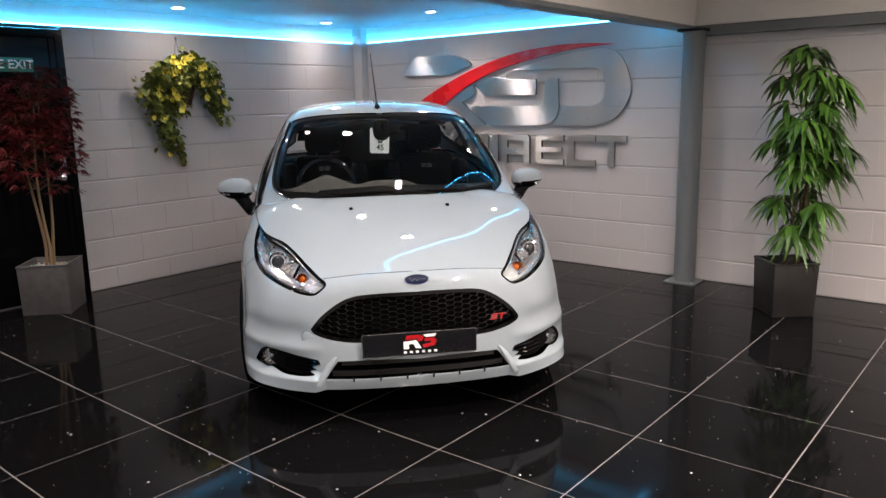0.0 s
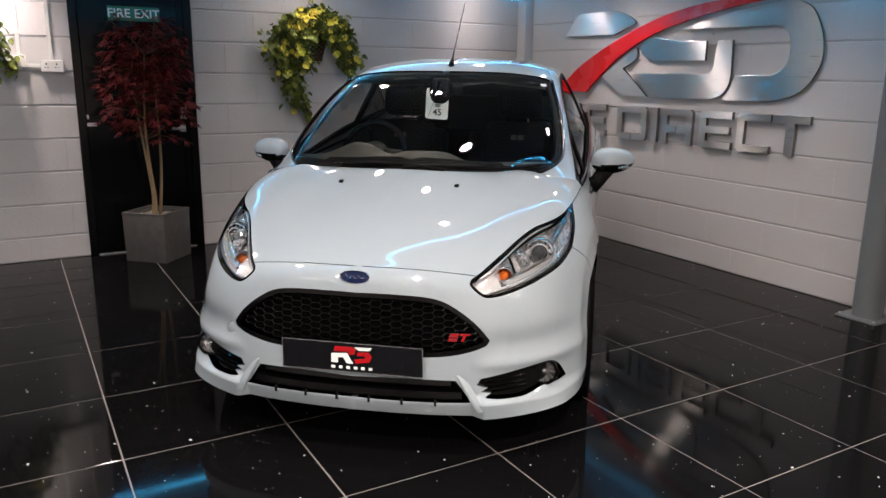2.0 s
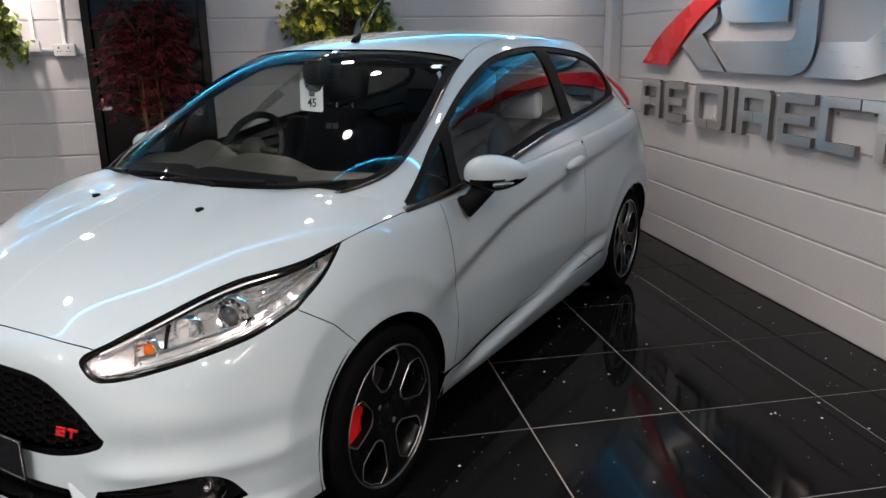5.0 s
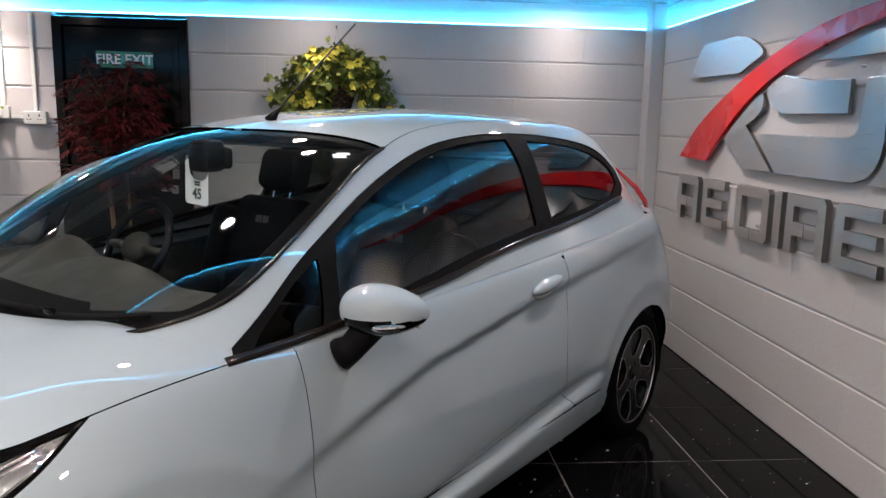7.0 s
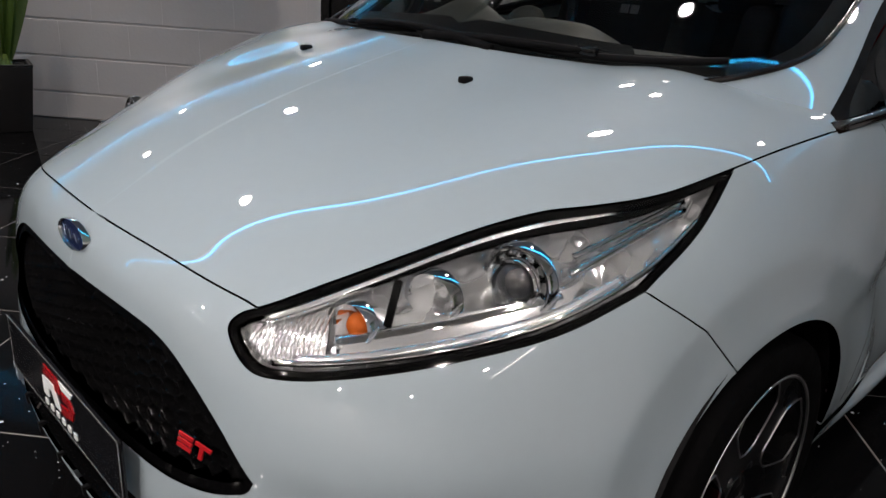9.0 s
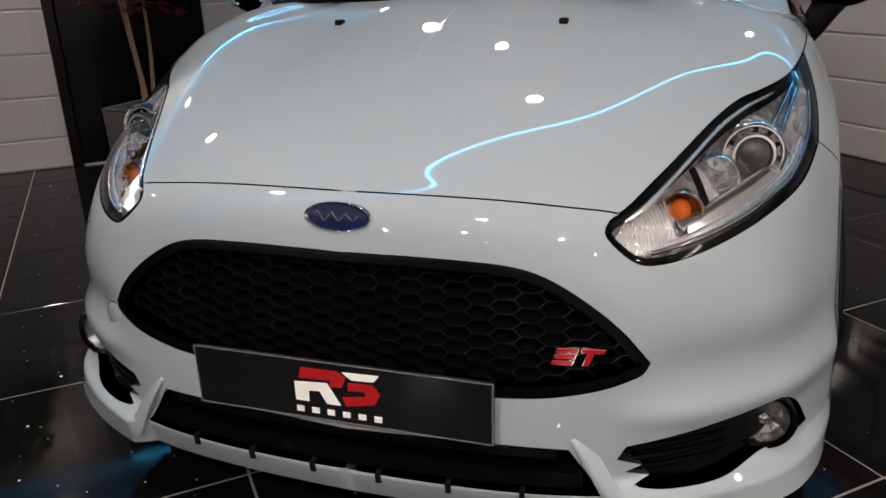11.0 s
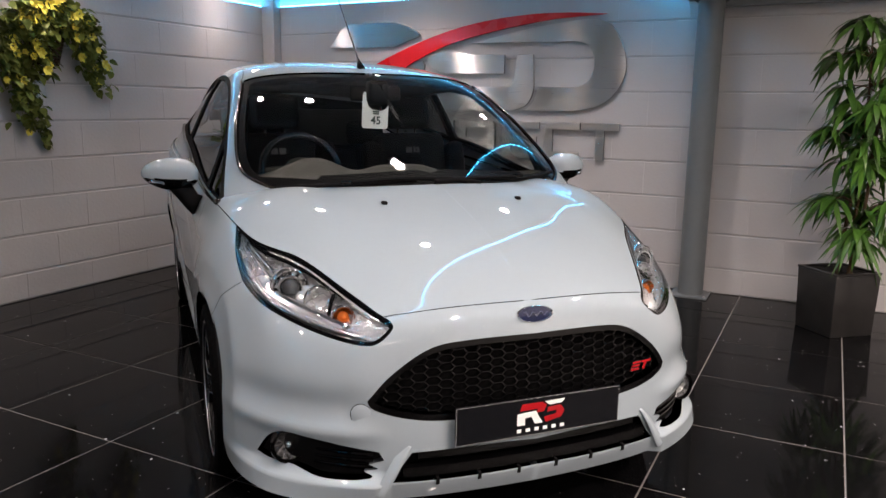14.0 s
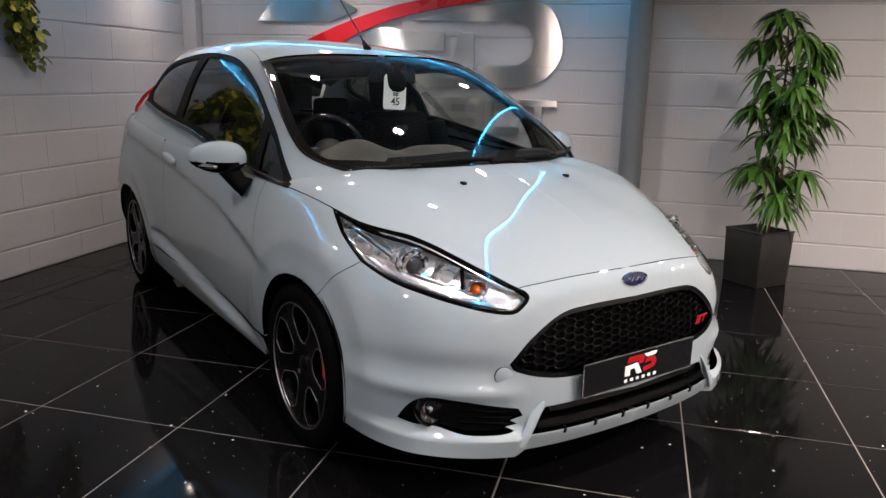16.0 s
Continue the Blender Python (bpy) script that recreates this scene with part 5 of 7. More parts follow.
# door mirrors and handles
def door_mirror(k):
    top = new("door_mirror")
    top.parent = car
    top["label"] = "door mirror with a pale grey-white cap and black foot"
    def shaped(lo, hi, grow):
        bm = bmesh.new()
        bmesh.ops.create_uvsphere(bm, u_segments=40, v_segments=28, radius=1)
        bmesh.ops.rotate(bm, matrix=Matrix.Rotation(radians(90), 3, "Y"), verts=bm.verts)
        bmesh.ops.delete(bm, geom=[f for f in bm.faces if not lo <= f.calc_center_median().z < hi], context="FACES")
        for v in bm.verts:
            x, y, z = v.co
            t = (x + 1) / 2
            sq = lambda a, e: math.copysign(abs(a) ** e, a)
            px = .905 + .108 * sq(x, .92)
            pz = .985 + (.070 - .022 * t ** 2) * sq(z, .85) + .004 * t
            py = 1.405 + (.088 - .020 * t) * (sq(y, .8) if y < 0 else .55 * y) + .05 * t ** 2
            c = Vector((.905, 1.405, .985))
            v.co = c + (Vector((px, py, pz)) - c) * grow
            v.co.x *= k
        return bm
    part("mirror_cap", shaped(-.20, 2, 1.0), PAINT, top, "pale grey-white mirror cap", smooth=True)
    part("mirror_base", shaped(-2, -.12, .985), BLACK_GLOSS, top, "black mirror underside", smooth=True)
    ind = [(.90 + .085 * math.sin(a), 1.405 - .078 * math.cos(a) * (1 if a < .3 else .95) + .02 * a, .957 + .004 * a) for a in np.linspace(.35, 1.25, 9)]
    part("mirror_indicator", tube_bm([(p[0] * k, p[1], p[2]) for p in ind], [.004, .008, .009, .010, .010, .010, .009, .008, .004], 8), CHROME, top, "clear mirror indicator strip", smooth=True)
    foot = [(.868, 1.400, .945), (.852, 1.392, .915), (.832, 1.378, .885), (.805, 1.365, .865)]
    part("mirror_foot", tube_bm([(p[0] * k, p[1], p[2]) for p in foot], [.046, .038, .036, .044], 16), BLACK_MATT, top, "black mirror foot", smooth=True)
    part("mirror_glass", box_bm((.825, 1.452, .945), (.985, 1.458, 1.03), .002, m=Matrix.Diagonal((k, 1, 1, 1))), CHROME, top)


mirrored(door_mirror)


def door_handle(k):
    q = flank_sr([(2.36, .885)])[0]
    c, n = body_point(BODY, q[0], q[1], .012)
    bm = sphere_bm((0, 0, 0), (.021, .108, .025), 20, 14)
    m = Matrix.Translation(flip(c, k)) @ Matrix.Rotation(radians(7), 4, "X")
    bmesh.ops.transform(bm, matrix=m, verts=bm.verts)
    h = part("door_handle", bm, PAINT, car, "body-coloured pull handle", smooth=True)
    c2, n2 = body_point(BODY, q[0], q[1] - .06, .0)
    bm = sphere_bm((0, 0, 0), (.006, .085, .036), 20, 10)
    bmesh.ops.transform(bm, matrix=Matrix.Translation(flip(c2, k)) @ Matrix.Rotation(radians(7), 4, "X"), verts=bm.verts)
    part("handle_cup", bm, PAINT, h, smooth=True)


mirrored(door_handle)


# wheels
def make_wheel(y, k):
    wheel = new("wheel")
    wheel.parent = car
    wheel["label"] = "black five-spoke alloy wheel with machined silver edges"
    X0 = .735
    tread = [(-.100, .222), (-.104, .245), (-.106, .268), (-.098, .288), (-.085, .2945)]
    for gx in (-.055, -.02, .02, .055):
        tread += [(gx - .006, .2965), (gx - .005, .289), (gx + .005, .289), (gx + .006, .2965)]
    tread += [(.085, .2945), (.098, .288), (.106, .268), (.104, .245), (.100, .232), (.094, .226)]

    def put(bm):
        bmesh.ops.transform(bm, matrix=Matrix.Translation((k * X0, y, HUB_Z)) @ Matrix.Diagonal((k, 1, 1, 1)), verts=bm.verts)
        return bm

    tyre = part("tyre", put(lathe_bm(tread, 96)), RUBBER, wheel, "black low-profile tyre", angle=35)
    vs, fs = [], []
    for i in range(72):
        a = 2 * math.pi * i / 72
        for x0, x1 in ((.060, .098), (-.098, -.060)):
            b0 = len(vs)
            for xx, rr, da in ((x0, .2972, 0), (x1, .2915, .012), (x1, .2915, .05), (x0, .2972, .038)):
                vs.append((k * (X0 + xx), y + rr * math.cos(a + da), HUB_Z + rr * math.sin(a + da)))
            fs.append((b0, b0 + 1, b0 + 2, b0 + 3))
    tagged(raw("tyre_tread", vs, fs, RUBBER, tyre, smooth=False), "black rubber tread blocks", kind="stuff")
    part("rim_barrel", put(lathe_bm([(.098, .236), (.101, .233), (.099, .228), (.090, .222), (.05, .205), (-.09, .200)], 72)), RIM_BLACK, wheel, angle=40)
    part("rim_edge", put(lathe_bm([(.0985, .2315), (.1015, .2300), (.1010, .2262), (.0975, .2255)], 96)), MACHINED, wheel, "machined silver rim edge", angle=60)
    # spoked face with five windows
    def face_x(r):
        return .092 - .020 * (1 - min(r, .225) / .225) ** 1.2
    windows = []
    for w in range(5):
        a = radians(90 + 4 + 72 * w)
        rad, tan = np.array([math.cos(a), math.sin(a)]), np.array([-math.sin(a), math.cos(a)])
        shape = [(-.024, .090), (0, .083), (.024, .090), (.052, .128), (.072, .160), (.070, .178), (.055, .212), (0, .220), (-.055, .212), (-.070, .178), (-.072, .160), (-.052, .128)]
        windows.append([rad * r + tan * t for t, r in shape])
    rim_circle = [np.array((.226 * math.cos(2 * math.pi * i / 72), .226 * math.sin(2 * math.pi * i / 72))) for i in range(72)]
    q, tri = filled(rim_circle, windows, (.014, .014))
    x = np.array([face_x(math.hypot(*p)) for p in q])
    p3 = np.column_stack([k * (X0 + x), y + q[:, 0], HUB_Z + q[:, 1]])
    if k < 0:
        tri = tri[:, ::-1]
    verts, faces = [tuple(v) for v in p3], [tuple(t) for t in tri]
    for wnd in windows:
        b0, m = len(verts), len(wnd)
        for d in (0, -.045):
            verts += [(k * (X0 + face_x(math.hypot(*c)) + d), y + c[0], HUB_Z + c[1]) for c in wnd]
        faces += [(b0 + i, b0 + (i + 1) % m, b0 + m + (i + 1) % m, b0 + m + i) for i in range(m)]
    raw("spokes", verts, faces, RIM_BLACK, wheel, "gloss black spokes", smooth=False)
    for wnd in windows:
        path = [(k * (X0 + face_x(math.hypot(*c)) + .0006), y + c[0], HUB_Z + c[1]) for c in wnd]
        part("window_edge", tube_bm(path, .0017, 5, closed=True), MACHINED, wheel)
    part("hub_cap", put(lathe_bm([(face_x(0) - .002, .034), (face_x(0) + .006, .032), (face_x(0) + .010, .024), (face_x(0) + .011, .0005)], 32)), RIM_BLACK, wheel, angle=40)
    for w in range(4):
        a = radians(45 + 90 * w)
        c = (k * (X0 + .066), y + .054 * math.cos(a), HUB_Z + .054 * math.sin(a))
        lathe_at([(-.01, .010), (.012, .010), (.014, .007), (.014, .0005)], c, (k, 0, 0), MACHINED if w % 2 else RIM_BLACK, "wheel_nut", wheel, 6)
    part("brake_disc", put(lathe_bm([(.012, .07), (.014, .139), (-.008, .139), (-.008, .07)], 64)), BRAKE_STEEL, wheel, "steel brake disc", angle=40)
    bm = bmesh.new()
    rows = []
    for a in np.linspace(radians(180 - 34), radians(180 + 20), 10):
        ring4 = []
        for xx, rr in ((.058, .108), (.058, .190), (-.02, .190), (-.02, .108)):
            ring4.append(bm.verts.new((k * (X0 + xx), y + rr * math.cos(a), HUB_Z + rr * math.sin(a))))
        rows.append(ring4)
    for r0, r1 in zip(rows, rows[1:]):
        for j in range(4):
            bm.faces.new((r0[j], r0[(j + 1) % 4], r1[(j + 1) % 4], r1[j]))
    bm.faces.new(rows[0])
    bm.faces.new(rows[-1][::-1])
    bmesh.ops.recalc_face_normals(bm, faces=bm.faces)
    bmesh.ops.bevel(bm, geom=[e for e in bm.edges if e.calc_face_angle(0) > .7], offset=.006, segments=2, affect="EDGES", profile=.5)
    part("brake_caliper", bm, RED_PAINT, wheel, "red brake caliper", angle=40)
    # liner of the wheel well
    vs, fs, m = [], [], 36
    for i in range(m + 1):
        a = radians(-14 + 208 * i / m)
        for xx in (.44, .60, .822):
            vs.append((k * xx, y + .347 * math.cos(a), HUB_Z + .347 * math.sin(a)))
    for i in range(m):
        for j in range(2):
            a = 3 * i + j
            fs.append((a, a + 1, a + 4, a + 3))
    c0 = len(vs)
    vs.append((k * .44, y, HUB_Z))
    fs += [(3 * i, 3 * i + 3, c0) for i in range(m)]
    raw("wheel_well_liner", vs, fs, BLACK_MATT, car, smooth=False)


for yy in (AXLE_F, AXLE_R):
    for kk in (1, -1):
        make_wheel(yy, kk)
part("tailgate_trim", box_bm((-.50, 3.60, .95), (.50, 3.625, 1.235), .008), CABIN_TRIM, car)
part("underbody", box_bm((-.60, .18, .19), (.60, 3.78, .24), .01), BLACK_MATT, car)
part("engine_bay", box_bm((-.50, .36, .24), (.50, .98, .70), .02), BLACK_MATT, car)

# cabin: dashboard, steering wheel, seats, mirror and price card
nx, ny = 56, 22
vs = []
for j in range(ny):
    for i in range(nx):
        t = j / (ny - 1)
        x = (-1 + 2 * i / (nx - 1)) * (.56 + .11 * min(1, t * 3))
        y = .90 + .55 * t + .12 * (x / .67) ** 2
        z = .930 + .055 * math.sin(math.pi * min(t * 1.15, 1)) - (max(0, t - .74) / .26) ** 1.6 * .22
        z += .085 * math.exp(-((x + .36) / .15) ** 2 - ((t - .66) / .20) ** 2)
        z += .050 * math.exp(-((x - .0) / .16) ** 4 - ((t - .62) / .22) ** 2)
        vs.append((x, y, z))
raw("dashboard", vs, [(j * nx + i, j * nx + i + 1, (j + 1) * nx + i + 1, (j + 1) * nx + i) for j in range(ny - 1) for i in range(nx - 1)], CABIN_TRIM, car, "dark grey-green moulded dashboard")
sw = new("steering_wheel")
sw.parent = car
sw["label"] = "black steering wheel"
tilt = Matrix.Translation((-.36, 1.53, .982)) @ Matrix.Rotation(radians(-28), 4, "X")
part("wheel_rim", tube_bm([tilt @ Vector((.168 * math.cos(a), 0, .168 * math.sin(a))) for a in np.linspace(0, 2 * math.pi, 41)[:-1]], .016, 10, closed=True), BLACK_GLOSS, sw, smooth=True)
part("wheel_hub", sphere_bm((0, 0, 0), (.075, .035, .06), 16, 10), CABIN_TRIM, sw, smooth=True).matrix_basis = tilt
for a in (0, math.pi, -math.pi / 2):
    part("wheel_spoke", tube_bm([tilt @ Vector((.05 * math.cos(a), 0, .05 * math.sin(a))), tilt @ Vector((.165 * math.cos(a), 0, .165 * math.sin(a)))], [.022, .014], 8), CABIN_TRIM, sw, smooth=True)


def seat(x):
    s = new("front_seat")
    s.parent = car
    s["label"] = "dark sports seat with side bolsters"
    m = Matrix.Translation((x, 2.02, .52)) @ Matrix.Rotation(radians(-16), 4, "X")
    part("backrest", box_bm((-.20, -.06, .05), (.20, .08, .62), .05, m=m, segments=4), SEAT_CLOTH, s, angle=60)
    for k in (1, -1):
        part("bolster", box_bm((k * .24 - .05, -.11, .08), (k * .24 + .05, .07, .56), .04, m=m, segments=4), SEAT_CLOTH, s, angle=60)
        part("headrest_post", tube_bm([m @ Vector((k * .05, .02, .58)), m @ Vector((k * .05, .02, .70))], .006, 8), CHROME, s)
    part("headrest", box_bm((-.13, -.04, .65), (.13, .06, .83), .045, m=m, segments=4), SEAT_CLOTH, s, angle=60)
    part("cushion", box_bm((x - .24, 1.52, .40), (x + .24, 2.02, .56), .05, segments=4), SEAT_CLOTH, s, angle=60)
    for dx, w in ((-.022, .034), (.020, .034)):
        part("seat_mark", box_bm((dx - w / 2, -.063, .50), (dx + w / 2, -.060, .53), .001, m=m), SEAT_MARK, s)


seat(.36)
seat(-.36)
rb = new("rear_bench")
rb.parent = car
part("bench_back", box_bm((-.60, 2.86, .45), (.60, 3.0, 1.02), .05, segments=3), SEAT_CLOTH, rb, angle=60)
for x in (-.32, .32):
    part("bench_headrest", box_bm((x - .12, 2.88, 1.02), (x + .12, 2.96, 1.17), .035, segments=3), SEAT_CLOTH, rb, angle=60)
part("bench_cushion", box_bm((-.60, 2.45, .38), (.60, 2.9, .52), .05, segments=3), SEAT_CLOTH, rb, angle=60)
part("cabin_floor", box_bm((-.70, .95, .25), (.70, 3.6, .30), .01), SEAT_CLOTH, car)
part("bulkhead", box_bm((-.60, .99, .28), (.60, 1.02, .88), .01), SEAT_CLOTH, car)
mm = Matrix.Translation((.0, 1.60, 1.318)) @ Matrix.Rotation(radians(-12), 4, "Z")
part("interior_mirror", box_bm((-.115, -.012, -.034), (.115, .016, .034), .012, m=mm, segments=3), BLACK_GLOSS, car, "black interior mirror", angle=60)
part("sensor_housing", box_bm((-.045, 1.53, 1.27), (.045, 1.62, 1.375), .02, segments=3), BLACK_MATT, car, angle=60)


def text_mesh(body, size, mat, m, name, parent, depth=.0006, align="CENTER"):
    cu = bpy.data.curves.new(name, "FONT")
    cu.body, cu.size, cu.extrude, cu.align_x, cu.align_y, cu.resolution_u = body, size, depth, align, "CENTER", 3
    cu.offset = .016 * size
    ob = bpy.data.objects.new(name, cu)
    scene.collection.objects.link(ob)
    me = bpy.data.meshes.new_from_object(ob.evaluated_get(bpy.context.evaluated_depsgraph_get()))
    bpy.data.objects.remove(ob)
    me.materials.append(mat)
    me.transform(m)
    res = new(name, me)
    res.parent = parent
    return res


cm = Matrix.Translation((-.017, 1.545, 1.240)) @ Matrix.Rotation(radians(2.5), 4, "Y") @ Matrix.Diagonal((.92, 1, .95, 1))
outline = [(-.066, -.072), (-.058, -.082), (.058, -.082), (.066, -.072), (.066, .03), (.052, .012), (.030, .002), (-.012, .004), (-.036, .022), (-.046, .050), (-.050, .085), (-.060, .085), (-.066, .07)]
card = flat_shape(outline, .001, cm, CARD_WHITE, "price_card", None, "")
tagged(card, "white cut card with a number hanging behind the windscreen", "price card")
up = Matrix.Rotation(radians(90), 4, "X")
text_mesh("45", .052, INK, cm @ Matrix.Translation((.004, -.0012, -.045)) @ up, "card_number", card)
for dz, w in ((-.003, .034), (-.012, .030)):
    part("card_bar", box_bm((-w / 2 + .004, -.0012, dz - .0034), (w / 2 + .004, -.0004, dz + .0034), m=cm), INK, card)

for s, r, h in ((2.74, 2.36, .010), (2.80, 2.36, .006)):
    c, n = body_point(CABIN, s, r, .003, -1)
    turn = Vector(n).to_track_quat("Z", "Y").to_matrix().to_4x4()
    part("screen_sticker", box_bm((-.020, -h, -.0004), (.020, h, .0004), m=Matrix.Translation(c) @ turn), CARD_WHITE, car, "small white windscreen sticker")

# ---- the room ----
def room_part(name, lo, hi, mat, parent=None, bevel=0.0, label=""):
    """A box in room axes: u, v, z."""
    return part(name, box_bm(lo, hi, bevel, m=ROOM), mat, parent, label)


def structure(ob, label, category):
    return tagged(ob, label, category, kind="structure")


FAR_U, FAR_V = -6.5, -6.0
TILE, TILE_U, TILE_V = .62, -.117, -.199
floor = structure(room_part("floor", (FAR_U, FAR_V, -.12), (U0 + .2, V0 + .2, -.0018), GROUT), "polished black granite floor tiles with pale grout lines", "floor")
DOOR_L, DOOR_R, DOOR_H = -.525, .33, 2.07

wall_wreath = structure(part("wall_north", box_bm((FAR_U, V0 + .006, 0), (DOOR_L, V0 + .2, COVE), m=ROOM, bm=box_bm((DOOR_R, V0 + .006, 0), (U0 + .2, V0 + .2, COVE), m=ROOM)), MORTAR), "light grey painted concrete block wall", "wall")
wall_logo = structure(room_part("wall_east", (U0 + .006, FAR_V, 0), (U0 + .2, V0 + .006, COVE), MORTAR), "light grey painted concrete block wall", "wall")
structure(room_part("wall_north_upper", (FAR_U, V0 + .06, COVE), (U0 + .2, V0 + .2, 2.75), WHITE_PAINT), "smooth white wall band lit by blue light", "wall")
structure(room_part("wall_east_upper", (U0 + .06, FAR_V, COVE), (U0 + .2, V0 + .06, 2.75), WHITE_PAINT), "smooth white wall band lit by blue light", "wall")
# unseen walls closing the hall, pale to bounce lamp light onto the car
structure(room_part("wall_west", (FAR_U - .2, FAR_V - .2, 0), (FAR_U, V0 + .2, 2.75), HALL_WALL), "plain pale wall added around the unseen hall", "wall")
structure(room_part("wall_south", (FAR_U, FAR_V - .2, 0), (U0 + .2, FAR_V, 2.75), HALL_WALL), "plain pale wall added around the unseen hall", "wall")
structure(room_part("ceiling_bay", (FAR_U, .26, CEIL), (U0 + .2, V0 + .2, CEIL + .1), CEIL_PAINT), "smooth mid-grey ceiling with recessed spotlights", "ceiling")
structure(room_part("ceiling", (FAR_U, FAR_V, 2.55), (U0 + .2, .12, 2.65), WHITE_PAINT), "white painted ceiling", "ceiling")
structure(room_part("beam_1", (FAR_U, .12, 2.0), (U0 + .012, .26, 2.75), WHITE_PAINT, bevel=.004), "white boxed-in ceiling beam", "beam")
structure(room_part("trim_1", (FAR_U, .125, 1.975), (U0, .275, 2.0), GREY_PAINT), "grey steel flange under the ceiling beam", "trim")
structure(room_part("beam_2", (U0 - .10, FAR_V, 2.0), (U0 + .012, .12, 2.55), WHITE_PAINT, bevel=.004), "white boxed-in wall beam", "beam")
# a dark box drawn where the wall below the beam lies in shadow
structure(room_part("trim_2", (U0 - .085, FAR_V, 1.925), (U0, .12, 2.0), GREY_PAINT), "dark grey strip put in for the shadow under the wall beam", "trim")
post = structure(room_part("corner_post", (U0 - .095, V0 - .13, 0), (U0, V0, CEIL), BLOCK, bevel=.006), "grey painted corner post", "post")
led = structure(room_part("led_strip_1", (FAR_U, V0 + .020, COVE + .001), (U0 + .02, V0 + .032, COVE + .008), LED_BLUE), "glowing blue light strip on the wall ledge", "light strip")
led = structure(room_part("led_strip_2", (U0 + .020, .26, COVE + .001), (U0 + .032, V0 + .018, COVE + .008), LED_BLUE), "glowing blue light strip on the wall ledge", "light strip")
structure(room_part("trim_3", (FAR_U, .26, 2.056), (U0, .440, 2.072), WHITE_PAINT), "white shelf board behind the ceiling beam", "trim")
structure(room_part("led_strip_3", (FAR_U, .425, 2.046), (U0, .437, 2.056), LED_SOFT), "glowing blue light strip under the shelf behind the beam", "light strip")

# steel column: a round tube on a base plate
col = new("steel_column")
tagged(col, "round grey-green painted steel column on a base plate", "column")
cu, cv = 3.385, .115
bm = lathe_bm([(.012, .084), (1.955, .084), (1.955, .0005)], 48, axis="Z")
bmesh.ops.transform(bm, matrix=ROOM @ Matrix.Translation((cu, cv, 0)), verts=bm.verts)
part("tube", bm, GREY_PAINT, col, angle=40)
room_part("cap_plate", (cu - .10, cv - .10, 1.955), (cu + .10, cv + .10, 1.975), BLACK_SATIN, col, .002)
room_part("base_plate", (cu - .125, cv - .125, 0), (cu + .12, cv + .125, .012), GREY_PAINT, col, .002)
for du in (-.105, .100):
    for dv in (-.105, .105):
        bm = lathe_bm([(.012, .009), (.022, .009), (.022, .0005)], 6, axis="Z")
        bmesh.ops.transform(bm, matrix=ROOM @ Matrix.Translation((cu + du, cv + dv, 0)), verts=bm.verts)
        part("anchor_nut", bm, SILVER, col)

# recessed downlights
def downlight(u, v, z):
    d = new("downlight")
    tagged(d, "small round recessed ceiling spotlight, lit", "downlight", "ceiling downlights")
    bm = lathe_bm([(0, .060), (-.006, .058), (-.008, .050), (-.004, .046), (.0, .044)], 32, axis="Z")
    part("ring", bm, SIGN_WHITE, d, angle=40)
    bm = lathe_bm([(-.003, .045), (-.0035, .02), (-.0036, .0005)], 24, axis="Z")
    part("lens", bm, LAMP_GLOW, d, smooth=True)
    d.matrix_world = ROOM @ pose(u, v, z)
    return d


first = downlight(*SPOTS[0], CEIL)
# copies in the hall stand at the added floods
for u, v in SPOTS[1:]:
    copy_thing(first, ROOM @ pose(u, v, CEIL if v > .26 else 2.55))

def batten(u, v, length, turn):
    """A long slim ceiling lamp: a white tray with a glowing cover."""
    b = new("batten_light")
    tagged(b, "long slim white batten light on the ceiling, lit", "batten light", "ceiling batten lights")
    part("tray", box_bm((-length / 2, -.035, -.045), (length / 2, .035, 0), .006), WHITE_PAINT, b)
    part("cover", box_bm((-length / 2 + .02, -.024, -.060), (length / 2 - .02, .024, -.044), .008, segments=3), BATTEN_GLOW, b)
    b.matrix_world = ROOM @ pose(u, v, 2.55, 0, 0, turn)
    return b


batten(2.95, -3.5, 1.5, 90)
batten(-4.6, -1.6, 1.5, 90)

# fire door
door = structure(part("door_1", box_bm((DOOR_L + .06, V0 - .004, .008), (DOOR_R - .06, V0 + .045, DOOR_H - .06), .004, m=ROOM), DOOR_BLACK), "closed gloss black fire door in a black frame", "door")
room_part("door_frame", (DOOR_L, V0 - .030, 0), (DOOR_L + .06, V0 + .10, DOOR_H), DOOR_BLACK, door, .006)
room_part("door_frame", (DOOR_R - .06, V0 - .030, 0), (DOOR_R, V0 + .10, DOOR_H), DOOR_BLACK, door, .006)
room_part("door_frame", (DOOR_L, V0 - .029, DOOR_H - .06), (DOOR_R, V0 + .10, DOOR_H), DOOR_BLACK, door, .006)
room_part("door_stop", (DOOR_R - .105, V0 - .018, .01), (DOOR_R - .06, V0 + .002, DOOR_H - .06), DOOR_BLACK, door, .004)
room_part("threshold", (DOOR_L + .06, V0 - .02, 0), (DOOR_R - .06, V0 + .05, .009), SILVER, door, .002)
room_part("lock_keep", (.205, V0 - .034, 1.03), (.248, V0 - .016, 1.115), SILVER, door, .003)
room_part("lever", (.13, V0 - .050, .945), (.235, V0 - .030, .968), SILVER, door, .006)
room_part("lever_rose", (.195, V0 - .034, .93), (.238, V0 - .004, .985), SILVER, door, .004)
room_part("bolt_plate", (-.475, V0 - .020, .985), (-.40, V0 - .004, 1.01), SILVER, door, .003)
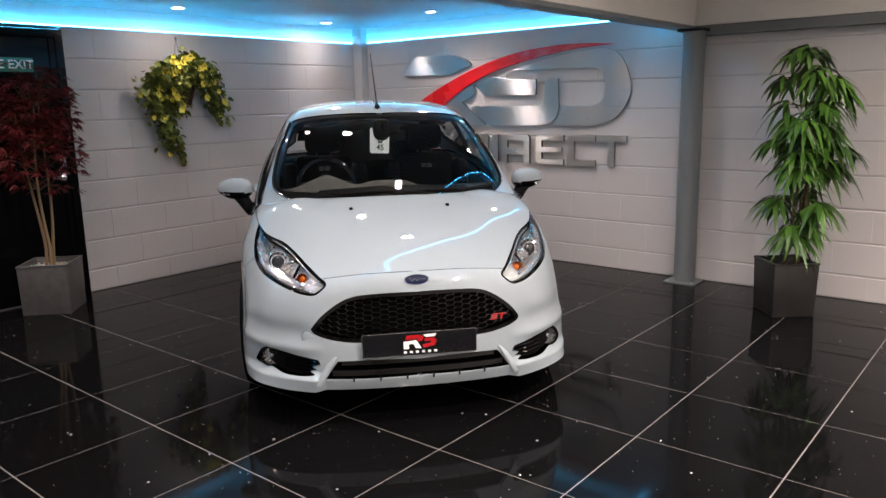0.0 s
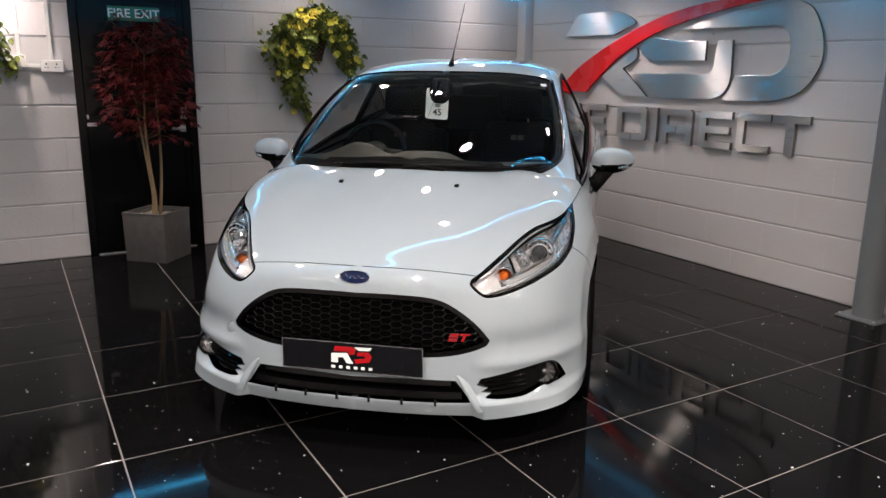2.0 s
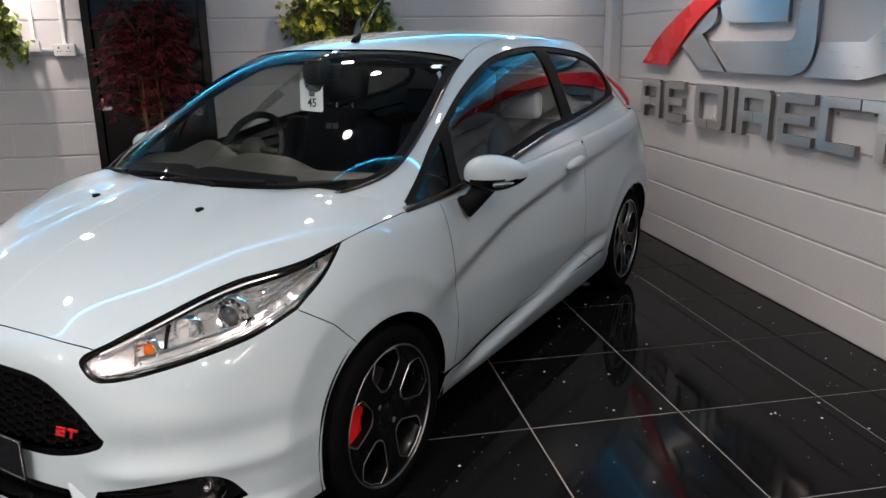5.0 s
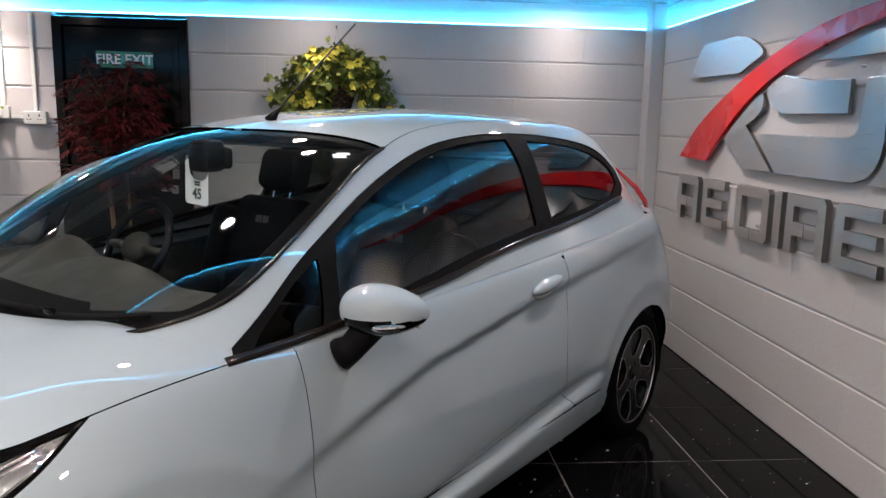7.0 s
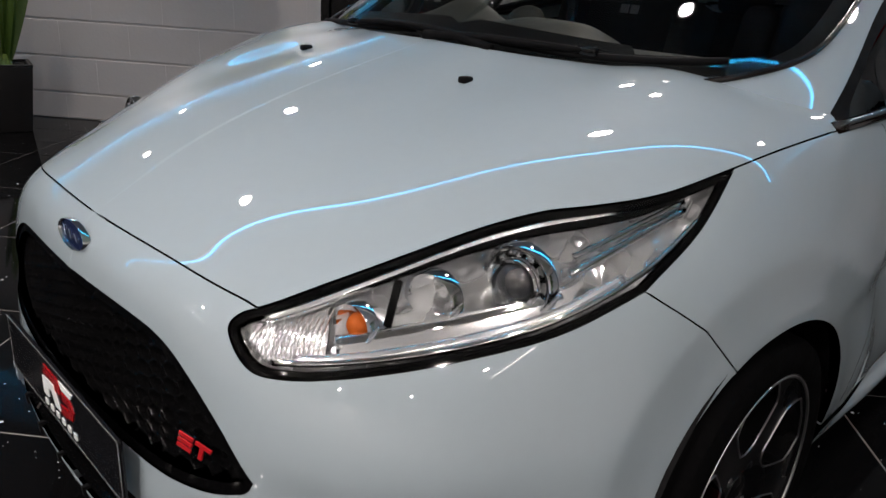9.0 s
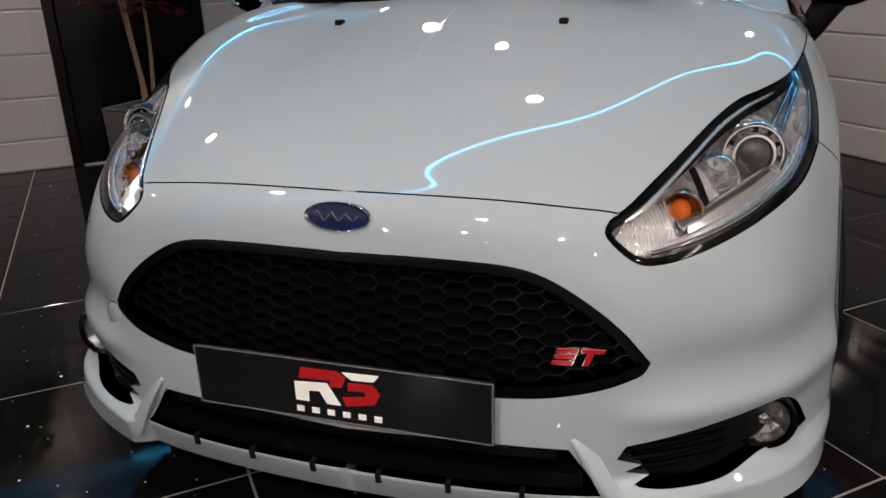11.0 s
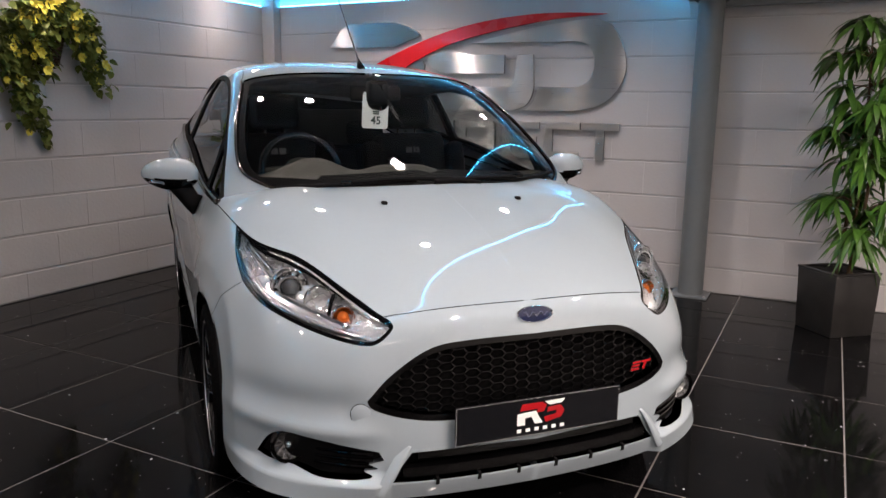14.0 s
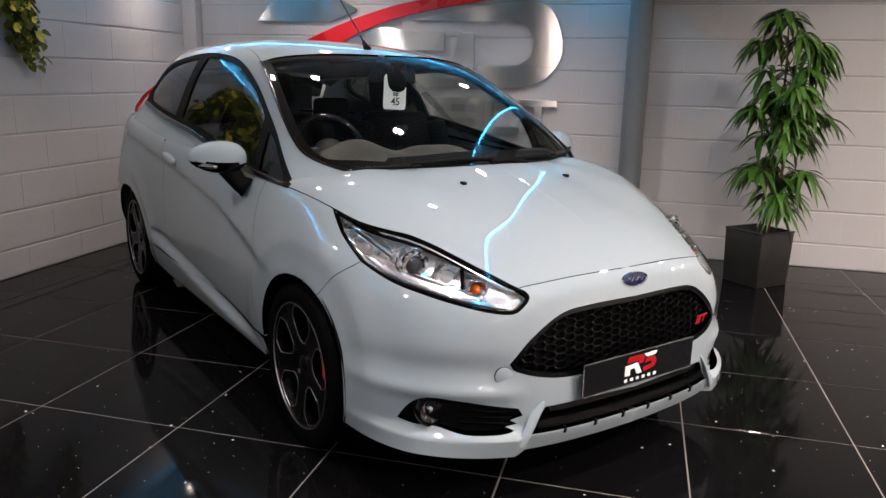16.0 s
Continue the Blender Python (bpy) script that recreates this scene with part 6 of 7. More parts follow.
room_part("bolt_plate", (-.475, V0 - .018, 1.04), (-.45, V0 - .004, 1.07), SILVER, door, .003)
ON_N = Matrix(((RU.x, RV.x, 0, 0), (RU.y, RV.y, 0, 0), (0, 0, 1, 0), (0, 0, 0, 1)))
ON_E = Matrix(((-RV.x, RU.x, 0, 0), (-RV.y, RU.y, 0, 0), (0, 0, 1, 0), (0, 0, 0, 1)))
sign = part("exit_sign", box_bm((-.262, V0 - .010, 1.752), (.101, V0 - .004, 1.856), .001, m=ROOM), SIGN_GREEN)
tagged(sign, "green and white fire exit sign on the black door", "sign")
text_mesh("FIRE EXIT", .088, SIGN_WHITE, ON_N @ Matrix.Translation((-.080, V0 - .0108, 1.804)) @ up, "lettering", sign, .0006)

# cable trunking and sockets
def trunking(u, foot):
    t = room_part("cable_trunking", (u - .012, V0 - .016, foot), (u + .012, V0, COVE - .02), PVC, None, .002)
    tagged(t, "white plastic cable trunking running down the wall", "trunking", "cable trunking")
    for z in np.arange(foot + .15, COVE - .1, .32):
        room_part("clip", (u - .020, V0 - .018, z), (u + .020, V0, z + .012), PVC, t, .001)
    return t


trunking(-0.860, 1.49)
trunking(-0.660, 1.46)
sb = room_part("junction_box", (-0.905, V0 - .036, 1.405), (-0.820, V0, 1.49), PVC, None, .005)
tagged(sb, "white surface junction box on the block wall", "junction box")
room_part("switch_rocker", (-0.870, V0 - .041, 1.435), (-0.855, V0 - .035, 1.46), PVC, sb, .001)
sb = room_part("double_socket", (-0.730, V0 - .040, 1.375), (-0.585, V0, 1.46), PVC, None, .005)
tagged(sb, "white double power socket on the block wall", "socket")
for du in (-0.695, -0.630):
    room_part("socket_pins", (du - .004, V0 - .0412, 1.425), (du + .004, V0 - .0395, 1.44), BLACK_MATT, sb)
    room_part("socket_pins", (du - .014, V0 - .0412, 1.405), (du - .005, V0 - .0395, 1.410), BLACK_MATT, sb)
    room_part("socket_pins", (du + .005, V0 - .0412, 1.405), (du + .014, V0 - .0395, 1.410), BLACK_MATT, sb)
tagged(room_part("trunking_link", (-0.820, V0 - .016, 1.41), (-0.730, V0, 1.434), PVC, None, .002), "short white trunking between two boxes", "trunking")


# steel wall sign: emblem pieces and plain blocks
def sign_piece(poly, mat, label, stand=.035, thick=.018):
    pts = [(-v - .02, z - .008) for v, z in poly]
    ob = flat_shape(pts, thick, ON_E @ Matrix.Translation((0, U0 - stand, 0)), mat, "sign_piece", None, bevel=.0015)
    tagged(ob, label, "wall sign", "wall sign pieces")
    # faces turned away from the room take the steel with painted shade
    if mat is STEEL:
        ob.data.materials.append(STEEL_SHADED)
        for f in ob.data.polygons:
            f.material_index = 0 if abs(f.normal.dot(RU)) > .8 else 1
    cx, cz = sum(p[0] for p in pts) / len(pts), sum(p[1] for p in pts) / len(pts)
    for p in (pts[0], pts[len(pts) // 2]):
        q = (p[0] + .35 * (cx - p[0]), p[1] + .35 * (cz - p[1]))
        bm = tube_bm([ON_E @ Vector((q[0], U0 - stand + thick - .001, q[1])), ON_E @ Vector((q[0], U0 + .004, q[1]))], .006, 8)
        part("stand_off", bm, SILVER, ob)
    return ob


def soft(pts, n=5):
    return [tuple(q) for q in curve_open(pts, n)]


swoosh = soft([(.80, 1.925), (1.09, 1.945), (1.39, 1.943), (1.757, 1.907), (2.107, 1.831), (2.519, 1.69), (2.961, 1.484), (3.24, 1.275)]) + soft([(2.86, 1.265), (2.723, 1.38), (2.458, 1.565), (2.104, 1.725), (1.704, 1.824), (1.298, 1.89), (1.05, 1.912), (.80, 1.922)])[:-1]
sign_piece(swoosh, LOGO_RED, "curved red acrylic swoosh on the wall sign", .045, .02)
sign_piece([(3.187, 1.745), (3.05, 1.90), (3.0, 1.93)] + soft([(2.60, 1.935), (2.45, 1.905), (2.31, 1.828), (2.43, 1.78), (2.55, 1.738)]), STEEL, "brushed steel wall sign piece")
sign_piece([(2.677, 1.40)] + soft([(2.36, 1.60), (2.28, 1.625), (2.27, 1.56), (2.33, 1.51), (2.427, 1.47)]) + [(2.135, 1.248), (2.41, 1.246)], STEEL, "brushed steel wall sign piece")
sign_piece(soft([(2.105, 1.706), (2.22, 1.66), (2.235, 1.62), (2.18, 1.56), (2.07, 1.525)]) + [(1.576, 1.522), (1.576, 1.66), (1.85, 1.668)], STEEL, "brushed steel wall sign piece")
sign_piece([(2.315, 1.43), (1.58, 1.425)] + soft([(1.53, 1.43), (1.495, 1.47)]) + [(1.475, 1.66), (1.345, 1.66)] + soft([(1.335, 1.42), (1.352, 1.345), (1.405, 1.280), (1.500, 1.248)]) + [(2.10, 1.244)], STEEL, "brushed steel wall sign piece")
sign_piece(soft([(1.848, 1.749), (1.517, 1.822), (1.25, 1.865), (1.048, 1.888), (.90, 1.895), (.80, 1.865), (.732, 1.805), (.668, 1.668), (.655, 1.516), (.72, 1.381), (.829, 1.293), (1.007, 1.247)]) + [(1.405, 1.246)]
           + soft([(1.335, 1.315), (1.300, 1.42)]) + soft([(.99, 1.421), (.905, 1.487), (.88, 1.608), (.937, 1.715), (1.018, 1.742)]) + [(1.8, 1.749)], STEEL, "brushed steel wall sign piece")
Z0, Z1 = .898, 1.165


def plain_block(v1, v0, kind):
    """One plain cut-out of flat steel in the lower row: a bar, a closed or open frame, a comb of bars, a bridge or a beam on a post."""
    w, t, g = v1 - v0, .062, .052
    mid, zm = (v0 + v1) / 2, (Z0 + Z1) / 2
    c = .022
    outlines = {
        "bar": [(v1, Z0), (v1, Z1), (v0, Z1), (v0, Z0)],
        "open": [(v1, Z0 + c), (v1, Z1 - c), (v1 - c, Z1), (v0, Z1), (v0, Z1 - g), (v1 - t, Z1 - g), (v1 - t, Z0 + g), (v0, Z0 + g), (v0, Z0), (v1 - c, Z0)],
        "comb": [(v1, Z0 + c), (v1, Z1 - c), (v1 - c, Z1), (v0, Z1), (v0, Z1 - g), (v1 - t, Z1 - g), (v1 - t, zm + g / 2), (v0 + .02, zm + g / 2), (v0 + .02, zm - g / 2), (v1 - t, zm - g / 2), (v1 - t, Z0 + g), (v0, Z0 + g), (v0, Z0), (v1 - c, Z0)],
        "bridge": [(v1, Z0), (v1, Z1), (v0 + c, Z1), (v0, Z1 - c), (v0, Z0), (v0 + t, Z0), (v0 + t, zm - g), (mid - .002, zm - g), (mid - .002, zm + .01), (v0 + t, zm + .01), (v0 + t, Z1 - g), (v1 - t, Z1 - g), (v1 - t, zm + .01), (mid + .002, zm + .01), (mid + .002, zm - g), (v1 - t, zm - g), (v1 - t, Z0)],
        "post": [(v1, Z1 - g), (v1, Z1), (v0, Z1), (v0, Z1 - g), (mid - t / 2, Z1 - g), (mid - t / 2, Z0), (mid + t / 2, Z0), (mid + t / 2, Z1 - g)],
        "frame": [(v1, Z0), (v1, Z1), (v0 + c, Z1), (v0, Z1 - c), (v0, Z0 + c), (v0 + c, Z0), (mid - .003, Z0), (mid - .003, Z0 + g), (v0 + t, Z0 + g), (v0 + t, Z1 - g), (v1 - t, Z1 - g), (v1 - t, Z0 + g), (mid + .003, Z0 + g), (mid + .003, Z0)],
    }
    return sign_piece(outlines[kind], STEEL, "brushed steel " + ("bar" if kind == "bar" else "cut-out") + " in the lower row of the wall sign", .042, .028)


for v1, v0, kind in ((3.23, 2.93, "bridge"), (2.86, 2.59, "comb"), (2.45, 2.11, "frame"), (2.06, 1.995, "bar"), (1.95, 1.64, "bridge"), (1.57, 1.28, "comb"), (1.235, .965, "open"), (.955, .675, "post")):
    plain_block(v1, v0, kind)


# ---- plants ----
def leaf(vs, fs, base, along, length, width, droop, up=Vector((0, 0, 1)), rows=4, fold=.25, roll=0.0):
    """One pointed leaf with a folded rib, bending down towards its tip."""
    along = along.normalized()
    side = along.cross(up)
    side = side.normalized() if side.length > 1e-4 else Vector((1, 0, 0))
    side = Matrix.Rotation(roll, 3, along) @ side
    nrm = side.cross(along).normalized()
    b0 = len(vs)
    for i in range(rows + 1):
        t = i / rows
        w = width * .5 * math.sin(math.pi * min(1, .12 + .88 * t)) ** .8 if i < rows else 0
        c = base + along * length * t + Vector((0, 0, -droop * length * t * t))
        vs.append(tuple(c - side * w + nrm * fold * w))
        vs.append(tuple(c))
        vs.append(tuple(c + side * w + nrm * fold * w))
    for i in range(rows):
        a = b0 + 3 * i
        fs.append((a, a + 1, a + 4, a + 3))
        fs.append((a + 1, a + 2, a + 5, a + 4))


def square_pot(center, side, top, height, turn, mat, label, thick=.022):
    """A square planter, a little narrower at its foot, open on top."""
    pot = new("square_planter")
    tagged(pot, label, "planter")
    bm = bmesh.new()
    rings = []
    lip = height - .014
    for s, z in ((side / 2, 0), (top / 2 - .003, lip), (top / 2 - thick, lip), (top / 2 - thick - .004, height - .06)):
        rings.append([bm.verts.new((s * x, s * y, z)) for x, y in ((-1, -1), (1, -1), (1, 1), (-1, 1))])
    for a, b in zip(rings, rings[1:]):
        for j in range(4):
            bm.faces.new((a[j], a[(j + 1) % 4], b[(j + 1) % 4], b[j]))
    bm.faces.new(rings[0][::-1])
    bmesh.ops.recalc_face_normals(bm, faces=bm.faces)
    bmesh.ops.bevel(bm, geom=[e for e in bm.edges if e.calc_face_angle(0) > .5], offset=.004, segments=2, affect="EDGES", profile=.5)
    part("body", bm, mat, pot, angle=50)
    bm = bmesh.new()
    rings = []
    for s, z in ((top / 2, lip), (top / 2, height), (top / 2 - thick, height), (top / 2 - thick, lip)):
        rings.append([bm.verts.new((s * x, s * y, z)) for x, y in ((-1, -1), (1, -1), (1, 1), (-1, 1))])
    for a, b in zip(rings, rings[1:] + rings[:1]):
        for j in range(4):
            bm.faces.new((a[j], a[(j + 1) % 4], b[(j + 1) % 4], b[j]))
    bmesh.ops.recalc_face_normals(bm, faces=bm.faces)
    bmesh.ops.bevel(bm, geom=[e for e in bm.edges if e.calc_face_angle(0) > .5], offset=.003, segments=2, affect="EDGES", profile=.5)
    part("rim", bm, mat, pot, angle=50)
    pot.matrix_world = ROOM @ pose(center[0], center[1], 0, 0, 0, turn)
    return pot


def pebbles(center, radius, z, n, mat=None, name="pebbles", label="loose pale pebbles in the planter"):
    rnd = random.Random(5)
    vs, fs = [], []
    for _ in range(n):
        x, y = rnd.uniform(-radius, radius), rnd.uniform(-radius, radius)
        s = rnd.uniform(.008, .018)
        b0 = len(vs)
        for dx, dy, dz in ((1, 0, 0), (0, 1, 0), (-1, 0, 0), (0, -1, 0), (0, 0, 1), (0, 0, -.6)):
            vs.append((x + dx * s, y + dy * s * .8, z + dz * s * .6 + rnd.uniform(0, .006)))
        for a, b in ((0, 1), (1, 2), (2, 3), (3, 0)):
            fs += [(b0 + a, b0 + b, b0 + 4), (b0 + b, b0 + a, b0 + 5)]
    b0 = len(vs)
    vs += [(-radius, -radius, z - .004), (radius, -radius, z - .004), (radius, radius, z - .004), (-radius, radius, z - .004)]
    fs.append((b0, b0 + 1, b0 + 2, b0 + 3))
    ob = raw(name, vs, fs, mat or PEBBLE)
    return tagged(ob, label, "pebbles", kind="stuff")


def red_maple():
    rnd = random.Random(11)
    tree = new("potted_maple_tree")
    tagged(tree, "artificial dark red maple tree with three tan stems", "plant")
    tops = []
    for k, (a, lean) in enumerate(((.3, .05), (2.4, .07), (4.4, .06))):
        base = Vector((.030 * math.cos(a), .030 * math.sin(a), .30))
        path = [base]
        for i in range(1, 9):
            t = i / 8
            path.append(base + Vector((lean * t * math.cos(a) + .018 * math.sin(5 * t + k), lean * t * math.sin(a) + .018 * math.cos(4 * t + 2 * k), 1.20 * t)))
        part("stem", tube_bm([Vector(p) for p in curve_open(path, 3)], [.0125 - .0075 * i / 24 for i in range(25)], 7), BARK, tree, smooth=True)
        tops.append(path)
    vs, fs, twigs = [], [], bmesh.new()
    for i in range(640):
        z = rnd.triangular(.84, 1.80, 1.45)
        t = (z - .84) / .96
        reach = (.16 + .16 * math.sin(math.pi * min(1, .12 + t * .88)) + .03 * math.sin(9 * t)) * math.sqrt(rnd.random())
        a = rnd.uniform(0, 2 * math.pi)
        tip = Vector((reach * math.cos(a) * 1.08, reach * math.sin(a) * .80, z + rnd.uniform(-.04, .04)))
        stem = rnd.choice(tops)
        q = stem[min(8, max(4, int((z - .35) / 1.2 * 8)))]
        if i % 5 == 0:
            tube_bm([q, (q + tip) / 2 + Vector((0, 0, .03)), tip], [.004, .003, .0015], 4, bm=twigs)
        out = Vector((math.cos(a), math.sin(a), rnd.uniform(-.8, .5)))
        size = rnd.uniform(.058, .088)
        for j in range(7):
            d = (j - 3) * .42 + rnd.uniform(-.1, .1)
            way = Matrix.Rotation(d, 3, "Z") @ out
            way.z += rnd.uniform(-.35, .25)
            leaf(vs, fs, tip, way, size * (1 - .09 * abs(j - 3)), size * .15, .30, rows=3, roll=rnd.uniform(-.6, .6))
    tagged(part("twig_spray", twigs, BARK_DARK, tree), "thin brown twigs", kind="stuff")
    raw("foliage", vs, fs, LEAF_RED, tree, "dark red pointed maple leaves")
    tree.matrix_world = ROOM @ pose(-.07, 3.59, 0)
    square_pot((-.07, 3.59), .335, .35, .37, 47, SLATE, "square slate-grey planter standing before the black door")
    pb = pebbles(None, .145, .325, 240)
    pb.matrix_world = ROOM @ pose(-.07, 3.59, 0, 0, 0, 47)


red_maple()


def tall_green():
    rnd = random.Random(23)
    tree = new("potted_leafy_tree")
    tagged(tree, "tall artificial green tree with long drooping leaves", "plant")
    stems = []
    for k, (lx, ly, h) in enumerate(((.07, -.03, 1.72), (-.01, -.13, 1.48), (.05, -.05, 1.16))):
        base = Vector((.02 * (k - 1), .02 * (1 - k), .28))
        path = [base + Vector((lx * t + .02 * math.sin(6 * t + k), ly * t + .02 * math.cos(5 * t + 2 * k), (h - .28) * t)) for t in np.linspace(0, 1, 10)]
        stems.append(path)
        part("stem", tube_bm([Vector(p) for p in curve_open(path, 2)], [.012 - .007 * i / 18 for i in range(19)], 7), BARK_DARK, tree, smooth=True)
    vs, fs, twigs = [], [], bmesh.new()
    for i in range(66):
        path = stems[0] if i % 2 == 0 else stems[1 + i % 3 % 2]
        t = rnd.uniform(.20, 1.0) ** .85
        q = path[min(9, int(t * 9.99))]
        a = rnd.uniform(0, 2 * math.pi)
        reach = rnd.uniform(.07, .20) * (1.0 if t < .9 else .45)
        tip = q + Vector((reach * math.cos(a), reach * math.sin(a), rnd.uniform(.0, .09)))
        tube_bm([q, (q + tip) / 2 + Vector((0, 0, .02)), tip], [.0045, .0035, .0025], 5, bm=twigs)
        for j in range(rnd.randint(10, 14)):
            b = rnd.uniform(0, 2 * math.pi)
            bias = Vector((math.cos(a), math.sin(a), 0)) * .55
            way = Vector((math.cos(b), math.sin(b), rnd.uniform(-.35, .35))) + bias
            leaf(vs, fs, tip + Vector((0, 0, rnd.uniform(-.02, .02))), way, rnd.uniform(.13, .215), rnd.uniform(.027, .039), rnd.uniform(.5, 1.1), rows=4, roll=rnd.uniform(-.4, .4))
    for j in range(22):
        b = rnd.uniform(0, 2 * math.pi)
        leaf(vs, fs, stems[0][-1] + Vector((0, 0, .03)), Vector((math.cos(b), math.sin(b), rnd.uniform(.1, .9))), rnd.uniform(.12, .2), .025, .7, rows=4)
    tagged(part("twig_spray", twigs, BARK_DARK, tree), "thin brown twigs", kind="stuff")
    raw("foliage", vs, fs, LEAF_GREEN, tree, "long glossy green leaves")
    tree.matrix_world = ROOM @ pose(2.94, -.80, 0)
    square_pot((2.92, -.77), .285, .31, .37, 42, SLATE_DARK, "square dark slate planter standing on the tiles")
    pb = pebbles(None, .125, .32, 60, SLATE_DARK, "soil", "dark soil filling the planter")
    pb.matrix_world = ROOM @ pose(2.92, -.77, 0, 0, 0, 42)


tall_green()


def sword_plant():
    rnd = random.Random(31)
    plant = new("potted_sword_plant")
    tagged(plant, "artificial sword-leaved plant with upright green leaves", "plant")
    vs, fs = [], []
    for i in range(17):
        a = 2.4 * i
        lean = .08 + .24 * (i / 17)
        way = Vector((math.cos(a) * lean, math.sin(a) * lean, 1))
        leaf(vs, fs, Vector((.02 * math.cos(a), .02 * math.sin(a), .40)), way, rnd.uniform(.55, .80), rnd.uniform(.045, .06), -.02 + .10 * (i / 17), up=Vector((math.sin(a), -math.cos(a), .01)), rows=7, fold=.35)
    raw("leaves", vs, fs, LEAF_SWORD, plant, "upright green sword leaves")
    part("stalk", tube_bm([(0, 0, .33), (0, 0, .40), (0, 0, .47)], [.035, .045, .03], 12), LEAF_SWORD, plant, smooth=True)
    plant.matrix_world = ROOM @ pose(-2.42, 3.45, 0)
    square_pot((-2.42, 3.45), .20, .29, .42, 38, POT_BLACK, "tall tapered square black planter by the wall")
    pb = pebbles(None, .11, .37, 60, SLATE_DARK, "soil", "dark soil filling the planter")
    pb.matrix_world = ROOM @ pose(-2.42, 3.45, 0, 0, 0, 38)


sword_plant()


def hanging_basket(u, seed):
    """A half basket of wicker on the wall with trailing stems, leaves and yellow flowers. Local x along the wall, y into the room (minus), z up."""
    rnd = random.Random(seed)
    bk = new("hanging_basket")
    tagged(bk, "brown wicker wall basket with trailing leaves and yellow flowers", "hanging basket", "hanging baskets")
    bm = bmesh.new()
    for i in range(12):
        t = i / 11
        r, z = .085 + .055 * t, 1.50 + .20 * t
        path = [Vector((r * math.cos(a) * (1 + .012 * math.sin(14 * a + 3 * i)), -.01 - r * .9 * math.sin(a), z + .004 * math.sin(14 * a + math.pi * i))) for a in np.linspace(0, math.pi, 25)]
        tube_bm(path, .0085, 6, bm=bm)
    for a in np.linspace(.05, math.pi - .05, 13):
        tube_bm([Vector(((.08 + .06 * t) * math.cos(a), -.01 - (.08 + .06 * t) * .9 * math.sin(a), 1.49 + .22 * t)) for t in (0, .5, 1)], .006, 5, bm=bm)
    tagged(part("basket", bm, WICKER, bk, smooth=True), "brown woven wicker basket", kind="stuff")
    bm = tube_bm([(-.05, -.02, 1.71), (0, -.006, 2.055), (.06, -.02, 1.71)], .0022, 5)
    tube_bm([(0, .0, 2.055), (0, -.02, 2.06), (0, -.02, 2.045)], .004, 5, bm=bm)
    part("wire", bm, BLACK_MATT, bk)
    vs, fs, tw = [], [], bmesh.new()

    def flower(c, s):
        pv, pf = [], []
        for j in range(6):
            a = j * 1.047 + rnd.uniform(-.2, .2)
            way = Vector((math.cos(a), -.55, math.sin(a)))
            leaf(pv, pf, c, way, s, s * .95, .15, up=Vector((0, -1, .2)), rows=2, fold=-.2)
        raw("flower", pv, pf, PETAL, bk, "yellow flower")

    def strand(p0, p1, sag, out, n, spread, flowers):
        pts = []
        for i in range(n):
            t = i / (n - 1)
            p = p0.lerp(p1, t) + Vector((0, -out * math.sin(math.pi * min(1, t * 1.2)), sag * math.sin(math.pi * t)))
            pts.append(p)
            for _ in range(6):
                q = p + Vector((rnd.gauss(0, spread), rnd.gauss(0, spread * .6), rnd.gauss(0, spread)))
                q.y = min(q.y, -.012)
                way = Vector((rnd.uniform(-1, 1), rnd.uniform(-1, -.1), rnd.uniform(-.9, .5)))
                s = rnd.uniform(.034, .060)
                leaf(vs, fs, q, way, s, s * .95, .4, rows=3, roll=rnd.uniform(-1, 1))
            if rnd.random() < flowers:
                flower(p + Vector((rnd.gauss(0, spread), -.03 - abs(rnd.gauss(0, .02)), rnd.gauss(0, spread))), rnd.uniform(.026, .040))
        tube_bm(pts, .0022, 4, bm=tw)

    top = Vector((0, -.10, 1.74))
    for _ in range(9):
        strand(top + Vector((rnd.uniform(-.1, .05), 0, 0)), Vector((rnd.uniform(-.42, -.20), -.07, rnd.uniform(1.32, 1.62))), rnd.uniform(.10, .20), .06, 13, .040, .16)
    for _ in range(4):
        strand(Vector((rnd.uniform(-.36, -.15), -.09, 1.58)), Vector((rnd.uniform(-.26, -.10), -.05, rnd.uniform(1.10, 1.30))), .02, .03, 13, .030, .10)
    strand(Vector((-.18, -.08, 1.35)), Vector((-.03, -.03, 1.00)), .0, .02, 13, .020, .05)
    for _ in range(9):
        strand(top + Vector((rnd.uniform(-.02, .12), 0, 0)), Vector((rnd.uniform(.24, .42), -.07, rnd.uniform(1.36, 1.66))), rnd.uniform(.10, .18), .06, 12, .038, .16)
    for _ in range(7):
        strand(top + Vector((-.22, -.02, .02)), top + Vector((.24, 0, .02)), rnd.uniform(.05, .12), .03, 14, .038, .22)
    for _ in range(4):
        strand(Vector((rnd.uniform(-.20, -.10), -.15, 1.72)), Vector((rnd.uniform(-.16, -.06), -.13, rnd.uniform(1.42, 1.55))), .02, .02, 10, .034, .2)
    part("stems", tw, LEAF_IVY, bk)
    raw("foliage", vs, fs, LEAF_IVY, bk, "trailing green leaves")
    bk.matrix_world = ROOM @ pose(u, V0, 0)
    return bk


hanging_basket(1.30, 3)
hanging_basket(-1.31, 4)


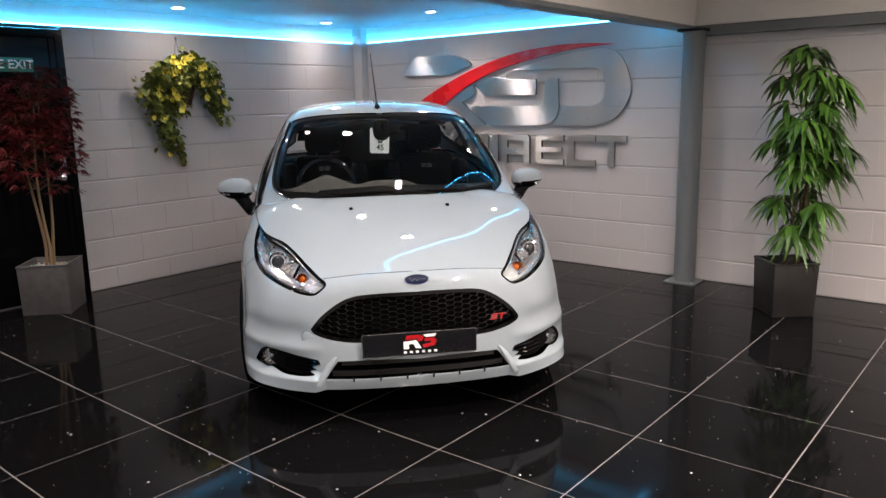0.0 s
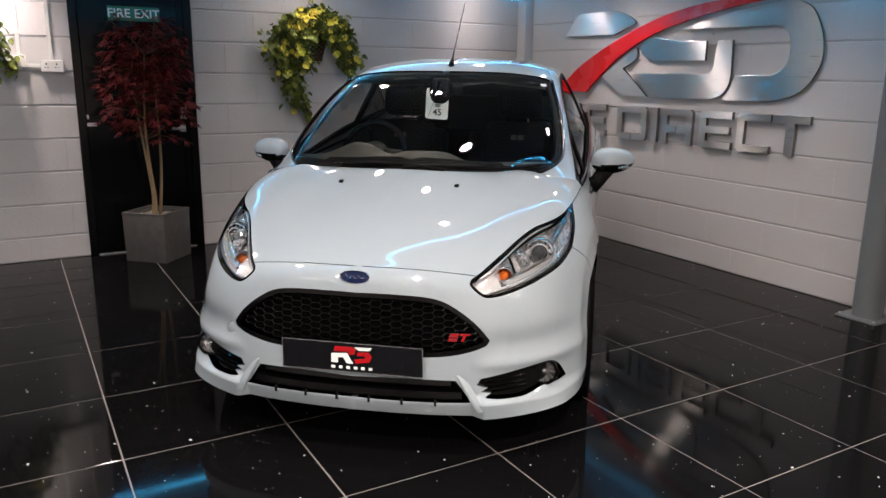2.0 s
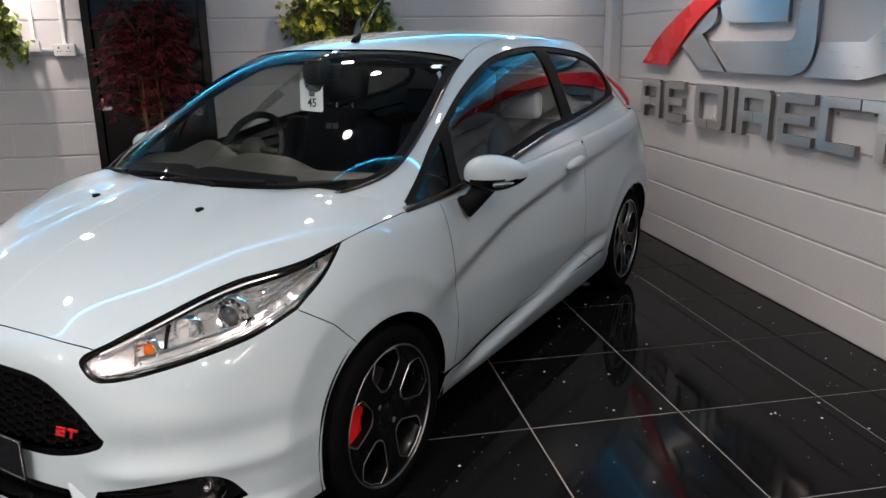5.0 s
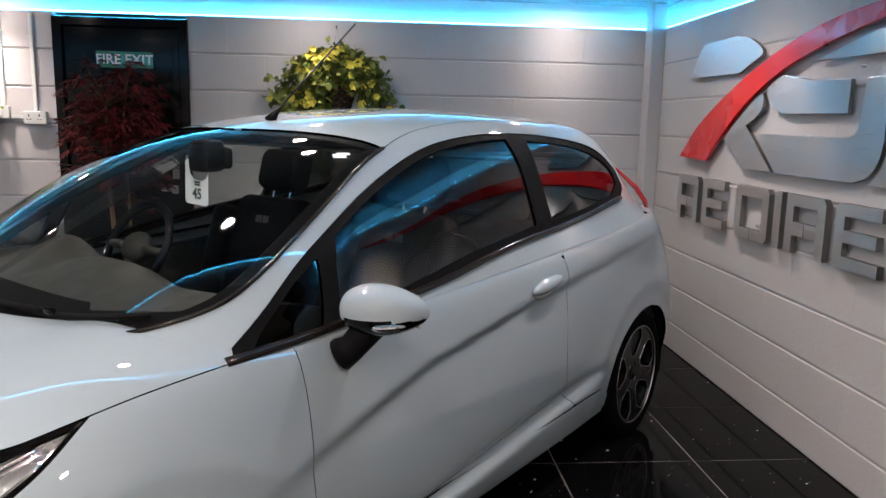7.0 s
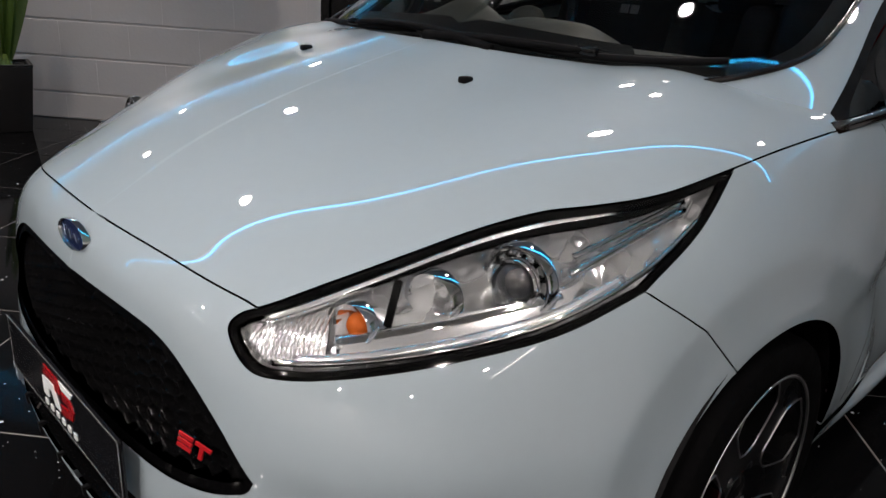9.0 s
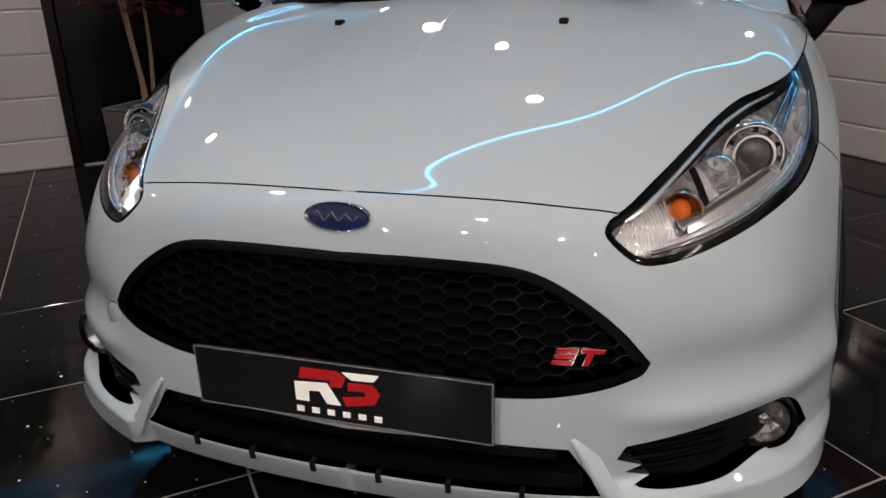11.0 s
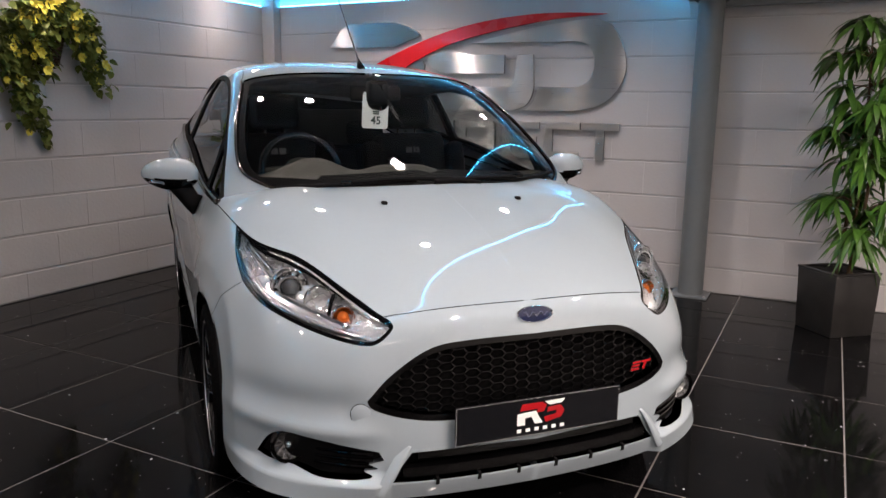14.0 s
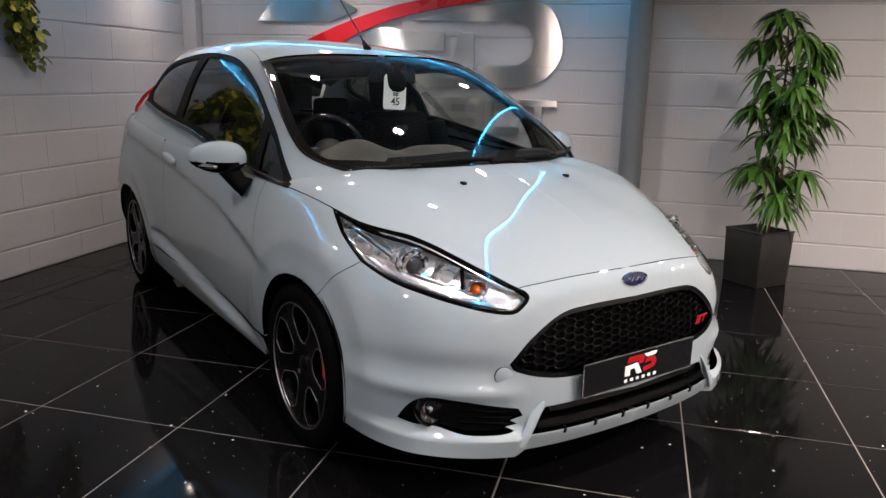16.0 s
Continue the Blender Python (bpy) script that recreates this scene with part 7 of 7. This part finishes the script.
# ---- floor tiles and wall blocks, one by one ----
def tile_mesh(w, h, top=0.0, deep=.012, bevel=.0016, mat=None, name="tile"):
    """A flat piece with a small chamfer, less at the ends of a wall block; its face is up."""
    b = bevel
    e = b if name == "tile" else b * .06
    vs = [(-w / 2, -h / 2, top - deep), (w / 2, -h / 2, top - deep), (w / 2, h / 2, top - deep), (-w / 2, h / 2, top - deep),
          (-w / 2, -h / 2, top - b), (w / 2, -h / 2, top - b), (w / 2, h / 2, top - b), (-w / 2, h / 2, top - b),
          (-w / 2 + e, -h / 2 + b, top), (w / 2 - e, -h / 2 + b, top), (w / 2 - e, h / 2 - b, top), (-w / 2 + e, h / 2 - b, top)]
    fs = [(8, 9, 10, 11)] + [(i, (i + 1) % 4, 4 + (i + 1) % 4, 4 + i) for i in range(4)] + [(4 + i, 4 + (i + 1) % 4, 8 + (i + 1) % 4, 8 + i) for i in range(4)]
    me = bpy.data.meshes.new(name)
    me.from_pydata(vs, [], fs)
    me.materials.append(mat)
    return me


made_meshes = {}
rnd = random.Random(7)


def piece(name, w, h, mat, parent, m, deep, bevel):
    key = (name, round(w, 3), round(h, 3))
    if key not in made_meshes:
        made_meshes[key] = tile_mesh(w, h, 0, deep, bevel, mat, name)
    ob = bpy.data.objects.new(name, made_meshes[key])
    scene.collection.objects.link(ob)
    ob.parent = parent
    ob.matrix_world = m
    return ob


JOINT = .0055
for i in range(-11, 7):
    for j in range(-10, 8):
        a0, a1 = TILE_U + i * TILE, TILE_U + (i + 1) * TILE
        b0, b1 = TILE_V + j * TILE, TILE_V + (j + 1) * TILE
        a0, a1, b0, b1 = max(a0, FAR_U), min(a1, U0 + .006 + JOINT), max(b0, FAR_V), min(b1, V0 + .006 + JOINT)
        if a1 - a0 < .02 or b1 - b0 < .02:
            continue
        piece("tile", a1 - a0 - JOINT, b1 - b0 - JOINT, FLOOR, floor, ROOM @ pose((a0 + a1) / 2, (b0 + b1) / 2, rnd.uniform(-.0003, .0003), rnd.uniform(-.03, .03), rnd.uniform(-.03, .03)), .012, .0014)

COURSES = [0.0] + [.178 + .2405 * k for k in range(9)]
LONG, GAP = .481, .0095
ON_NB = ON_N @ Matrix.Rotation(radians(90), 4, "X")
ON_EB = ON_E @ Matrix.Rotation(radians(90), 4, "X")
for row in range(9):
    z0, z1 = COURSES[row], COURSES[row + 1]
    for wall_ob, face, base, start, end, holes, shift in ((wall_wreath, ON_NB, V0, FAR_U, U0 - .095, [(DOOR_L, DOOR_R)], .10), (wall_logo, ON_EB, U0, -(V0 - .13), 4.4, [], .21)):
        x = math.floor(start / LONG) * LONG - LONG + shift + (LONG / 2 if row % 2 else 0)
        while x < end:
            spans = [(max(x, start), min(x + LONG, end))]
            for h0, h1 in holes:
                spans = [s for a, b in spans for s in ((a, min(b, h0)), (max(a, h1), b)) if s[1] - s[0] > .03]
            for a, b in spans:
                if b - a > .03 and not (wall_ob is wall_wreath and b < -4.0):
                    piece("block", b - a - .0004, z1 - z0 - GAP, BLOCK, wall_ob, face @ Matrix.Translation(((a + b) / 2, (z0 + z1) / 2, -base + rnd.uniform(-.0001, .0001))) @ pose(0, 0, 0, rnd.uniform(-.03, .03), 0), .012, .0045)
            x += LONG
